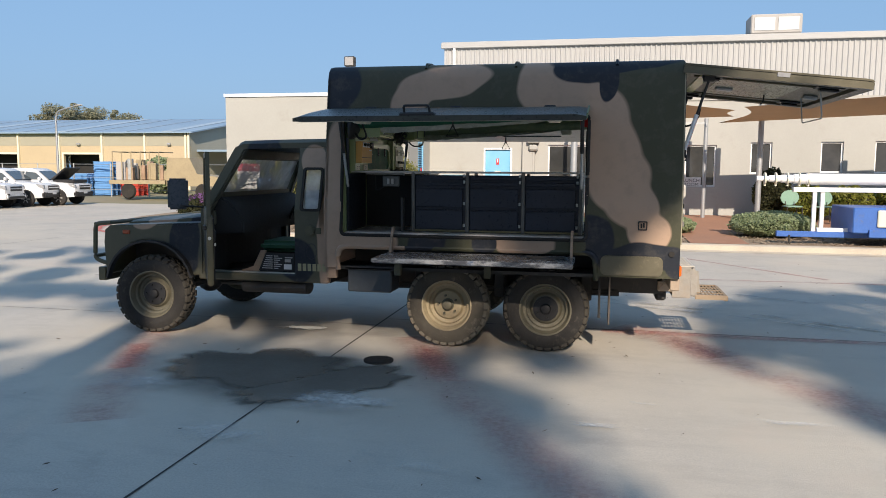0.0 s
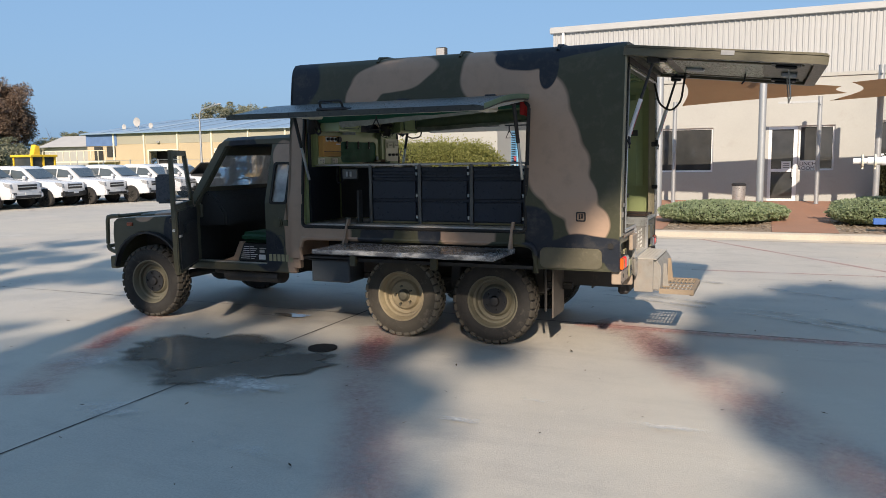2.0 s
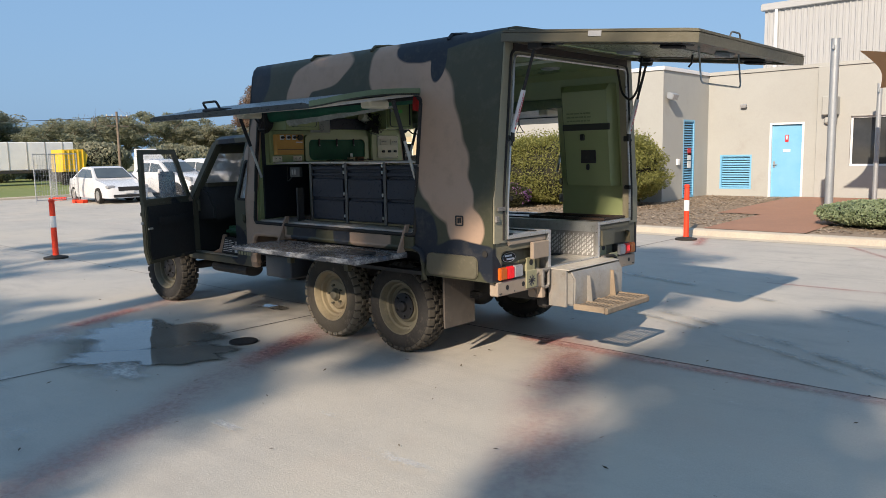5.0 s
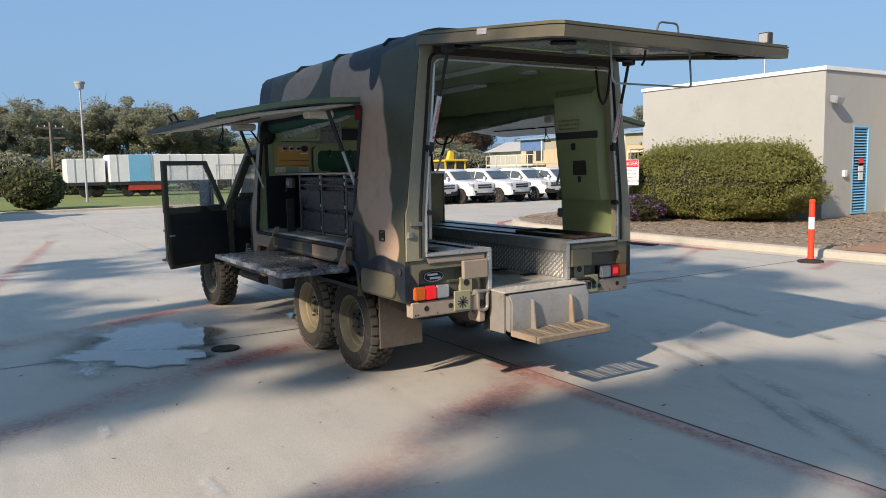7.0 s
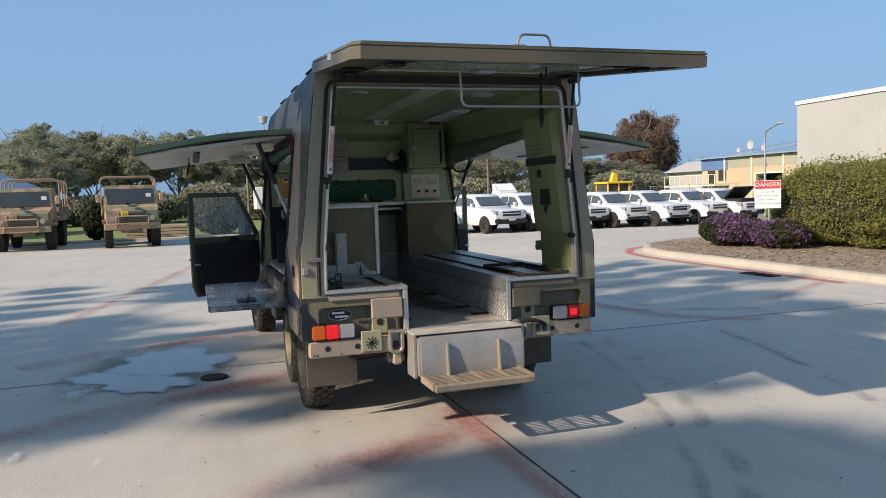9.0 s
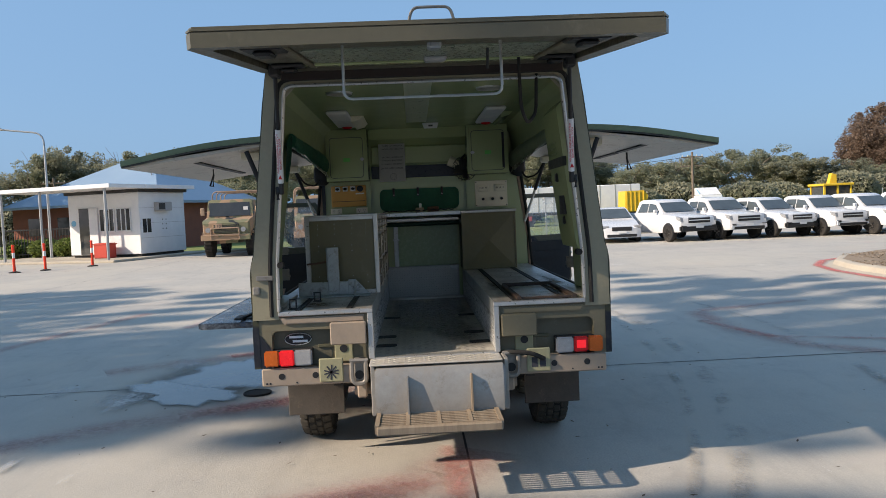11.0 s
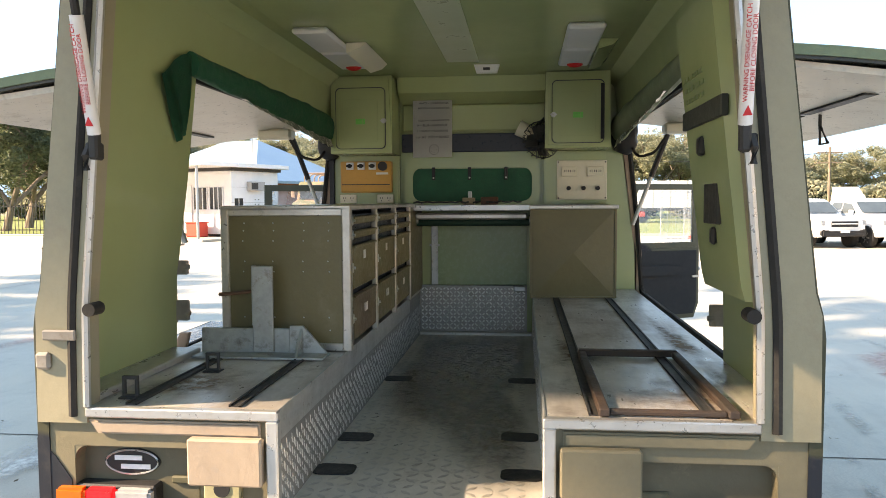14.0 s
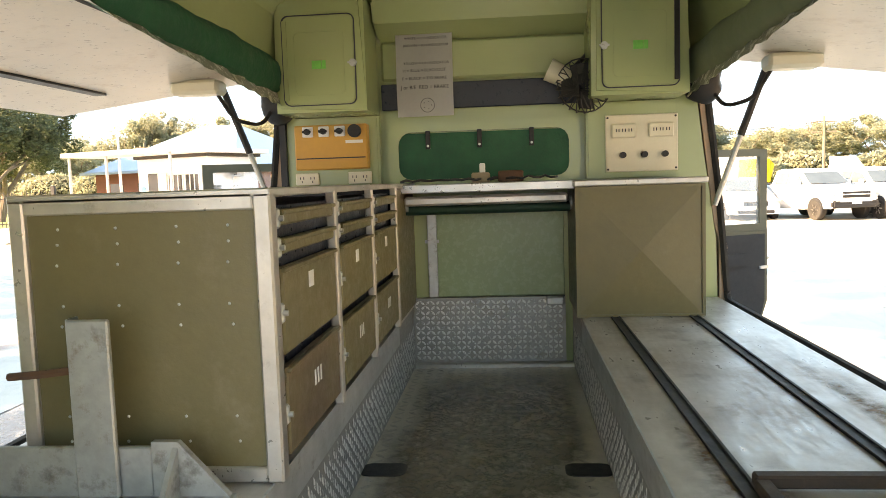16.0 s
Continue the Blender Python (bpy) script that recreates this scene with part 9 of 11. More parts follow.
def shrub(name, x, y, z, rx, ry, h, leaf, n, size, seed, label, category="shrub", group="", flower=None, boxy=1.0, shoots=0):
    """A shrub: a near-black core that paints in the shade inside, and leaves over an uneven hull; new shoots stand out
    at the top.
    """
    rng = np.random.default_rng(seed)
    sh = thing(name, pose(x, y, z), label, category, group)
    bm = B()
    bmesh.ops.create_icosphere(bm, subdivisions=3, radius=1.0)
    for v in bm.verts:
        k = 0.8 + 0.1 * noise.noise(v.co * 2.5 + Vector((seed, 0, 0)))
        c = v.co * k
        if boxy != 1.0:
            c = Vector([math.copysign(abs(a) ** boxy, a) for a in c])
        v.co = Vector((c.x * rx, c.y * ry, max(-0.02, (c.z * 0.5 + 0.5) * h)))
    part("core", bm, M_SHRUBSHADE, sh, "dark core standing in for shade among the twigs")
    d = rng.normal(size=(n, 3))
    d /= np.linalg.norm(d, axis=1)[:, None]
    if boxy != 1.0:
        d = np.sign(d) * np.abs(d) ** boxy
    lump = np.array([0.93 + 0.13 * noise.noise(Vector(p) * 3.2 + Vector((seed, 3, 0))) for p in d]) * rng.uniform(0.86, 1.05, n)
    p = d * lump[:, None]
    pos = np.stack((p[:, 0] * rx, p[:, 1] * ry, np.maximum(0.01, (p[:, 2] * 0.5 + 0.5) * h)), axis=1)
    if shoots:
        k = rng.choice(np.where(d[:, 2] > 0.3)[0], shoots)
        pos = np.concatenate((pos, pos[k] + np.stack((rng.normal(size=shoots) * 0.03, rng.normal(size=shoots) * 0.03, rng.uniform(0.02, 0.34, shoots) * rng.uniform(0.3, 1, shoots)), axis=1)))
    verts, faces = [], []
    m = len(pos)
    u = rng.normal(size=(m, 3))
    u /= np.linalg.norm(u, axis=1)[:, None]
    w = np.cross(u, rng.normal(size=(m, 3)))
    w /= np.linalg.norm(w, axis=1)[:, None] + 1e-9
    s = size * rng.uniform(0.6, 1.4, m)[:, None]
    mats = []
    for q, a, b in zip(pos, u * s, w * s * 0.5):
        k = len(verts)
        verts += [tuple(q - a), tuple(q + b), tuple(q + a), tuple(q - b)]
        faces.append((k, k + 1, k + 2, k + 3))
    me = bpy.data.meshes.new("leaves")
    me.from_pydata(verts, [], faces)
    me.materials.append(leaf)
    if flower:
        me.materials.append(flower)
        patch = [noise.noise(Vector(q) * 1.6 + Vector((seed, 9, 4))) for q in pos]
        me.polygons.foreach_set("material_index", [1 if (v > -0.12 and rng.random() < 0.55) else 0 for v in patch])
    share("leaves", me, sh)
    return sh


# near-black colour puts the inner shade of the shrubs into their cores
M_SHRUBSHADE = mat("twig_shadow", (0.02, 0.021, 0.012), (0.035, 0.032, 0.02), rough=1.0)
shrub("hedge", -3.35, 13.3, 0.18, 2.8, 1.25, 2.0, L_HEDGE, 95000, 0.031, 3, "large clipped yellow-green hedge by the wall", "hedge", boxy=0.72, shoots=6000)
shrub("flowering_shrub", -6.0, 11.5, 0.16, 1.0, 0.7, 0.85, L_DARKBUSH, 9000, 0.035, 6, "low shrub covered in purple flowers", "shrub", flower=L_PURPLE)
shrub("flowering_shrub", -4.5, 11.65, 0.16, 0.85, 0.55, 0.72, L_DARKBUSH, 4500, 0.035, 8, "dark shrub with purple flowers below the hedge", "shrub", flower=L_PURPLE)
for k, (x, y, rx, ry, h) in enumerate(((5.1, 10.95, 1.25, 0.85, 0.55), (8.3, 11.2, 0.95, 0.8, 0.62), (6.0, 11.6, 0.7, 0.6, 0.45), (14.5, 11.2, 1.1, 0.8, 0.6))):
    shrub("low_shrub", x, y, 0.15, rx, ry, h, L_BUSH, 16000, 0.028, 20 + k, "rounded grey-green ground cover shrub", "shrub", "low shrubs by the kerb")
shrub("shrub", 9.4, 16.6, 0.24, 0.55, 0.5, 1.55, L_DARKBUSH, 4500, 0.05, 31, "dark leafy shrub against the wall")
for k, x in enumerate((10.3, 11.5, 12.8, 14.2)):
    shrub("shrub", x, 16.3, 0.24, 0.75, 0.6, 1.05, L_YBUSH, 4500, 0.05, 34 + k, "yellow-green leafy shrub against the wall", "shrub", "shrubs along the wall")
shrub("shrub", -31.5, -0.4, 0.04, 1.6, 1.4, 2.1, leaf_mat("dull_shrub_leaves", (0.07, 0.085, 0.04), (0.18, 0.185, 0.085)), 6000, 0.1, 41, "rounded dull green shrub on the grass")
shrub("shrub", -31, -6.1, 0.04, 0.7, 0.7, 2.0, L_DARKBUSH, 2200, 0.11, 43, "thin dark shrub between the army trucks")
for k, (x, y) in enumerate(((-30.5, -19), (-30.2, -17.6), (-31, -20.5))):
    shrub("shrub", x, y, 0.04, 0.9, 0.8, 1.0, L_GRASS, 2500, 0.1, 45 + k, "leafy green shrub by the fence", "shrub", "shrubs by the fence")
for k in range(22):
    rngk = np.random.default_rng(400 + k)
    shrub("shrub", -60 - rngk.uniform(0, 5), -52 + k * 5.2, 0.03, 2.6, 3.2, 2.4 + rngk.uniform(0, 1.4), L_GUM2, 4200, 0.17, 60 + k, "grey-green undergrowth below the far trees", "shrub", "far undergrowth")
shrub("shrub", -24, 38, 0.0, 1.4, 1.2, 2.4, L_BUSH, 2500, 0.14, 90, "green shrub at the corner of the tan shed")

# bark chips scattered over the bed, grass blades along the kerb
rng = np.random.default_rng(8)
verts, faces = [], []
for i in range(22000):
    x, y = rng.uniform(-8.4, 14), rng.uniform(9.5, 17.4)
    if (1.3 < x and y > 12.3) or 2.3 < x < 4.2 or 6.3 < x < 7.5 or (x < -1.3 and y > 14.6) or (x < -6.5 and y < 10.4):
        continue
    z = bed_z(x, y) + 0.006 + rng.uniform(0, 0.02)
    a, l, w = rng.uniform(0, 6.28), rng.uniform(0.02, 0.06), rng.uniform(0.008, 0.02)
    u, v = np.array((math.cos(a), math.sin(a), rng.uniform(-0.4, 0.4))) * l, np.array((-math.sin(a), math.cos(a), rng.uniform(-0.4, 0.4))) * w
    c = np.array((x, y, z))
    k = len(verts)
    verts += [tuple(c - u - v), tuple(c + u - v), tuple(c + u + v), tuple(c - u + v)]
    faces.append((k, k + 1, k + 2, k + 3))
me = bpy.data.meshes.new("bark_chips")
me.from_pydata(verts, [], faces)
me.materials.append(L_CHIP)
tagged(new("bark_chips", me), "loose bark chips over the garden bed", "bark chips", kind="stuff")

# dry leaves and grit on the concrete
verts, faces = [], []
for i in range(420):
    x, y = rng.uniform(-4, 10), rng.uniform(-7, 7)
    a, l = rng.uniform(0, 6.28), rng.uniform(0.008, 0.03)
    u, v = np.array((math.cos(a), math.sin(a), rng.uniform(-0.2, 0.2))) * l, np.array((-math.sin(a), math.cos(a), rng.uniform(-0.3, 0.3))) * l * 0.3
    c = np.array((x, y, 0.016))
    k = len(verts)
    verts += [tuple(c - u), tuple(c - v), tuple(c + u), tuple(c + v)]
    faces.append((k, k + 1, k + 2, k + 3))
me = bpy.data.meshes.new("fallen_leaves")
me.from_pydata(verts, [], faces)
me.materials.append(leaf_mat("dry_leaf", (0.05, 0.035, 0.02), (0.14, 0.1, 0.06)))
tagged(new("fallen_leaves", me), "small dry leaves and twigs on the concrete", "leaves", kind="stuff")


# ---- traffic bollards ----
def bollard(x, y):
    g = thing("bollard", pose(x, y, 0), "red plastic bollard with a white band on a black base", "bollard", "red bollards")
    bm = B()
    revolve(bm, [(0.2, 0.0), (0.2, 0.03), (0.12, 0.045), (0.06, 0.06), (0.0, 0.06)], 20, "z")
    part("base", bm, M_RUBBER, g, "black rubber base")
    bm = B()
    revolve(bm, [(0.055, 0.05), (0.05, 0.1), (0.048, 0.55)], 16, "z")
    revolve(bm, [(0.048, 0.75), (0.047, 0.95), (0.043, 0.97), (0.043, 0.985), (0.05, 0.99), (0.05, 1.03), (0.03, 1.045), (0.0, 1.045)], 16, "z")
    part("post", bm, M_BOLLRED, g)
    bm = B()
    revolve(bm, [(0.05, 0.55), (0.05, 0.75)], 16, "z")
    part("band", bm, M_PAPER, g, "white reflective band")


for x, y in ((2.33, 8.42), (-5.42, -0.02), (-19.2, -16.9), (-19.1, -14.75), (-19.8, -13.95), (-21.3, -12.8)):
    bollard(x, y)

# danger sign on its post
ds = thing("danger_sign", pose(-5.05, 11.8, 0.2), "white and red danger sign on a post", "sign")
bm = B()
cyl(bm, (0.0, 0.04, 0), (0.0, 0.04, 1.6), 0.025, n=10)
part("post", bm, M_STEELPOST, ds)
SGT = pose(0, 0, 1.25, 0, 0, 40)
bm = B()
box(bm, -0.3, -0.012, -0.34, 0.3, 0.0, 0.34, 0.004)
brd = part("board", bm, M_PAPER, ds, m=SGT)
bm = B()
box(bm, -0.29, -0.016, 0.14, 0.29, -0.013, 0.33)
part("red_field", bm, M_SIGNRED, brd)
lettering("DANGER", 0.14, Matrix.Translation((0, -0.018, 0.235)) @ FACE_MY, M_PAPER, brd)
for k, text in enumerate(("ALL DRIVERS", "MUST STAND CLEAR", "WHILST FORKLIFTS", "LOADING & UNLOADING")):
    lettering(text, 0.06 if k == 0 else 0.052, Matrix.Translation((0, -0.014, 0.06 - 0.095 * k)) @ FACE_MY, M_INK, brd)

# ---- shade sail, posts, bin, chairs by the building ----
def post(x, y, h, r, lean=0.0):
    g = thing("steel_post", pose(x, y, bed_z(x, y) + 0.02), "galvanised steel shade sail post", "post", "shade sail posts")
    bm = B()
    cyl(bm, (0, 0, 0), (lean, 0, h), r, n=14)
    part("shaft", bm, M_STEELPOST, g)
    bm = B()
    cyl(bm, (lean, 0, h), (lean, 0, h + 0.02), r * 1.05, n=14)
    box(bm, lean - 0.02, -r - 0.06, h - 0.2, lean + 0.02, -r + 0.01, h - 0.12)
    part("cap", bm, M_STEELPOST, g)


post(3.71, 12.33, 3.7, 0.085)
post(3.6, 16.6, 2.95, 0.06)
post(6.03, 12.47, 3.7, 0.085)
post(7.46, 16.6, 2.95, 0.06)
post(8.75, 15.2, 3.6, 0.075)
post(11.4, 12.4, 3.4, 0.09, 0.12)
post(12.6, 14.6, 3.6, 0.09)
post(17.5, 12.0, 4.0, 0.09)
bm = B()
box(bm, 6.4, 16.57, 3.08, 7.46, 16.63, 3.14)
solid("post_arm", bm, M_STEELPOST, "short steel arm on a post", "arm")


def sail(corners, sag, name, label):
    bm = B()
    n = 14
    a, b, c, d = [Vector(p) for p in corners]
    grid = []
    for i in range(n + 1):
        row = []
        for j in range(n + 1):
            u, v = i / n, j / n
            uu, vv = u + 0.0, v
            p = a.lerp(b, uu).lerp(d.lerp(c, uu), vv)
            e = (a + b + c + d) / 4
            k = 0.1 * (math.sin(math.pi * u) * (abs(2 * v - 1) ** 3) + math.sin(math.pi * v) * (abs(2 * u - 1) ** 3))
            p = p.lerp(e, k)
            p.z -= sag * math.sin(math.pi * u) * math.sin(math.pi * v)
            row.append(bm.verts.new(p))
        grid.append(row)
    for r0, r1 in zip(grid, grid[1:]):
        for j in range(n):
            bm.faces.new((r0[j], r1[j], r1[j + 1], r0[j + 1]))
    bmesh.ops.solidify(bm, geom=bm.faces[:], thickness=0.006)
    solid(name, bm, M_SAIL, label, "shade sail", "shade sails")


sail([(4.1, 12.6, 3.66), (7.7, 13.0, 3.22), (8.0, 15.1, 3.2), (3.95, 15.1, 3.03)], 0.04, "shade_sail", "stretched tan shade sail on steel posts")
sail([(7.6, 15.2, 3.03), (7.9, 13.0, 3.3), (17.4, 12.1, 3.95), (17.2, 15.4, 3.42)], 0.05, "shade_sail", "stretched tan shade sail on steel posts")
bn = thing("litter_bin", pose(5.44, 16.3, bed_z(5.44, 16.3) + 0.02), "brushed steel litter bin with a dark rim", "bin")
bm = B()
revolve(bm, [(0.17, 0.0), (0.19, 0.5), (0.19, 0.52)], 24, "z")
part("body", bm, M_ALU, bn)
bm = B()
revolve(bm, [(0.195, 0.52), (0.2, 0.56), (0.16, 0.6), (0.12, 0.6)], 24, "z")
part("rim", bm, M_PLASTIC, bn)


def chair(x, y, turn):
    g = thing("garden_chair", pose(x, y, bed_z(x, y) + 0.02, 0, 0, turn), "pale green moulded chair with dark legs", "chair", "chairs by the wall")
    M = M_CHAIR
    bm = B()
    prism(bm, rrect(-0.24, -0.22, 0.24, 0.22, 0.1), "z", 0.42, 0.455, 0.012)
    part("seat", bm, M, g)
    bm = B()
    prism(bm, [(0.26 * math.cos(2 * math.pi * k / 20), 0.68 + 0.22 * math.sin(2 * math.pi * k / 20)) for k in range(20)], "y", 0.2, 0.235, 0.012)
    part("backrest", bm, M, g)
    for px, py in ((-0.2, -0.18), (0.2, -0.18), (-0.2, 0.2), (0.2, 0.2)):
        bm = B()
        tube(bm, [(px, py, 0.43), (px * 1.15, py * 1.15, 0.0)], 0.013, 7)
        part("leg", bm, M_DARK, g)
    bm = B()
    for px in (-0.12, 0.12):
        tube(bm, [(px, 0.15, 0.43), (px, 0.22, 0.6)], 0.012, 6)
    part("back_support", bm, M_DARK, g)


M_CHAIR = mat("pale_green_plastic", (0.2, 0.34, 0.27), (0.17, 0.3, 0.24), rough=0.5)
chair(9.75, 15.55, 8)
chair(10.55, 15.5, -6)

# ---- blue trailer with a lowered mast ----
tr = thing("mast_trailer", pose(0, 0, 0), "blue trailer carrying a lowered white telescopic mast", "trailer")
bm = B()
box(bm, 8.1, 9.62, 0.3, 10.3, 9.74, 0.42, 0.01)
box(bm, 9.8, 9.3, 0.34, 14.5, 9.42, 0.5, 0.01)
box(bm, 9.8, 10.9, 0.34, 14.5, 11.02, 0.5, 0.01)
part("frame", bm, M_BLUEFRAME, tr, "blue steel trailer frame")
bm = B()
box(bm, 9.5, 9.35, 0.42, 11.0, 10.9, 0.95, 0.02)
part("side_box", bm, M_BLUEFRAME, tr)
bm = B()
box(bm, 9.95, 9.3, 0.55, 10.35, 9.36, 0.9, 0.02)
part("white_box", bm, M_IVORY, tr)
bm = B()
for x0, x1, r in ((7.75, 8.0, 0.06), (8.0, 8.25, 0.075), (8.25, 8.5, 0.09), (8.5, 8.75, 0.105), (8.75, 14.4, 0.12)):
    cyl(bm, (x0, 10.15, 1.52), (x1, 10.15, 1.52), r, n=16)
part("mast", bm, M_WHITE, tr, "white telescopic mast sections")
for x in (7.9, 8.12, 8.36, 8.6, 8.78):
    bm = B()
    cyl(bm, (x, 10.15, 1.52), (x + 0.03, 10.15, 1.52), 0.135, n=14)
    box(bm, x, 10.1, 1.36, x + 0.03, 10.2, 1.42)
    part("collar", bm, M_IVORY, tr)
bm = B()
box(bm, 8.5, 10.08, 1.24, 14.4, 10.22, 1.34, 0.008)
part("mast_beam", bm, M_WHITE, tr)
for x in (8.9, 9.06):
    bm = B()
    box(bm, x, 10.1, 0.35, x + 0.08, 10.18, 1.3, 0.006)
    part("support", bm, M_WHITE, tr)
bm = B()
box(bm, 8.9, 9.66, 0.4, 9.9, 9.76, 0.5, 0.006)
part("drawbar_rail", bm, M_WHITE, tr)
bm = B()
cyl(bm, (8.35, 9.6, 0.14), (8.35, 9.6, 0.34), 0.02, n=8)
part("jack_leg", bm, M_DARK, tr)
for y in (9.22, 11.1):
    w = share("wheel", W_DARK[0], tr, pose(11.15, y, 0.38, 0, 0, 180 if y < 10 else 0))
    share("tyre", W_DARK[1], w)
bm = B()
revolve(bm, [(0.08, -0.03), (0.08, 0.03)], 14, "y")
part("jockey_wheel", bm, M_RUBBER, tr, m=pose(8.35, 9.6, 0.082))
w = share("wheel", W_DARK[0], tr, pose(10.75, 9.2, 0.95, 0, 0, 180), "spare wheel")
share("tyre", W_DARK[1], w)


# ---- parked white utes ----
def ute(name, label, paint, silver_bar=False, canopy=False, old=False):
    """A dual-cab pickup: body, cabin, tray, glass, lamps, grille, wheels. Its front looks along +x."""
    g = thing(name, pose(0, 0, 0), label, "pickup", "parked white utes")
    hood = 1.1 if not old else 1.07
    bm = B()
    secs = []
    for x, w, z0, z1 in ((2.27, 0.68, 0.5, 0.98), (2.2, 0.83, 0.42, hood - 0.05), (1.9, 0.89, 0.4, hood), (1.0, 0.91, 0.38, hood + 0.08), (0.8, 0.92, 0.36, 1.2), (-0.9, 0.92, 0.36, 1.22), (-2.3, 0.91, 0.44, 1.22), (-2.75, 0.89, 0.5, 1.2)):
        secs.append([(x, -w + 0.03, z0), (x, -w, z0 + 0.1), (x, -w - 0.015, (z0 + z1) / 2), (x, -w + 0.01, z1 - 0.1), (x, -w + 0.05, z1 - 0.03), (x, -w + 0.14, z1), (x, 0, z1 + 0.025), (x, w - 0.14, z1), (x, w - 0.05, z1 - 0.03), (x, w - 0.01, z1 - 0.1), (x, w + 0.015, (z0 + z1) / 2), (x, w, z0 + 0.1), (x, w - 0.03, z0)])
    loft(bm, secs)
    part("body", bm, paint, g)
    bm = B()
    secs = []
    for x, w, z in ((0.92, 0.84, 1.18), (0.3, 0.73, 1.66), (0.1, 0.71, 1.73), (-0.9, 0.71, 1.75), (-1.12, 0.72, 1.69), (-1.3, 0.84, 1.18)):
        secs.append([(x, -w, z), (x, -w * 0.93, z + (0.04 if z > 1.5 else 0)), (x, 0, z + (0.06 if z > 1.5 else 0)), (x, w * 0.93, z + (0.04 if z > 1.5 else 0)), (x, w, z), (x, 0.87, 1.14), (x, -0.87, 1.14)])
    loft(bm, secs)
    part("cabin", bm, paint, g)
    bm = B()
    bm.faces.new([bm.verts.new(p) for p in ((0.865, -0.75, 1.235), (0.865, 0.75, 1.235), (0.36, 0.665, 1.625), (0.36, -0.665, 1.625))])
    bmesh.ops.translate(bm, vec=(0.026, 0, 0.026), verts=bm.verts[:])
    part("windscreen", bm, M_CARGLASS, g, "dark windscreen")
    for s in (-1, 1):
        for pts in (((0.68, 1.24), (0.3, 1.57), (-0.2, 1.63), (-0.22, 1.24)), ((-0.28, 1.24), (-0.26, 1.63), (-0.86, 1.63), (-1.06, 1.24))):
            bm = B()
            vs = [bm.verts.new((x, s * (0.87 - (z - 1.14) * 0.26 + 0.014), z)) for x, z in pts]
            bm.faces.new(vs)
            part("side_window", bm, M_CARGLASS, g)
        bm = B()
        box(bm, 0.5, s * 0.88, 1.2, 0.62, s * 1.06, 1.36, 0.03)
        part("mirror", bm, paint, g)
        bm = B()
        prism(bm, [(2.25, 0.84), (2.22, 1.0), (1.9, 1.06), (1.86, 0.92)], "y", s * 0.56, s * 0.87, 0.015)
        part("headlamp", bm, M_HEADLAMP, g, "clear headlamp")
        bm = B()
        box(bm, 2.26, s * 0.6, 0.56, 2.3, s * 0.78, 0.66, 0.01)
        part("fog_lamp", bm, M_DARK, g)
        for x in (1.42, -1.65):
            bm = B()
            revolve(bm, [(0.385, -0.03), (0.4, 0.0), (0.385, 0.012)], 20, "y")
            part("wheel_arch", bm, M_PLASTIC, g, m=pose(x, s * 0.914, 0.4))
            bm = B()
            revolve(bm, [(0.2, -0.12), (0.34, -0.12), (0.36, -0.09), (0.36, 0.09), (0.34, 0.12), (0.22, 0.115)], 24, "y")
            m = pose(x, s * 0.835, 0.36, 0, 0, 180 if s < 0 else 0)
            w = part("tyre", bm, M_RUBBER, g, m=m)
            bm = B()
            revolve(bm, [(0.225, 0.11), (0.21, 0.08), (0.06, 0.1), (0.0, 0.1)], 20, "y")
            for k in range(6):
                box(bm, 0.05, 0.085, -0.025, 0.21, 0.115, 0.025, m=Matrix.Rotation(k * math.pi / 3, 4, "Y"))
            part("rim", bm, M_ALU if not old else M_GREYW, w)
    bm = B()
    box(bm, 2.2, -0.54, 0.74, 2.29, 0.54, 1.0, 0.03, 2)
    gr = part("grille", bm, M_PLASTIC, g, "black grille")
    bm = B()
    box(bm, 2.27, -0.5, 0.86, 2.31, 0.5, 0.9, 0.01)
    part("grille_bar", bm, M_ALU if silver_bar else paint, gr)
    bm = B()
    box(bm, 2.1, -0.86, 0.42, 2.3, 0.86, 0.68, 0.05, 2)
    part("bumper", bm, M_PLASTIC if old else paint, g)
    bm = B()
    box(bm, 2.26, -0.72, 0.43, 2.31, 0.72, 0.56, 0.03)
    part("air_intake", bm, M_PLASTIC, g)
    bm = B()
    box(bm, 2.31, -0.18, 0.56, 2.32, 0.18, 0.66)
    part("plate", bm, M_PAPER, g)
    bm = B()
    box(bm, -2.6, -0.74, 1.25, -1.35, 0.74, 1.255)
    part("tray_floor", bm, M_PLASTIC, g)
    if canopy:
        bm = B()
        loft(bm, [[(x, -w, 1.2), (x, -w * 0.92, z), (x, w * 0.92, z), (x, w, 1.2)] for x, w, z in ((-1.3, 0.84, 1.66), (-2.0, 0.84, 1.7), (-2.7, 0.84, 1.62))])
        part("canopy", bm, paint, g)
    return g


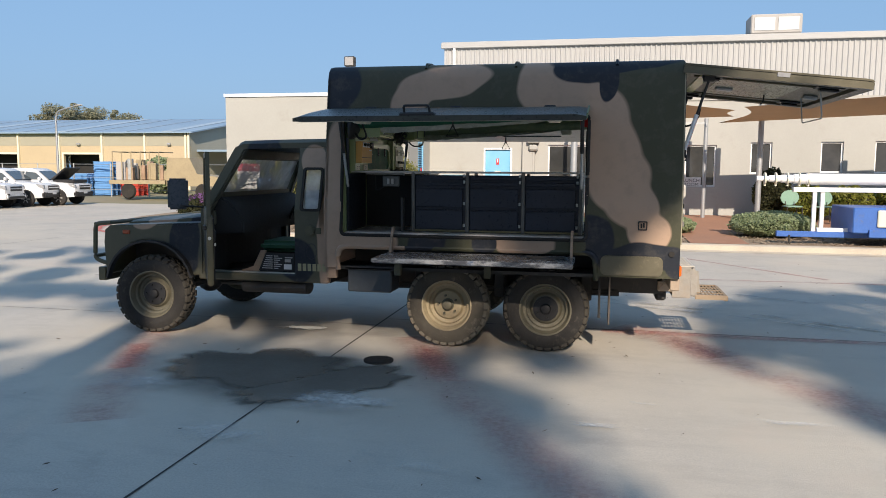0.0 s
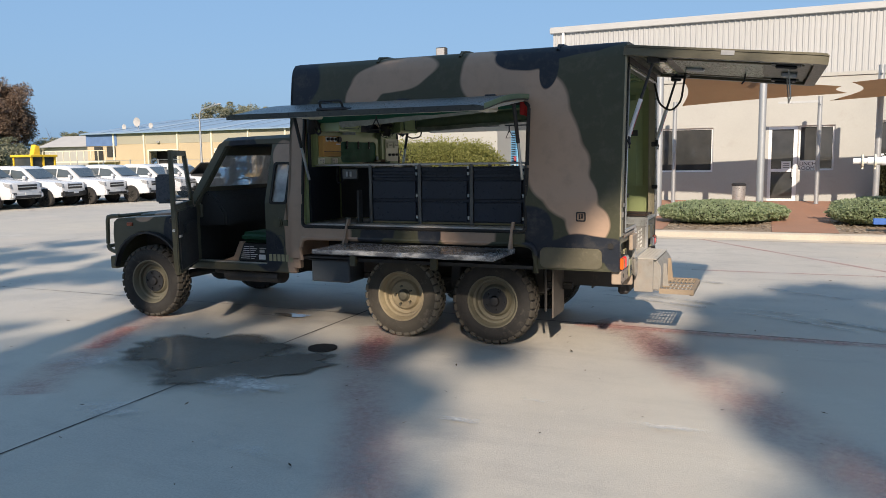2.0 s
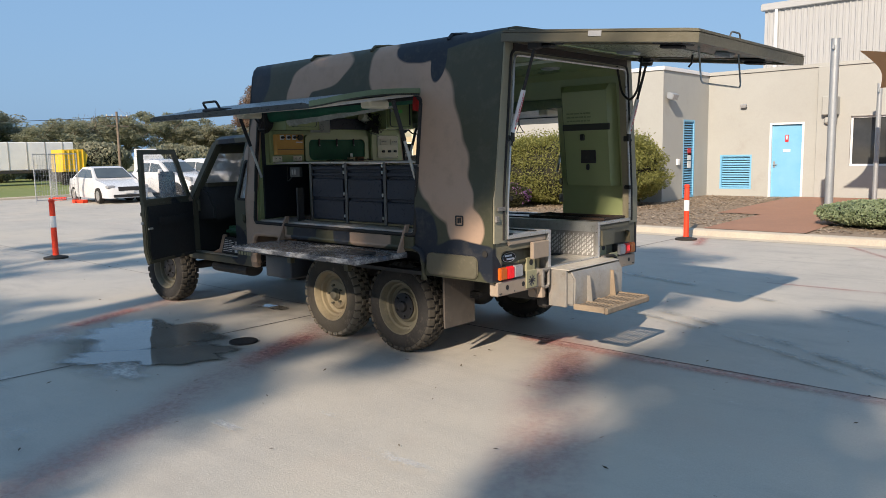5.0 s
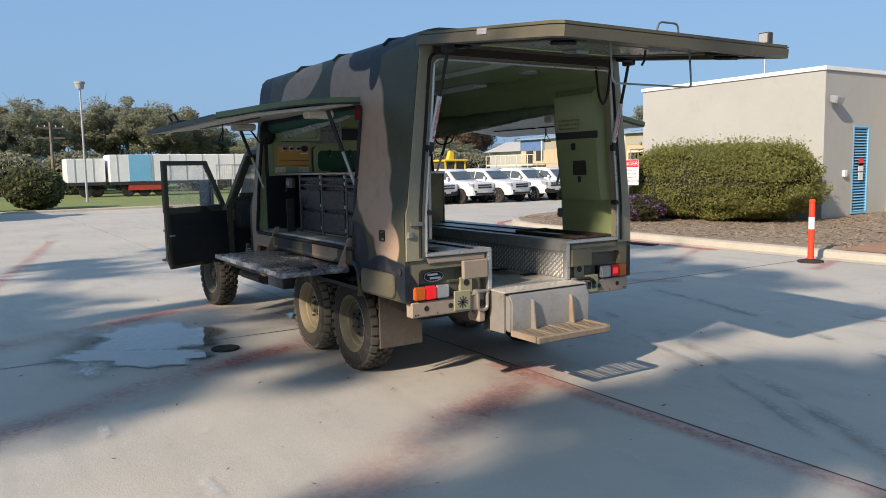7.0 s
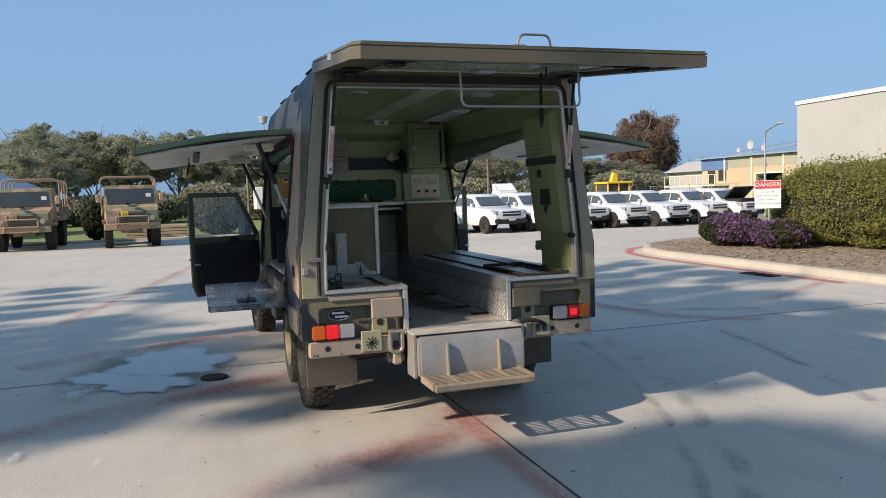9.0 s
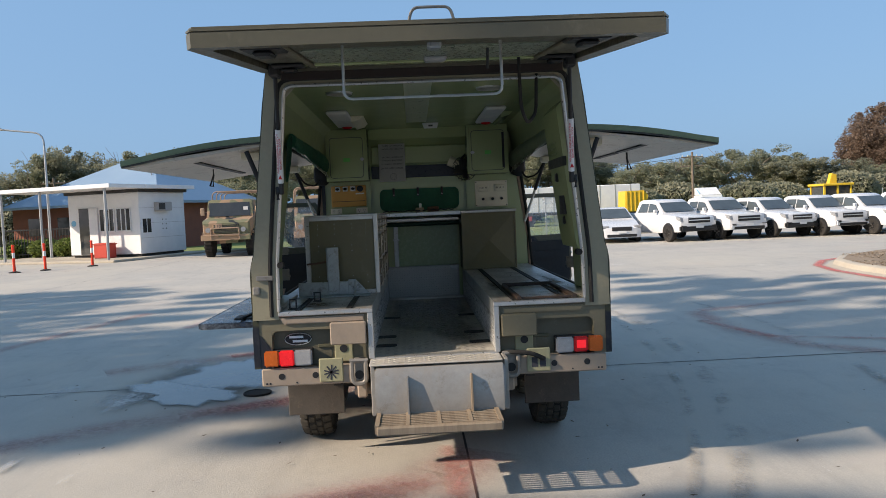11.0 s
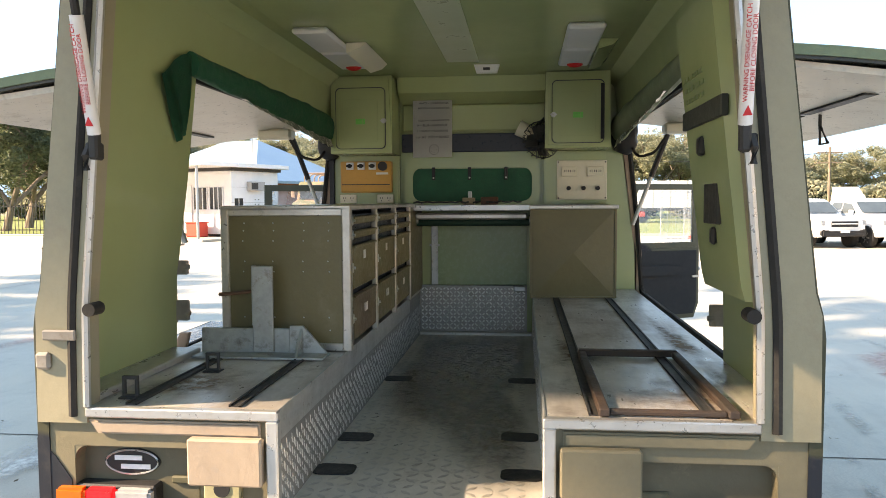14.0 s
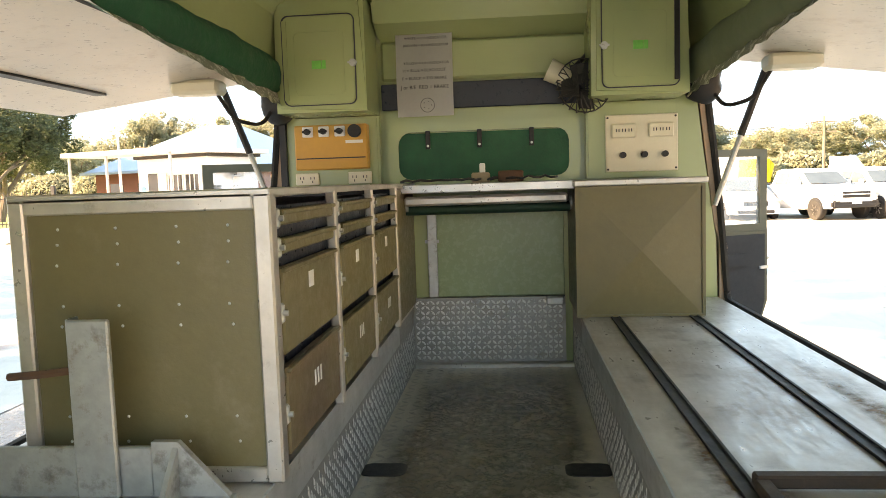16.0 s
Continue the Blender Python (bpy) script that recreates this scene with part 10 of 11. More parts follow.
M_SILVER = mat("silver_car_paint", (0.6, 0.61, 0.62), (0.55, 0.56, 0.57), rough=0.25, fine=0.03, bump=0, coat=0.5)
u1 = ute("ute", "white dual-cab ute with a bright grille bar", M_CARWHITE, True)
u2 = ute("ute", "white dual-cab ute with a dark lower bumper", M_CARWHITE, False, old=True)
ROW = [(-20.4, 11.1, 1, 14), (-20.35, 13.1, 0, 11), (-20.15, 15.15, 1, 16), (-19.8, 17.0, 0, 12), (-19.3, 18.75, 0, 15), (-19.3, 20.9, 1, 13), (-18.9, 22.4, 1, 11)]
placed = set()
for x, y, kind, a in ROW:
    m = pose(x - 1.35 * math.cos(radians(a)), y - 1.35 * math.sin(radians(a)), 0, 0, 0, a) @ Matrix.Scale(0.95, 4)
    if kind in placed:
        copy_thing((u1, u2)[kind], m)
    else:
        (u1, u2)[kind].matrix_basis = m
        placed.add(kind)
# raised bonnet on the last one
bm = B()
prism(bm, [(0.95, 1.2), (1.02, 1.24), (1.62, 1.72), (1.66, 1.68), (1.06, 1.16)], "y", -0.72, 0.72, 0.015, 2)
box(bm, 1.0, -0.66, 1.0, 2.0, 0.66, 1.16, 0.03)
solid("open_bonnet", bm, M_PLASTIC, "raised bonnet propped open above an engine bay", "bonnet", m=m @ Matrix.Translation((0, 0, 0.02)))

sd = thing("sedan", pose(-23.0, 8.7, 0, 0, 0, -4), "white four-door sedan parked beside the utes", "car")
bm = B()
loft(bm, [[(x, -w, 0.22), (x, -w - 0.02, 0.5), (x, -w + 0.06, z), (x, w - 0.06, z), (x, w + 0.02, 0.5), (x, w, 0.22)] for x, w, z in ((2.3, 0.6, 0.6), (2.2, 0.78, 0.68), (1.2, 0.86, 0.9), (0.8, 0.88, 0.95), (-1.2, 0.88, 0.98), (-2.0, 0.84, 0.96), (-2.3, 0.76, 0.88))])
part("body", bm, M_CARWHITE, sd)
bm = B()
loft(bm, [[(x, -w, z), (x, w, z), (x, 0.82, 0.9), (x, -0.82, 0.9)] for x, w, z in ((0.95, 0.78, 0.95), (0.2, 0.62, 1.4), (-0.2, 0.6, 1.45), (-0.9, 0.6, 1.42), (-1.75, 0.76, 0.98))])
part("cabin", bm, M_CARWHITE, sd)
bm = B()
bm.faces.new([bm.verts.new(p) for p in ((0.92, -0.7, 1.0), (0.92, 0.7, 1.0), (0.27, 0.57, 1.385), (0.27, -0.57, 1.385))])
part("windscreen", bm, M_CARGLASS, sd)
for s in (-1, 1):
    bm = B()
    bm.faces.new([bm.verts.new((x, s * y, z)) for x, y, z in ((0.7, 0.8, 1.0), (0.15, 0.66, 1.33), (-0.85, 0.65, 1.35), (-1.4, 0.78, 1.02))])
    part("side_window", bm, M_CARGLASS, sd)
    bm = B()
    box(bm, 2.02, s * 0.5, 0.6, 2.26, s * 0.8, 0.72, 0.03)
    part("headlamp", bm, M_HEADLAMP, sd)
    for x in (1.4, -1.35):
        bm = B()
        revolve(bm, [(0.2, -0.1), (0.3, -0.1), (0.315, 0.0), (0.3, 0.1), (0.2, 0.09)], 22, "y")
        w = part("tyre", bm, M_RUBBER, sd, m=pose(x, s * 0.8, 0.315, 0, 0, 180 if s < 0 else 0))
        bm = B()
        revolve(bm, [(0.2, 0.09), (0.05, 0.1), (0.0, 0.1)], 16, "y")
        part("rim", bm, M_ALU, w)
bm = B()
box(bm, 2.24, -0.4, 0.5, 2.33, 0.4, 0.66, 0.02)
part("grille", bm, M_PLASTIC, sd)
bm = B()
box(bm, 2.24, -0.6, 0.25, 2.33, 0.6, 0.36, 0.02)
part("air_intake", bm, M_PLASTIC, sd)
bm = B()
box(bm, 2.33, -0.18, 0.4, 2.34, 0.18, 0.5)
part("plate", bm, M_PAPER, sd)

# temporary fence panels with orange feet
for k, (x, y, a) in enumerate(((-22.9, 6.7, 12), (-25.4, 7.5, 62))):
    f = thing("fence_panel", pose(x, y, 0, 0, 0, a), "temporary steel mesh fence panel on orange feet", "fence panel", "temporary fence panels")
    bm = B()
    for y0 in (-0.9, 0.9):
        cyl(bm, (0, y0, 0.05), (0, y0, 2.0), 0.02, n=8)
    for z in (0.2, 1.98):
        cyl(bm, (0, -0.9, z), (0, 0.9, z), 0.016, n=6)
    part("frame", bm, M_STEELPOST, f)
    bm = B()
    for i in range(17):
        box(bm, -0.003, -0.85 + i * 0.106, 0.2, 0.003, -0.844 + i * 0.106, 1.98)
    for i in range(9):
        box(bm, -0.003, -0.9, 0.35 + i * 0.2, 0.003, 0.9, 0.356 + i * 0.2)
    tagged(part("mesh", bm, M_STEELPOST, f), kind="stuff")
    bm = B()
    box(bm, -0.35, 0.8, 0.0, 0.35, 1.05, 0.13, 0.02)
    part("foot", bm, M_BOLLRED, f, "orange plastic foot")


# ---- army trucks facing the yard ----
def army_lorry(m, label, hoops):
    g = thing("army_lorry", m, label, "lorry", "parked army lorries")
    M = M_CAMOL
    bm = B()
    loft(bm, [[(x, -w, z0), (x, -w, z1), (x, w, z1), (x, w, z0)] for x, w, z0, z1 in ((1.35, 0.95, 0.95, 1.5), (1.25, 1.0, 0.9, 1.6), (0.35, 1.02, 0.9, 1.75), (0.3, 1.02, 0.9, 1.78))])
    part("bonnet", bm, M, g)
    bm = B()
    loft(bm, [[(x, -w, 0.95), (x, -w, z), (x, -w + 0.1, z + 0.06), (x, w - 0.1, z + 0.06), (x, w, z), (x, w, 0.95)] for x, w, z in ((0.35, 1.02, 1.75), (0.12, 0.97, 2.48), (-1.0, 0.97, 2.5), (-1.1, 0.97, 2.4))])
    part("cab", bm, M, g)
    bm = B()
    bm.faces.new([bm.verts.new(p) for p in ((0.365, -0.9, 1.8), (0.365, 0.9, 1.8), (0.165, 0.86, 2.4), (0.165, -0.86, 2.4))])
    bmesh.ops.translate(bm, vec=(0.01, 0, 0.0), verts=bm.verts[:])
    part("windscreen", bm, M_GLASSDARK, g, "dark windscreen")
    bm = B()
    box(bm, 0.37, 0.6, 2.05, 0.385, 0.8, 2.2, m=None)
    part("screen_card", bm, M_PAPER, g, "white card behind the windscreen", m=pose(-0.09, 0, 0))
    bm = B()
    box(bm, 1.3, -1.05, 0.75, 1.5, 1.05, 1.0, 0.02)
    part("bumper", bm, M, g)
    bm = B()
    tube(bm, arc_pts([(1.5, -0.6, 0.8), (1.56, -0.6, 1.28), (1.56, 0.6, 1.28), (1.5, 0.6, 0.8)], 0.06), 0.03, 7)
    box(bm, 1.53, -0.6, 0.96, 1.57, 0.6, 1.02, 0.01)
    part("bull_bar", bm, M_TAN, g)
    bm = B()
    box(bm, 1.36, -0.55, 1.05, 1.4, 0.55, 1.45, 0.01)
    gr = part("grille", bm, M, g)
    for k in range(6):
        bm = B()
        box(bm, 1.4, -0.5, 1.09 + k * 0.06, 1.415, 0.5, 1.12 + k * 0.06)
        part("grille_slat", bm, M_DARK, gr)
    for s in (-1, 1):
        bm = B()
        cyl(bm, (1.38, s * 0.75, 1.2), (1.42, s * 0.75, 1.2), 0.11, n=16)
        part("headlamp", bm, M_HEADLAMP, g)
        bm = B()
        box(bm, 0.2, s * 1.12, 1.85, 0.28, s * 1.3, 2.2, 0.03)
        tube(bm, [(0.2, s * 0.98, 2.0), (0.24, s * 1.2, 2.0)], 0.015, 6)
        part("mirror", bm, M_TAN, g)
        bm = B()
        prism(bm, [(-0.15, 1.0), (0.9, 1.0), (1.0, 1.12), (-0.2, 1.15)], "y", s * 0.9, s * 1.12, 0.02)
        part("mudguard", bm, M, g)
        for x in (0.4, -2.9):
            bm = B()
            revolve(bm, [(0.25, -0.16), (0.5, -0.17), (0.57, -0.12), (0.57, 0.12), (0.5, 0.17), (0.25, 0.16)], 26, "y")
            for k in range(24):
                box(bm, 0.55, -0.15, -0.03, 0.6, 0.15, 0.03, m=Matrix.Rotation(k * math.pi / 12, 4, "Y"))
            w = part("tyre", bm, M_RUBBER, g, m=pose(x, s * 0.9, 0.6))
            bm = B()
            revolve(bm, [(0.0, 0.08), (0.12, 0.1), (0.25, 0.15), (0.0, 0.12)], 16, "y")
            part("rim", bm, M_RIMDARK, w)
    bm = B()
    box(bm, -4.2, -1.1, 1.15, -1.25, 1.1, 1.3)
    for s in (-1, 1):
        box(bm, -4.2, s * 1.1, 1.3, -1.25, s * 1.05, 1.75)
    box(bm, -4.2, -1.05, 1.3, -4.15, 1.05, 1.75)
    box(bm, -4.0, -0.4, 0.6, 0.9, 0.4, 1.15)
    part("tray", bm, M, g)
    for k in range(hoops):
        x = -1.35 - k * 0.9
        bm = B()
        tube(bm, arc_pts([(x, -1.1, 1.3), (x, -1.1, 2.95), (x, 1.1, 2.95), (x, 1.1, 1.3)], 0.25), 0.028, 7)
        part("hoop", bm, M_TAN, g, "bare canopy hoop")
    bm = B()
    box(bm, 1.42, -0.42, 1.26, 1.44, -0.14, 1.48, 0.01)
    part("class_plate", bm, M_YELLOW if hoops == 3 else M_TAN, g, "small plate marked 12")
    lettering("12", 0.17, Matrix.Translation((1.442, -0.28, 1.36)) @ FACE_X, M_INK, g)
    return g


M_CAMOL = mat("faded_camouflage", (0.19, 0.185, 0.105), (0.155, 0.155, 0.09), rough=0.5, s1=3, grime=(0.2, 0.16, 0.11))
stain(M_CAMOL, 1.1, 0.45, 0.47, 1.0, (0.34, 0.225, 0.14), detail=1.0)
stain(M_CAMOL, 1.5, 0.61, 0.63, 1.0, (0.03, 0.033, 0.034), detail=1.0)
army_lorry(pose(-25.0, -8.05, 0, 0, 0, 2), "tan and green camouflage army lorry with bare hoops", 4)
army_lorry(pose(-24.0, -4.0, 0, 0, 0, 6), "faded camouflage army lorry with hoops and gear", 3)

# ---- guard hut with awning, brick office behind ----
HUT = pose(-26.0, -12.5, 0, 0, 0, -21.8)
hut = thing("guard_hut", HUT, "white flat-roofed guard hut with barred windows", "hut")
bm = B()
box(bm, -3.2, -4.2, 0.22, 0, 0, 3.1, 0.02)
part("wall", bm, M_WHITE, hut)
bm = B()
box(bm, -3.1, -4.1, 0.08, -0.1, -0.1, 0.22)
part("base", bm, M_DARK, hut, "dark recessed base")
bm = B()
box(bm, -3.3, -4.3, 3.1, 0.12, 0.12, 3.24)
part("roof", bm, M_DARK, hut)
bm = B()
box(bm, -3.45, -4.45, 3.24, 0.04, 0.5, 3.42, 0.01)
part("roof_cap", bm, M_WHITE, hut)
bm = B()
for z in (0.95, 1.65, 2.35):
    box(bm, -3.2, 0.001, z, 0, 0.008, z + 0.012)
part("panel_seam", bm, M_GREYW, hut)
for y0, y1 in ((-2.3, -1.45), (-1.3, -0.5)):
    bm = B()
    box(bm, -0.01, y0, 1.35, 0.02, y1, 2.35)
    w = part("window", bm, M_GLASSDARK, hut)
    for i in range(4):
        bm = B()
        yy = y0 + (y1 - y0) * i / 3
        box(bm, 0.02, yy - 0.02, 1.33, 0.05, yy + 0.02, 2.37)
        part("window_bar", bm, M_WHITE, w)
    bm = B()
    box(bm, 0.0, y0 - 0.04, 1.29, 0.08, y1 + 0.04, 1.34)
    part("sill", bm, M_WHITE, w)
bm = B()
box(bm, -0.01, -3.55, 0.25, 0.03, -2.95, 2.45)
part("doorway", bm, M_GLASSDARK, hut, "dark open doorway")
bm = B()
box(bm, 0.03, -2.92, 0.25, 0.07, -2.4, 2.45, 0.01)
part("door", bm, M_WHITE, hut, "white door standing open")
bm = B()
cyl(bm, (0.0, -3.9, 1.75), (0.02, -3.9, 1.75), 0.14, n=16)
part("round_notice", bm, M_BLUEDOOR, hut, "small round blue notice")
bm = B()
box(bm, -2.0, 0.0, 2.2, -1.0, 0.25, 2.62, 0.02)
ac = part("air_conditioner", bm, M_GREYW, hut)
bm = B()
box(bm, -1.5, 0.25, 2.26, -1.06, 0.26, 2.56)
part("vent", bm, M_DARK, ac)
for x0 in (-0.62, -0.32):
    bm = B()
    box(bm, x0 - 0.12, -0.005, 1.2, x0 + 0.12, 0.015, 1.85)
    part("side_window", bm, M_GLASSDARK, hut)
for k in range(6):
    bm = B()
    cyl(bm, (-1.55 - 0.25 * (k % 2), 0, 1.35 + 0.22 * (k // 2)), (-1.55 - 0.25 * (k % 2), 0.01, 1.35 + 0.22 * (k // 2)), 0.03, n=8)
    part("vent_hole", bm, M_DARK, hut)
bm = B()
box(bm, 0.06, -6.3, 3.24, 2.3, 0.5, 3.42, 0.01)
tagged(solid("awning", bm, M_WHITE, "flat white awning in front of the hut", "awning", m=HUT), kind="")
for y in (-6.0, -3.66, 0.05):
    bm = B()
    cyl(bm, (2.1, y, 0.08), (2.1, y, 3.24), 0.06, n=10)
    solid("awning_post", bm, M_STEELPOST, "grey steel awning post", "post", "awning posts", m=HUT)
bm = B()
box(bm, 0.25, -2.0, 0.1, 0.85, -1.2, 0.8, 0.04)
box(bm, 0.22, -2.03, 0.72, 0.88, -1.17, 0.78, 0.02)
solid("red_crate", bm, M_PALLETRED, "red plastic crate beside the hut", "crate", m=HUT)
bm = B()
box(bm, -4.2, -8.5, -0.02, 2.5, 0.7, 0.1, 0.03)
solid("pavement_hut", bm, M_KERB, "raised concrete slab below the hut", kind="structure", m=HUT)
OFFICE = pose(-35.0, -14.6, 0, 0, 0, -21.8)
of = thing("brick_office", OFFICE, "red brick office with a blue-grey hipped roof", "building")
bm = B()
box(bm, -10.4, -11.9, 0, -0.6, -0.6, 2.82)
part("wall", bm, M_BRICK, of)
bm = B()
b0 = [bm.verts.new(p) for p in ((-11, -12.5, 2.9), (0, -12.5, 2.9), (0, 0, 2.9), (-11, 0, 2.9))]
t0 = [bm.verts.new(p) for p in ((-5.5, -7.6, 5.75), (-5.5, -4.6, 5.75))]
for q in ((b0[0], b0[1], t0[0]), (b0[1], b0[2], t0[1], t0[0]), (b0[2], b0[3], t0[1]), (b0[3], b0[0], t0[0], t0[1]), (b0[3], b0[2], b0[1], b0[0])):
    bm.faces.new(q)
part("roof", bm, M_ROOFBLUE, of)
bm = B()
frame_ring(bm, [(-11.05, -12.55), (0.05, -12.55), (0.05, 0.05), (-11.05, 0.05)], [(-10.9, -12.4), (-0.1, -12.4), (-0.1, -0.1), (-10.9, -0.1)], "z", 2.78, 2.94)
part("gutter", bm, M_ROOFBLUE, of)
bm = B()
cyl(bm, (-3.4, -3.2, 4.2), (-3.4, -3.2, 5.7), 0.04, n=8)
part("vent_pipe", bm, M_STEELPOST, of)
for y in (-10.6, -8.2):
    bm = B()
    box(bm, -0.62, y, 1.1, -0.57, y + 1.1, 2.2)
    part("window", bm, M_GLASSDARK, of)

# palisade fence and gate
fe = thing("palisade_fence", pose(-30.3, 0, 0), "dark steel palisade fence with a gate post", "fence")
bm = B()
box(bm, -0.02, -48, 0.25, 0.02, -21.6, 0.3)
box(bm, -0.02, -48, 1.5, 0.02, -21.6, 1.55)
part("rail", bm, M_DARK, fe)
bm = B()
box(bm, -0.012, -0.012, 0.05, 0.012, 0.012, 1.85)
pk = mesh_of("picket", bm, M_DARK)
for i in range(130):
    share("picket", pk, fe, pose(0.03, -47.8 + i * 0.2, 0))
bm = B()
box(bm, -0.09, -22.3, 0, 0.09, -22.12, 2.1, 0.01)
part("post", bm, M_DARK, fe)
bm = B()
for i in range(28):
    box(bm, -0.015, -21.6 + i * 0.15, 0.1, 0.015, -21.575 + i * 0.15, 1.6)
box(bm, -0.02, -21.7, 1.5, 0.02, -17.4, 1.56)
box(bm, -0.02, -21.7, 0.25, 0.02, -17.4, 0.31)
tagged(part("gate", bm, M_DARK, fe), kind="stuff")

# ---- long trailers on the grass, yellow loader ----
for k, (x, y0, y1, top, colour) in enumerate(((-50.6, 3.0, 5.5, 2.75, None), (-50, 5.7, 17.8, 3.0, None))):
    s = thing("semi_trailer", pose(x, y0, 0.05), "long white semi-trailer parked on the grass", "trailer", "semi-trailers")
    bm = B()
    box(bm, -1.25, 0, 1.05, 1.25, y1 - y0, top, 0.04)
    part("box_body", bm, M_WHITE, s)
    bm = B()
    box(bm, 1.2, 0.0, 0.85, 1.3, y1 - y0, 1.05)
    part("side_rail", bm, M_DARK, s)
    for i in range(int((y1 - y0) / 1.2)):
        bm = B()
        box(bm, 1.25, 0.5 + i * 1.2, 1.05, 1.27, 0.56 + i * 1.2, top)
        part("side_rib", bm, M_GREYW, s)
    if k == 1:
        bm = B()
        box(bm, 1.251, 1.3, 1.1, 1.285, 2.8, top - 0.02)
        part("blue_panel", bm, M_BLUEDOOR, s, "bright blue side panel")
        bm = B()
        box(bm, 1.0, 1.2, 0.45, 1.27, 3.6, 0.85)
        part("red_guard", bm, M_PALLETRED, s)
    for yy in (1.2, 2.3, 3.4):
        bm = B()
        revolve(bm, [(0.25, -0.3), (0.46, -0.3), (0.5, 0.0), (0.46, 0.1), (0.3, 0.12), (0.0, 0.05)], 20, "x")
        part("wheel", bm, M_RUBBER, s, m=pose(1.05, min(yy, y1 - y0 - 0.6), 0.5))
ld = thing("yellow_loader", pose(-31.3, 23.1, 0) @ Matrix.Scale(0.86, 4), "yellow loader cab standing behind the utes", "loader")
bm = B()
box(bm, -0.9, -0.95, 0.5, 0.9, 0.95, 1.35, 0.05)
part("body", bm, M_YELLOW, ld)
bm = B()
for px in (-0.8, 0.8):
    for py in (-0.85, 0.0, 0.85):
        box(bm, px - 0.05, py - 0.05, 1.35, px + 0.05, py + 0.05, 2.45)
box(bm, -0.95, -1.0, 2.4, 0.95, 1.0, 2.55, 0.03)
part("cab_frame", bm, M_YELLOW, ld)
bm = B()
box(bm, -0.78, -0.84, 1.4, 0.78, 0.84, 2.4)
part("cab_glass", bm, M_GLASSDARK, ld)
bm = B()
prism(bm, [(-0.2, 2.5), (0.3, 2.5), (0.3, 3.1), (0.0, 3.2)], "x", -0.2, 0.2, 0.02)
part("boom", bm, M_YELLOW, ld)
for px in (-0.9, 0.9):
    bm = B()
    revolve(bm, [(0.0, -0.2), (0.55, -0.2), (0.6, 0.0), (0.55, 0.2), (0.0, 0.2)], 20, "y")
    part("wheel", bm, M_RUBBER, ld, m=pose(px, 0.95, 0.6))
yb = thing("yellow_tipper", pose(-46.3, 16.3, 0.0) @ Matrix.Diagonal((1, 0.62, 0.95, 1)), "yellow steel tipper body beside white trailers", "tipper")
bm = B()
prism(bm, [(-1.1, 1.0), (1.3, 1.0), (1.7, 2.2), (1.2, 2.6), (-1.0, 2.6)], "x", -1.0, 1.0, 0.04)
part("body", bm, M_YELLOW, yb)
for i in range(5):
    bm = B()
    box(bm, 1.0, -0.9 + i * 0.5, 1.05, 1.06, -0.82 + i * 0.5, 2.55)
    part("rib", bm, M_YELLOW, yb)
bm = B()
box(bm, -0.8, -1.2, 0.3, 0.8, 1.4, 1.0)
part("chassis", bm, M_DARK, yb)
for y in (-0.8, 1.0):
    bm = B()
    revolve(bm, [(0.0, -0.2), (0.4, -0.2), (0.45, 0.0), (0.4, 0.2), (0.0, 0.2)], 18, "x")
    part("wheel", bm, M_RUBBER, yb, m=pose(0.8, y, 0.45))
wt_ = thing("white_truck_cab", pose(-45.6, 21.9, 0) @ Matrix.Scale(0.8, 4), "white truck cab with a blue and white wind deflector", "truck cab")
bm = B()
prism(bm, [(-1.0, 0.6), (1.0, 0.6), (1.0, 1.8), (0.8, 2.4), (-1.0, 2.4)], "y", -1.0, 1.0, 0.05)
part("cab", bm, M_WHITE, wt_)
bm = B()
prism(bm, [(-0.9, 2.42), (0.7, 2.42), (-0.4, 3.1), (-0.9, 3.1)], "y", -0.95, 0.95, 0.03)
part("deflector", bm, M_PAPER, wt_)
bm = B()
prism(bm, [(0.3, 2.5), (0.6, 2.5), (-0.2, 2.98), (-0.35, 2.98)], "y", -0.965, -0.95)
part("blue_stripe", bm, M_BLUEDOOR, wt_)
for y in (-0.8, 0.8):
    bm = B()
    revolve(bm, [(0.0, -0.15), (0.45, -0.15), (0.5, 0.0), (0.45, 0.15), (0.0, 0.15)], 18, "y")
    part("wheel", bm, M_RUBBER, wt_, m=pose(0.3, y, 0.5))
tp = thing("timber_stack", pose(-31, -2.2, 0.05), "stack of grey timber planks on the grass", "timber stack")
for k in range(4):
    bm = B()
    box(bm, -0.5, -2.6, -0.003 + k * 0.16, 0.5, 0.3, 0.13 + k * 0.16, 0.01)
    part("plank", bm, M_WOODPALE, tp)

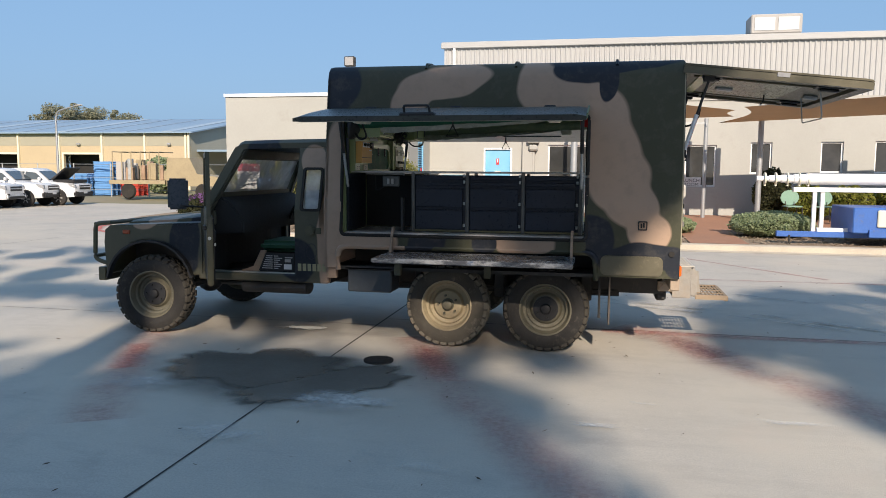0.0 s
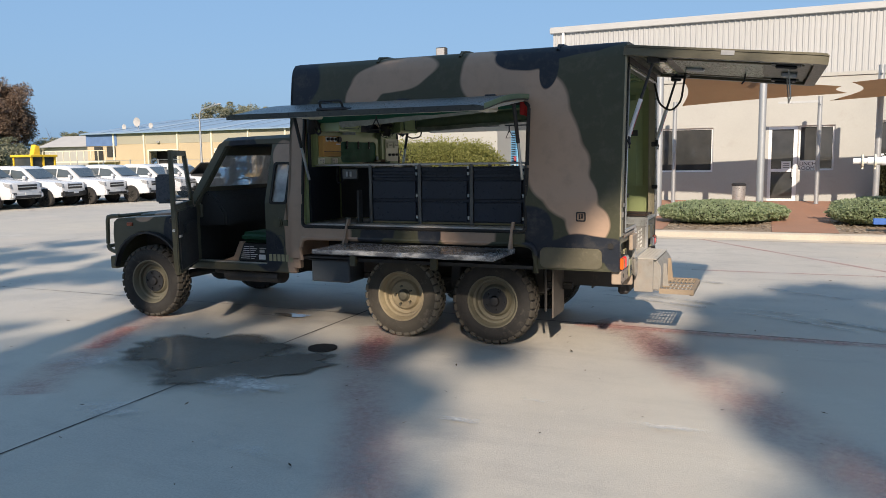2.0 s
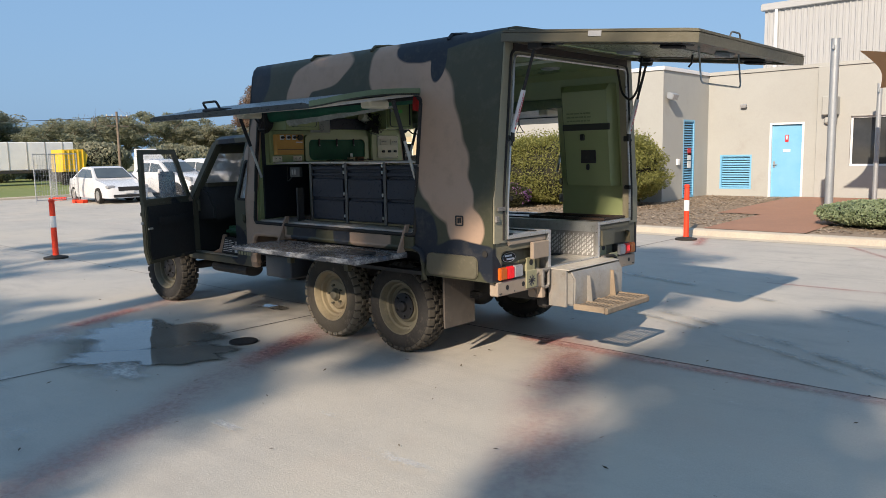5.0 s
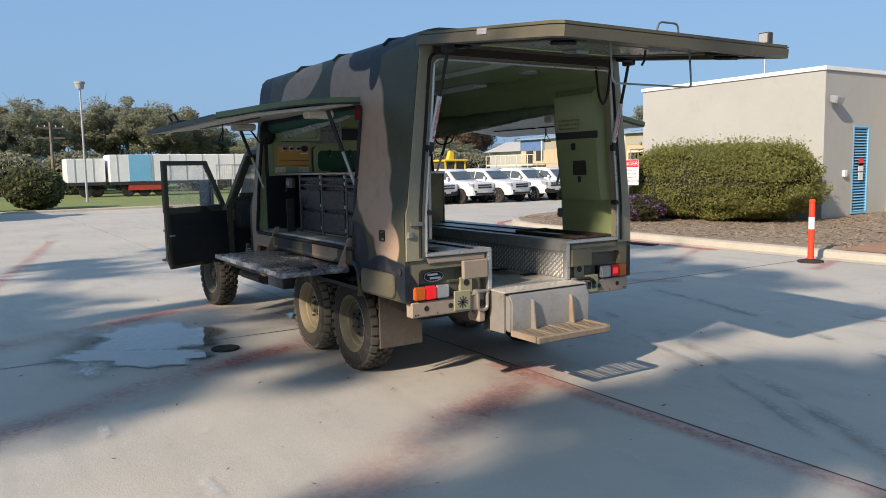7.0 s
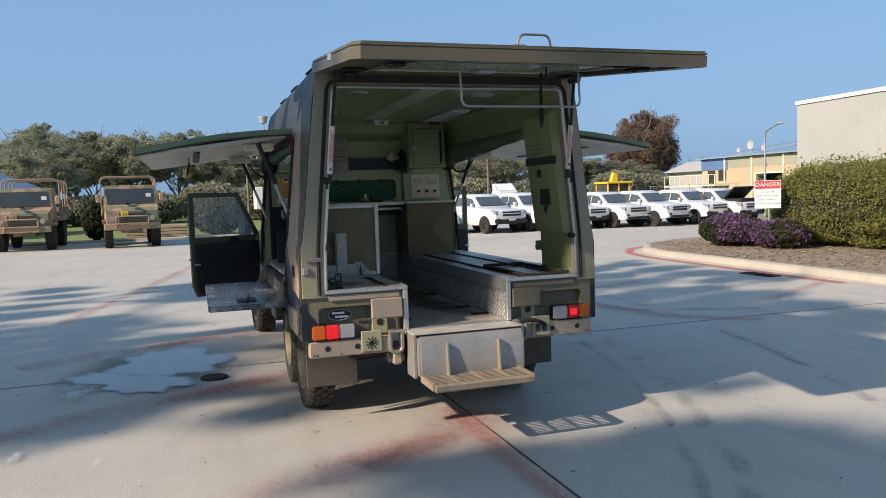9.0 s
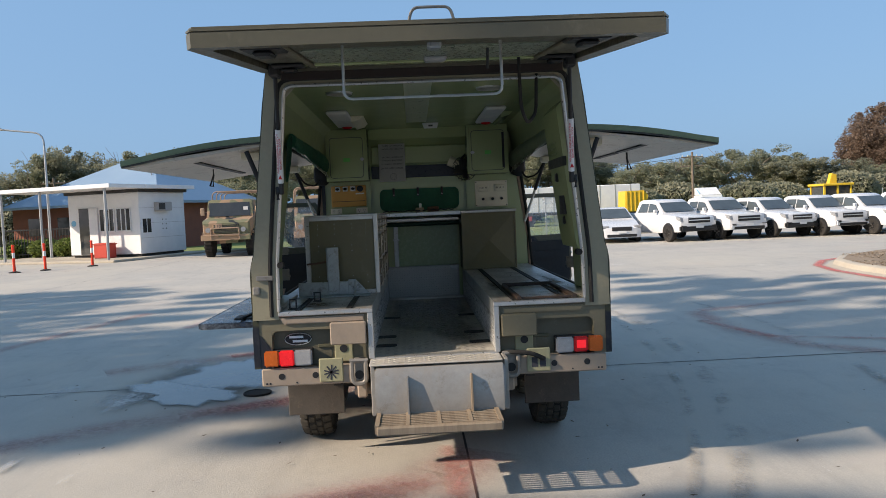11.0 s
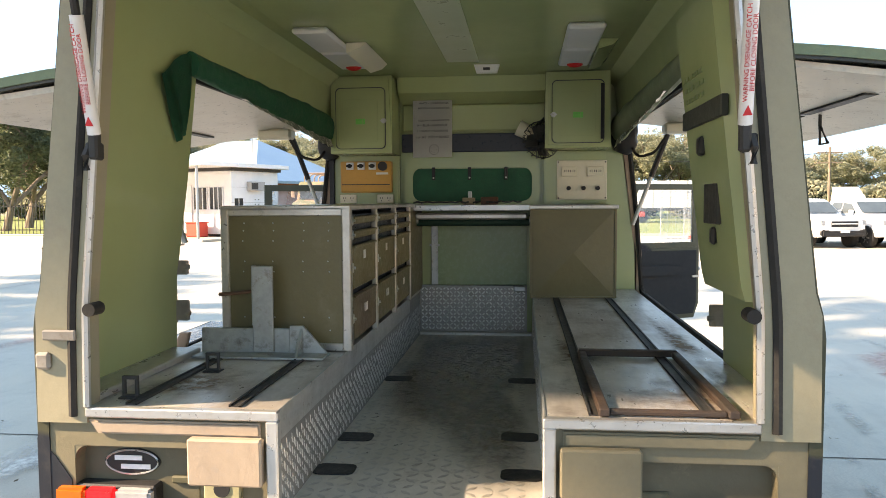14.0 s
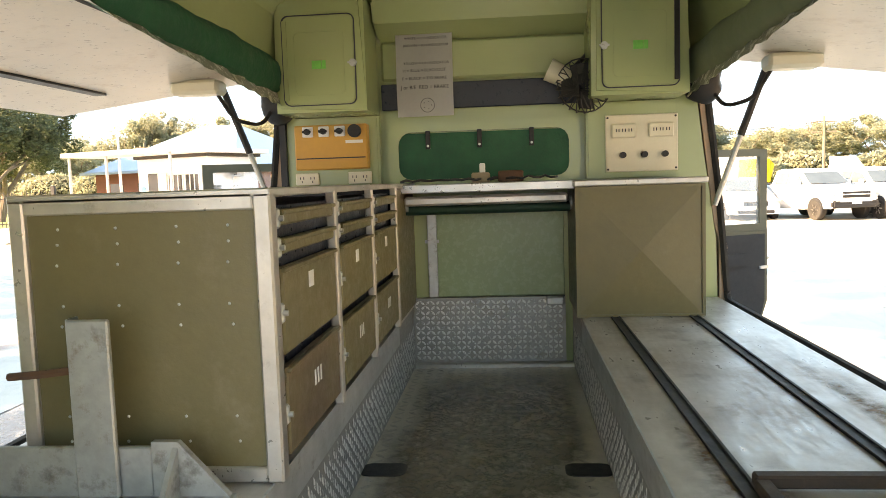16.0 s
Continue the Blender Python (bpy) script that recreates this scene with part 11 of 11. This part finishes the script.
# ---- tan shed with blue roof ----
TX0, TX1, TYF = -50.4, -25.4, 44.0
sh = thing("tan_shed", pose(0, 0, 0), "long tan shed with a blue-grey steel roof", "building")
us = [(-43.2, -40.1), (-36.0, -32.9)]
edges = sorted({TX0, TX1, *[u for p in us for u in p]})
for a, b in zip(edges, edges[1:]):
    bm = B()
    box(bm, a, TYF, 2.65 if (a, b) in us else 0, b, TYF + 0.2, 3.3)
    part("wall", bm, M_TANBRICK, sh)
bm = B()
box(bm, TX0, TYF - 0.02, 3.3, TX1, TYF + 0.2, 4.3)
part("wall_sheeting", bm, M_TANSHEET, sh)
for a, b in us:
    bm = B()
    box(bm, a - 0.5, TYF + 1.4, 0, b + 0.5, TYF + 1.5, 3.0)
    part("open_doorway", bm, M_INTERIORDARK, sh, "dark open doorway")
    bm = B()
    for k in range(5):
        box(bm, a, TYF + 0.4, 0.2 + k * 0.22, b, TYF + 0.44, 0.34 + k * 0.22)
    part("door_barrier", bm, M_GREYW, sh, "grey slatted barrier across the doorway")
    bm = B()
    frame_ring(bm, [(a - 0.14, 0.0), (b + 0.14, 0.0), (b + 0.14, 2.79), (a - 0.14, 2.79)], [(a, -0.01), (b, -0.01), (b, 2.65), (a, 2.65)], "y", TYF - 0.05, TYF - 0.004)
    part("door_frame", bm, M_IVORY, sh)
for x in (-47.2, -43.7, -40.0, -36.4, -32.7, -29.1, -25.75, -25.5):
    bm = B()
    box(bm, x, TYF - 0.14, 0, x + 0.14, TYF - 0.02, 4.28)
    part("downpipe", bm, M_IVORY, sh)
bm = B()
prism(bm, [(TYF - 0.4, 4.32), (TYF + 11, 6.0), (TYF + 22, 4.4), (TYF + 22, 4.32), (TYF + 11, 5.9), (TYF - 0.4, 4.22)], "x", TX0 - 0.3, TX1 + 0.4)
part("roof", bm, M_ROOFBLUE, sh)
for k in range(8):
    bm = B()
    x = TX0 + 2.0 + 3.0 * k
    prism(bm, [(TYF - 0.38, 4.33), (TYF + 10.9, 6.0), (TYF + 10.9, 6.02), (TYF - 0.38, 4.36)], "x", x, x + (0.9 if k % 3 == 1 else 0.12))
    part("roof_sheet", bm, M_ROOFPALE, sh, "paler translucent roof sheet")
bm = B()
prism(bm, [(TYF + 0.2, 0), (TYF + 22, 0), (TYF + 22, 4.3), (TYF + 11, 5.88), (TYF + 0.2, 4.3)], "x", TX1 - 0.2, TX1)
part("gable", bm, M_TANSHEET, sh)
bm = B()
prism(bm, [(TYF + 1.0, 2.9), (TYF + 22, 2.9), (TYF + 22, 3.05), (TYF + 1.0, 3.05)], "x", TX1, TX1 + 4.0)
part("side_awning", bm, M_ROOFBLUE, sh)
bm = B()
box(bm, TX0 - 0.05, TYF - 0.06, 3.2, TX0 + 3.6, TYF - 0.022, 4.28)
part("blue_gable", bm, mat("dusty_blue_sheet", (0.11, 0.19, 0.36), rough=0.5), sh)
for a, b in ((0.9, 1.9), (2.4, 3.4)):
    bm = B()
    box(bm, TX0 + a, TYF - 0.08, 2.2 if a > 2 else 1.95, TX0 + b, TYF - 0.04, 3.15)
    part("window", bm, M_GLASSDARK, sh)
bm = B()
box(bm, TX0 - 3.8, TYF - 1.6, 1.75, TX0 + 3.8, TYF - 0.1, 1.9)
part("balcony", bm, M_IVORY, sh)
for i in range(10):
    bm = B()
    box(bm, TX0 - 3.8 + i * 0.84, TYF - 1.6, 1.9 if i % 4 else 0.0, TX0 - 3.74 + i * 0.84, TYF - 1.55, 2.75)
    part("balcony_post", bm, M_IVORY, sh)
bm = B()
box(bm, TX0 - 3.8, TYF - 1.6, 2.75, TX0 + 3.8, TYF - 1.55, 2.8)
part("balcony_rail", bm, M_IVORY, sh)
bm = B()
box(bm, TX0 - 6, TYF + 0.5, 0, TX0 - 0.1, TYF + 6, 3.2)
part("side_room", bm, M_CREAM, sh)
bm = B()
prism(bm, [(TYF, 3.2), (TYF + 3, 4.3), (TYF + 6.5, 3.2)], "x", TX0 - 6.4, TX0)
part("side_roof", bm, M_GREYW, sh)
for x, z, r in ((TX0 + 2.0, 4.95, 0.25), (TX0 + 3.6, 5.35, 0.42), (TX0 + 5.2, 5.0, 0.25)):
    dsh = thing("satellite_dish", pose(x, TYF + 2.5, z), "pale satellite dish on the shed roof", "satellite dish", "satellite dishes")
    bm = B()
    revolve(bm, [(0.0, 0.12 * r), (r * 0.6, 0.05 * r), (r, -0.15 * r), (r * 0.6, 0.0), (0.0, 0.06 * r)], 18, "y")
    part("dish", bm, M_GREYW, dsh)
    bm = B()
    cyl(bm, (0, 0.1, -0.9), (0, 0.1, 0.0), 0.04, n=8)
    part("mast", bm, M_STEELPOST, dsh)
for x in (-42.0, -34.6, -27.0):
    wall_lamp(pose(x, TYF - 0.02, 3.45, 0, 0, -90) @ Matrix.Scale(0.8, 4))

# stacked pallets, fence, work truck in front of the shed
def pallet_stack(x, y, n, material, label, turn=0):
    g = thing("pallet_stack", pose(x, y, 0, 0, 0, turn), label, "pallet stack", "pallet stacks")
    bm = B()
    box(bm, -0.58, -0.04, 0.12, 0.58, 0.04, 0.14)
    board = mesh_of("board", bm, material)
    bm = B()
    box(bm, -0.58, -0.045, 0.0, 0.58, 0.045, 0.12)
    bearer = mesh_of("bearer", bm, material)
    for k in range(n):
        m = pose(random.uniform(-0.03, 0.03), 0, k * 0.145, 0, 0, random.uniform(-2, 2))
        p_ = share("bearer", bearer, g, m)
        for yy in (-0.505, 0.505):
            share("bearer", bearer, p_, pose(0, yy, 0))
        for j in range(6):
            share("board", board, p_, pose(0, -0.54 + j * 0.216, 0))


random.seed(12)
pallet_stack(-26.2, 33.2, 9, M_PALLETBLUE, "tall stack of blue pallets")
pallet_stack(-25.0, 33.8, 14, M_PALLETBLUE, "tall stack of blue pallets", 4)
pallet_stack(-27.5, 33.4, 7, M_PALLETBLUE, "stack of blue pallets")
pallet_stack(-23.2, 33.8, 5, M_PALLETRED, "low stack of red pallets")
wk = thing("work_truck", pose(-18.2, 30.0, 0, 0, 0, 10), "dusty army utility truck loaded with equipment", "truck")
bm = B()
loft(bm, [[(x, -0.9, 0.7), (x, -0.9, z), (x, 0.9, z), (x, 0.9, 0.7)] for x, z in ((2.6, 1.2), (1.5, 1.35), (1.1, 2.2), (-0.1, 2.2), (-0.15, 1.2))])
part("cab", bm, M_RIM, wk)
bm = B()
box(bm, -3.2, -1.0, 0.8, -0.2, 1.0, 1.0)
part("tray", bm, M_RIM, wk)
random.seed(21)
for k in range(14):
    bm = B()
    x, y, z = random.uniform(-3.0, -0.4), random.uniform(-0.9, 0.7), 1.0 + random.uniform(0, 0.8)
    box(bm, x, y, 1.0, x + random.uniform(0.2, 0.5), y + random.uniform(0.2, 0.4), z + 0.4, 0.03)
    part("equipment", bm, random.choice((M_RIM, M_GALV, M_TAN, M_GREYW)), wk)
bm = B()
for k in range(6):
    tube(bm, [(-3.0 + 0.5 * k, -0.95, 1.0), (-3.0 + 0.5 * k, -0.95, 2.5), (-3.0 + 0.5 * k, 0.95, 2.5)], 0.03, 6)
part("frame_hoop", bm, M_RIM, wk)
for x in (1.8, -2.2):
    bm = B()
    revolve(bm, [(0.0, -0.1), (0.35, -0.12), (0.42, 0.0), (0.35, 0.12), (0.0, 0.1)], 18, "y")
    part("wheel", bm, M_RUBBER, wk, m=pose(x, -0.9, 0.42))
bm = B()
for x in [-40 + 2.4 * k for k in range(12)]:
    cyl(bm, (x, 31.5, 0), (x, 31.5, 1.9), 0.035, n=6)
for z in (0.4, 1.1, 1.85):
    cyl(bm, (-40, 31.5, z), (-13.6, 31.5, z), 0.015, n=5)
solid("wire_fence", bm, M_STEELPOST, "thin wire fence in front of the pallets", "fence")

# ---- lamp posts and power poles ----
def lamp_post(x, y, h, arm, turn, label="tall grey street lamp with a curved arm"):
    g = thing("street_lamp", pose(x, y, 0, 0, 0, turn), label, "street lamp", "street lamps")
    bm = B()
    cyl(bm, (0, 0, 0), (0, 0, h - 0.6), 0.075, 0.05, 10)
    if arm:
        tube(bm, arc_pts([(0, 0, h - 0.7), (0, 0, h), (arm, 0, h + 0.25)], 0.5), 0.045, 7)
    part("pole", bm, M_STEELPOST, g)
    bm = B()
    if arm:
        box(bm, arm - 0.1, -0.09, h + 0.21, arm + 0.4, 0.09, h + 0.29, 0.03)
    else:
        cyl(bm, (0, 0, h - 0.62), (0, 0, h - 0.3), 0.2, 0.28, 12)
        cyl(bm, (0, 0, h - 0.3), (0, 0, h - 0.2), 0.3, 0.3, 12)
    part("head", bm, M_GREYW, g)


lamp_post(-24.1, 28.3, 4.6, 1.9, -20)
lamp_post(-40, 3.0, 7.3, 0, 0, "tall grey pole with a round lamp head")
lamp_post(-29, -18, 6.3, 2.0, -90)


def power_pole(x, y, h):
    g = thing("power_pole", pose(x, y, 0), "weathered timber power pole with cross-arms", "power pole", "power poles")
    bm = B()
    cyl(bm, (0, 0, 0), (0, 0, h), 0.14, 0.1, 8)
    part("pole", bm, M_BARK, g)
    for z in (h - 0.5, h - 1.3):
        bm = B()
        box(bm, -0.05, -1.0, z, 0.05, 1.0, z + 0.1)
        part("cross_arm", bm, M_BARK, g)
    for y0 in (-0.9, -0.4, 0.4, 0.9):
        bm = B()
        cyl(bm, (0, y0, h - 0.4), (0, y0, h - 0.25), 0.04, n=6)
        part("insulator", bm, M_IVORY, g)


for x, y in ((-59, 3.1), (-58, 25.4), (-58, -31), (-57, 60)):
    power_pole(x, y, 5.9)
wires = thing("power_line", pose(0, 0, 0), "thin sagging power lines between poles", "power line")
for dy in (-0.8, 0.8):
    bm = B()
    a, b, c = (-58, -31, 5.5), (-59, 3.1, 5.5), (-58, 25.4, 5.5)
    for p, q in ((a, b), (b, c)):
        tube(bm, [(p[0] + (q[0] - p[0]) * t + dy * 0.4, p[1] + (q[1] - p[1]) * t, p[2] - 2.4 * t * (1 - t)) for t in [i / 12 for i in range(13)]], 0.011, 4)
    part("wire", bm, M_DARK, wires)
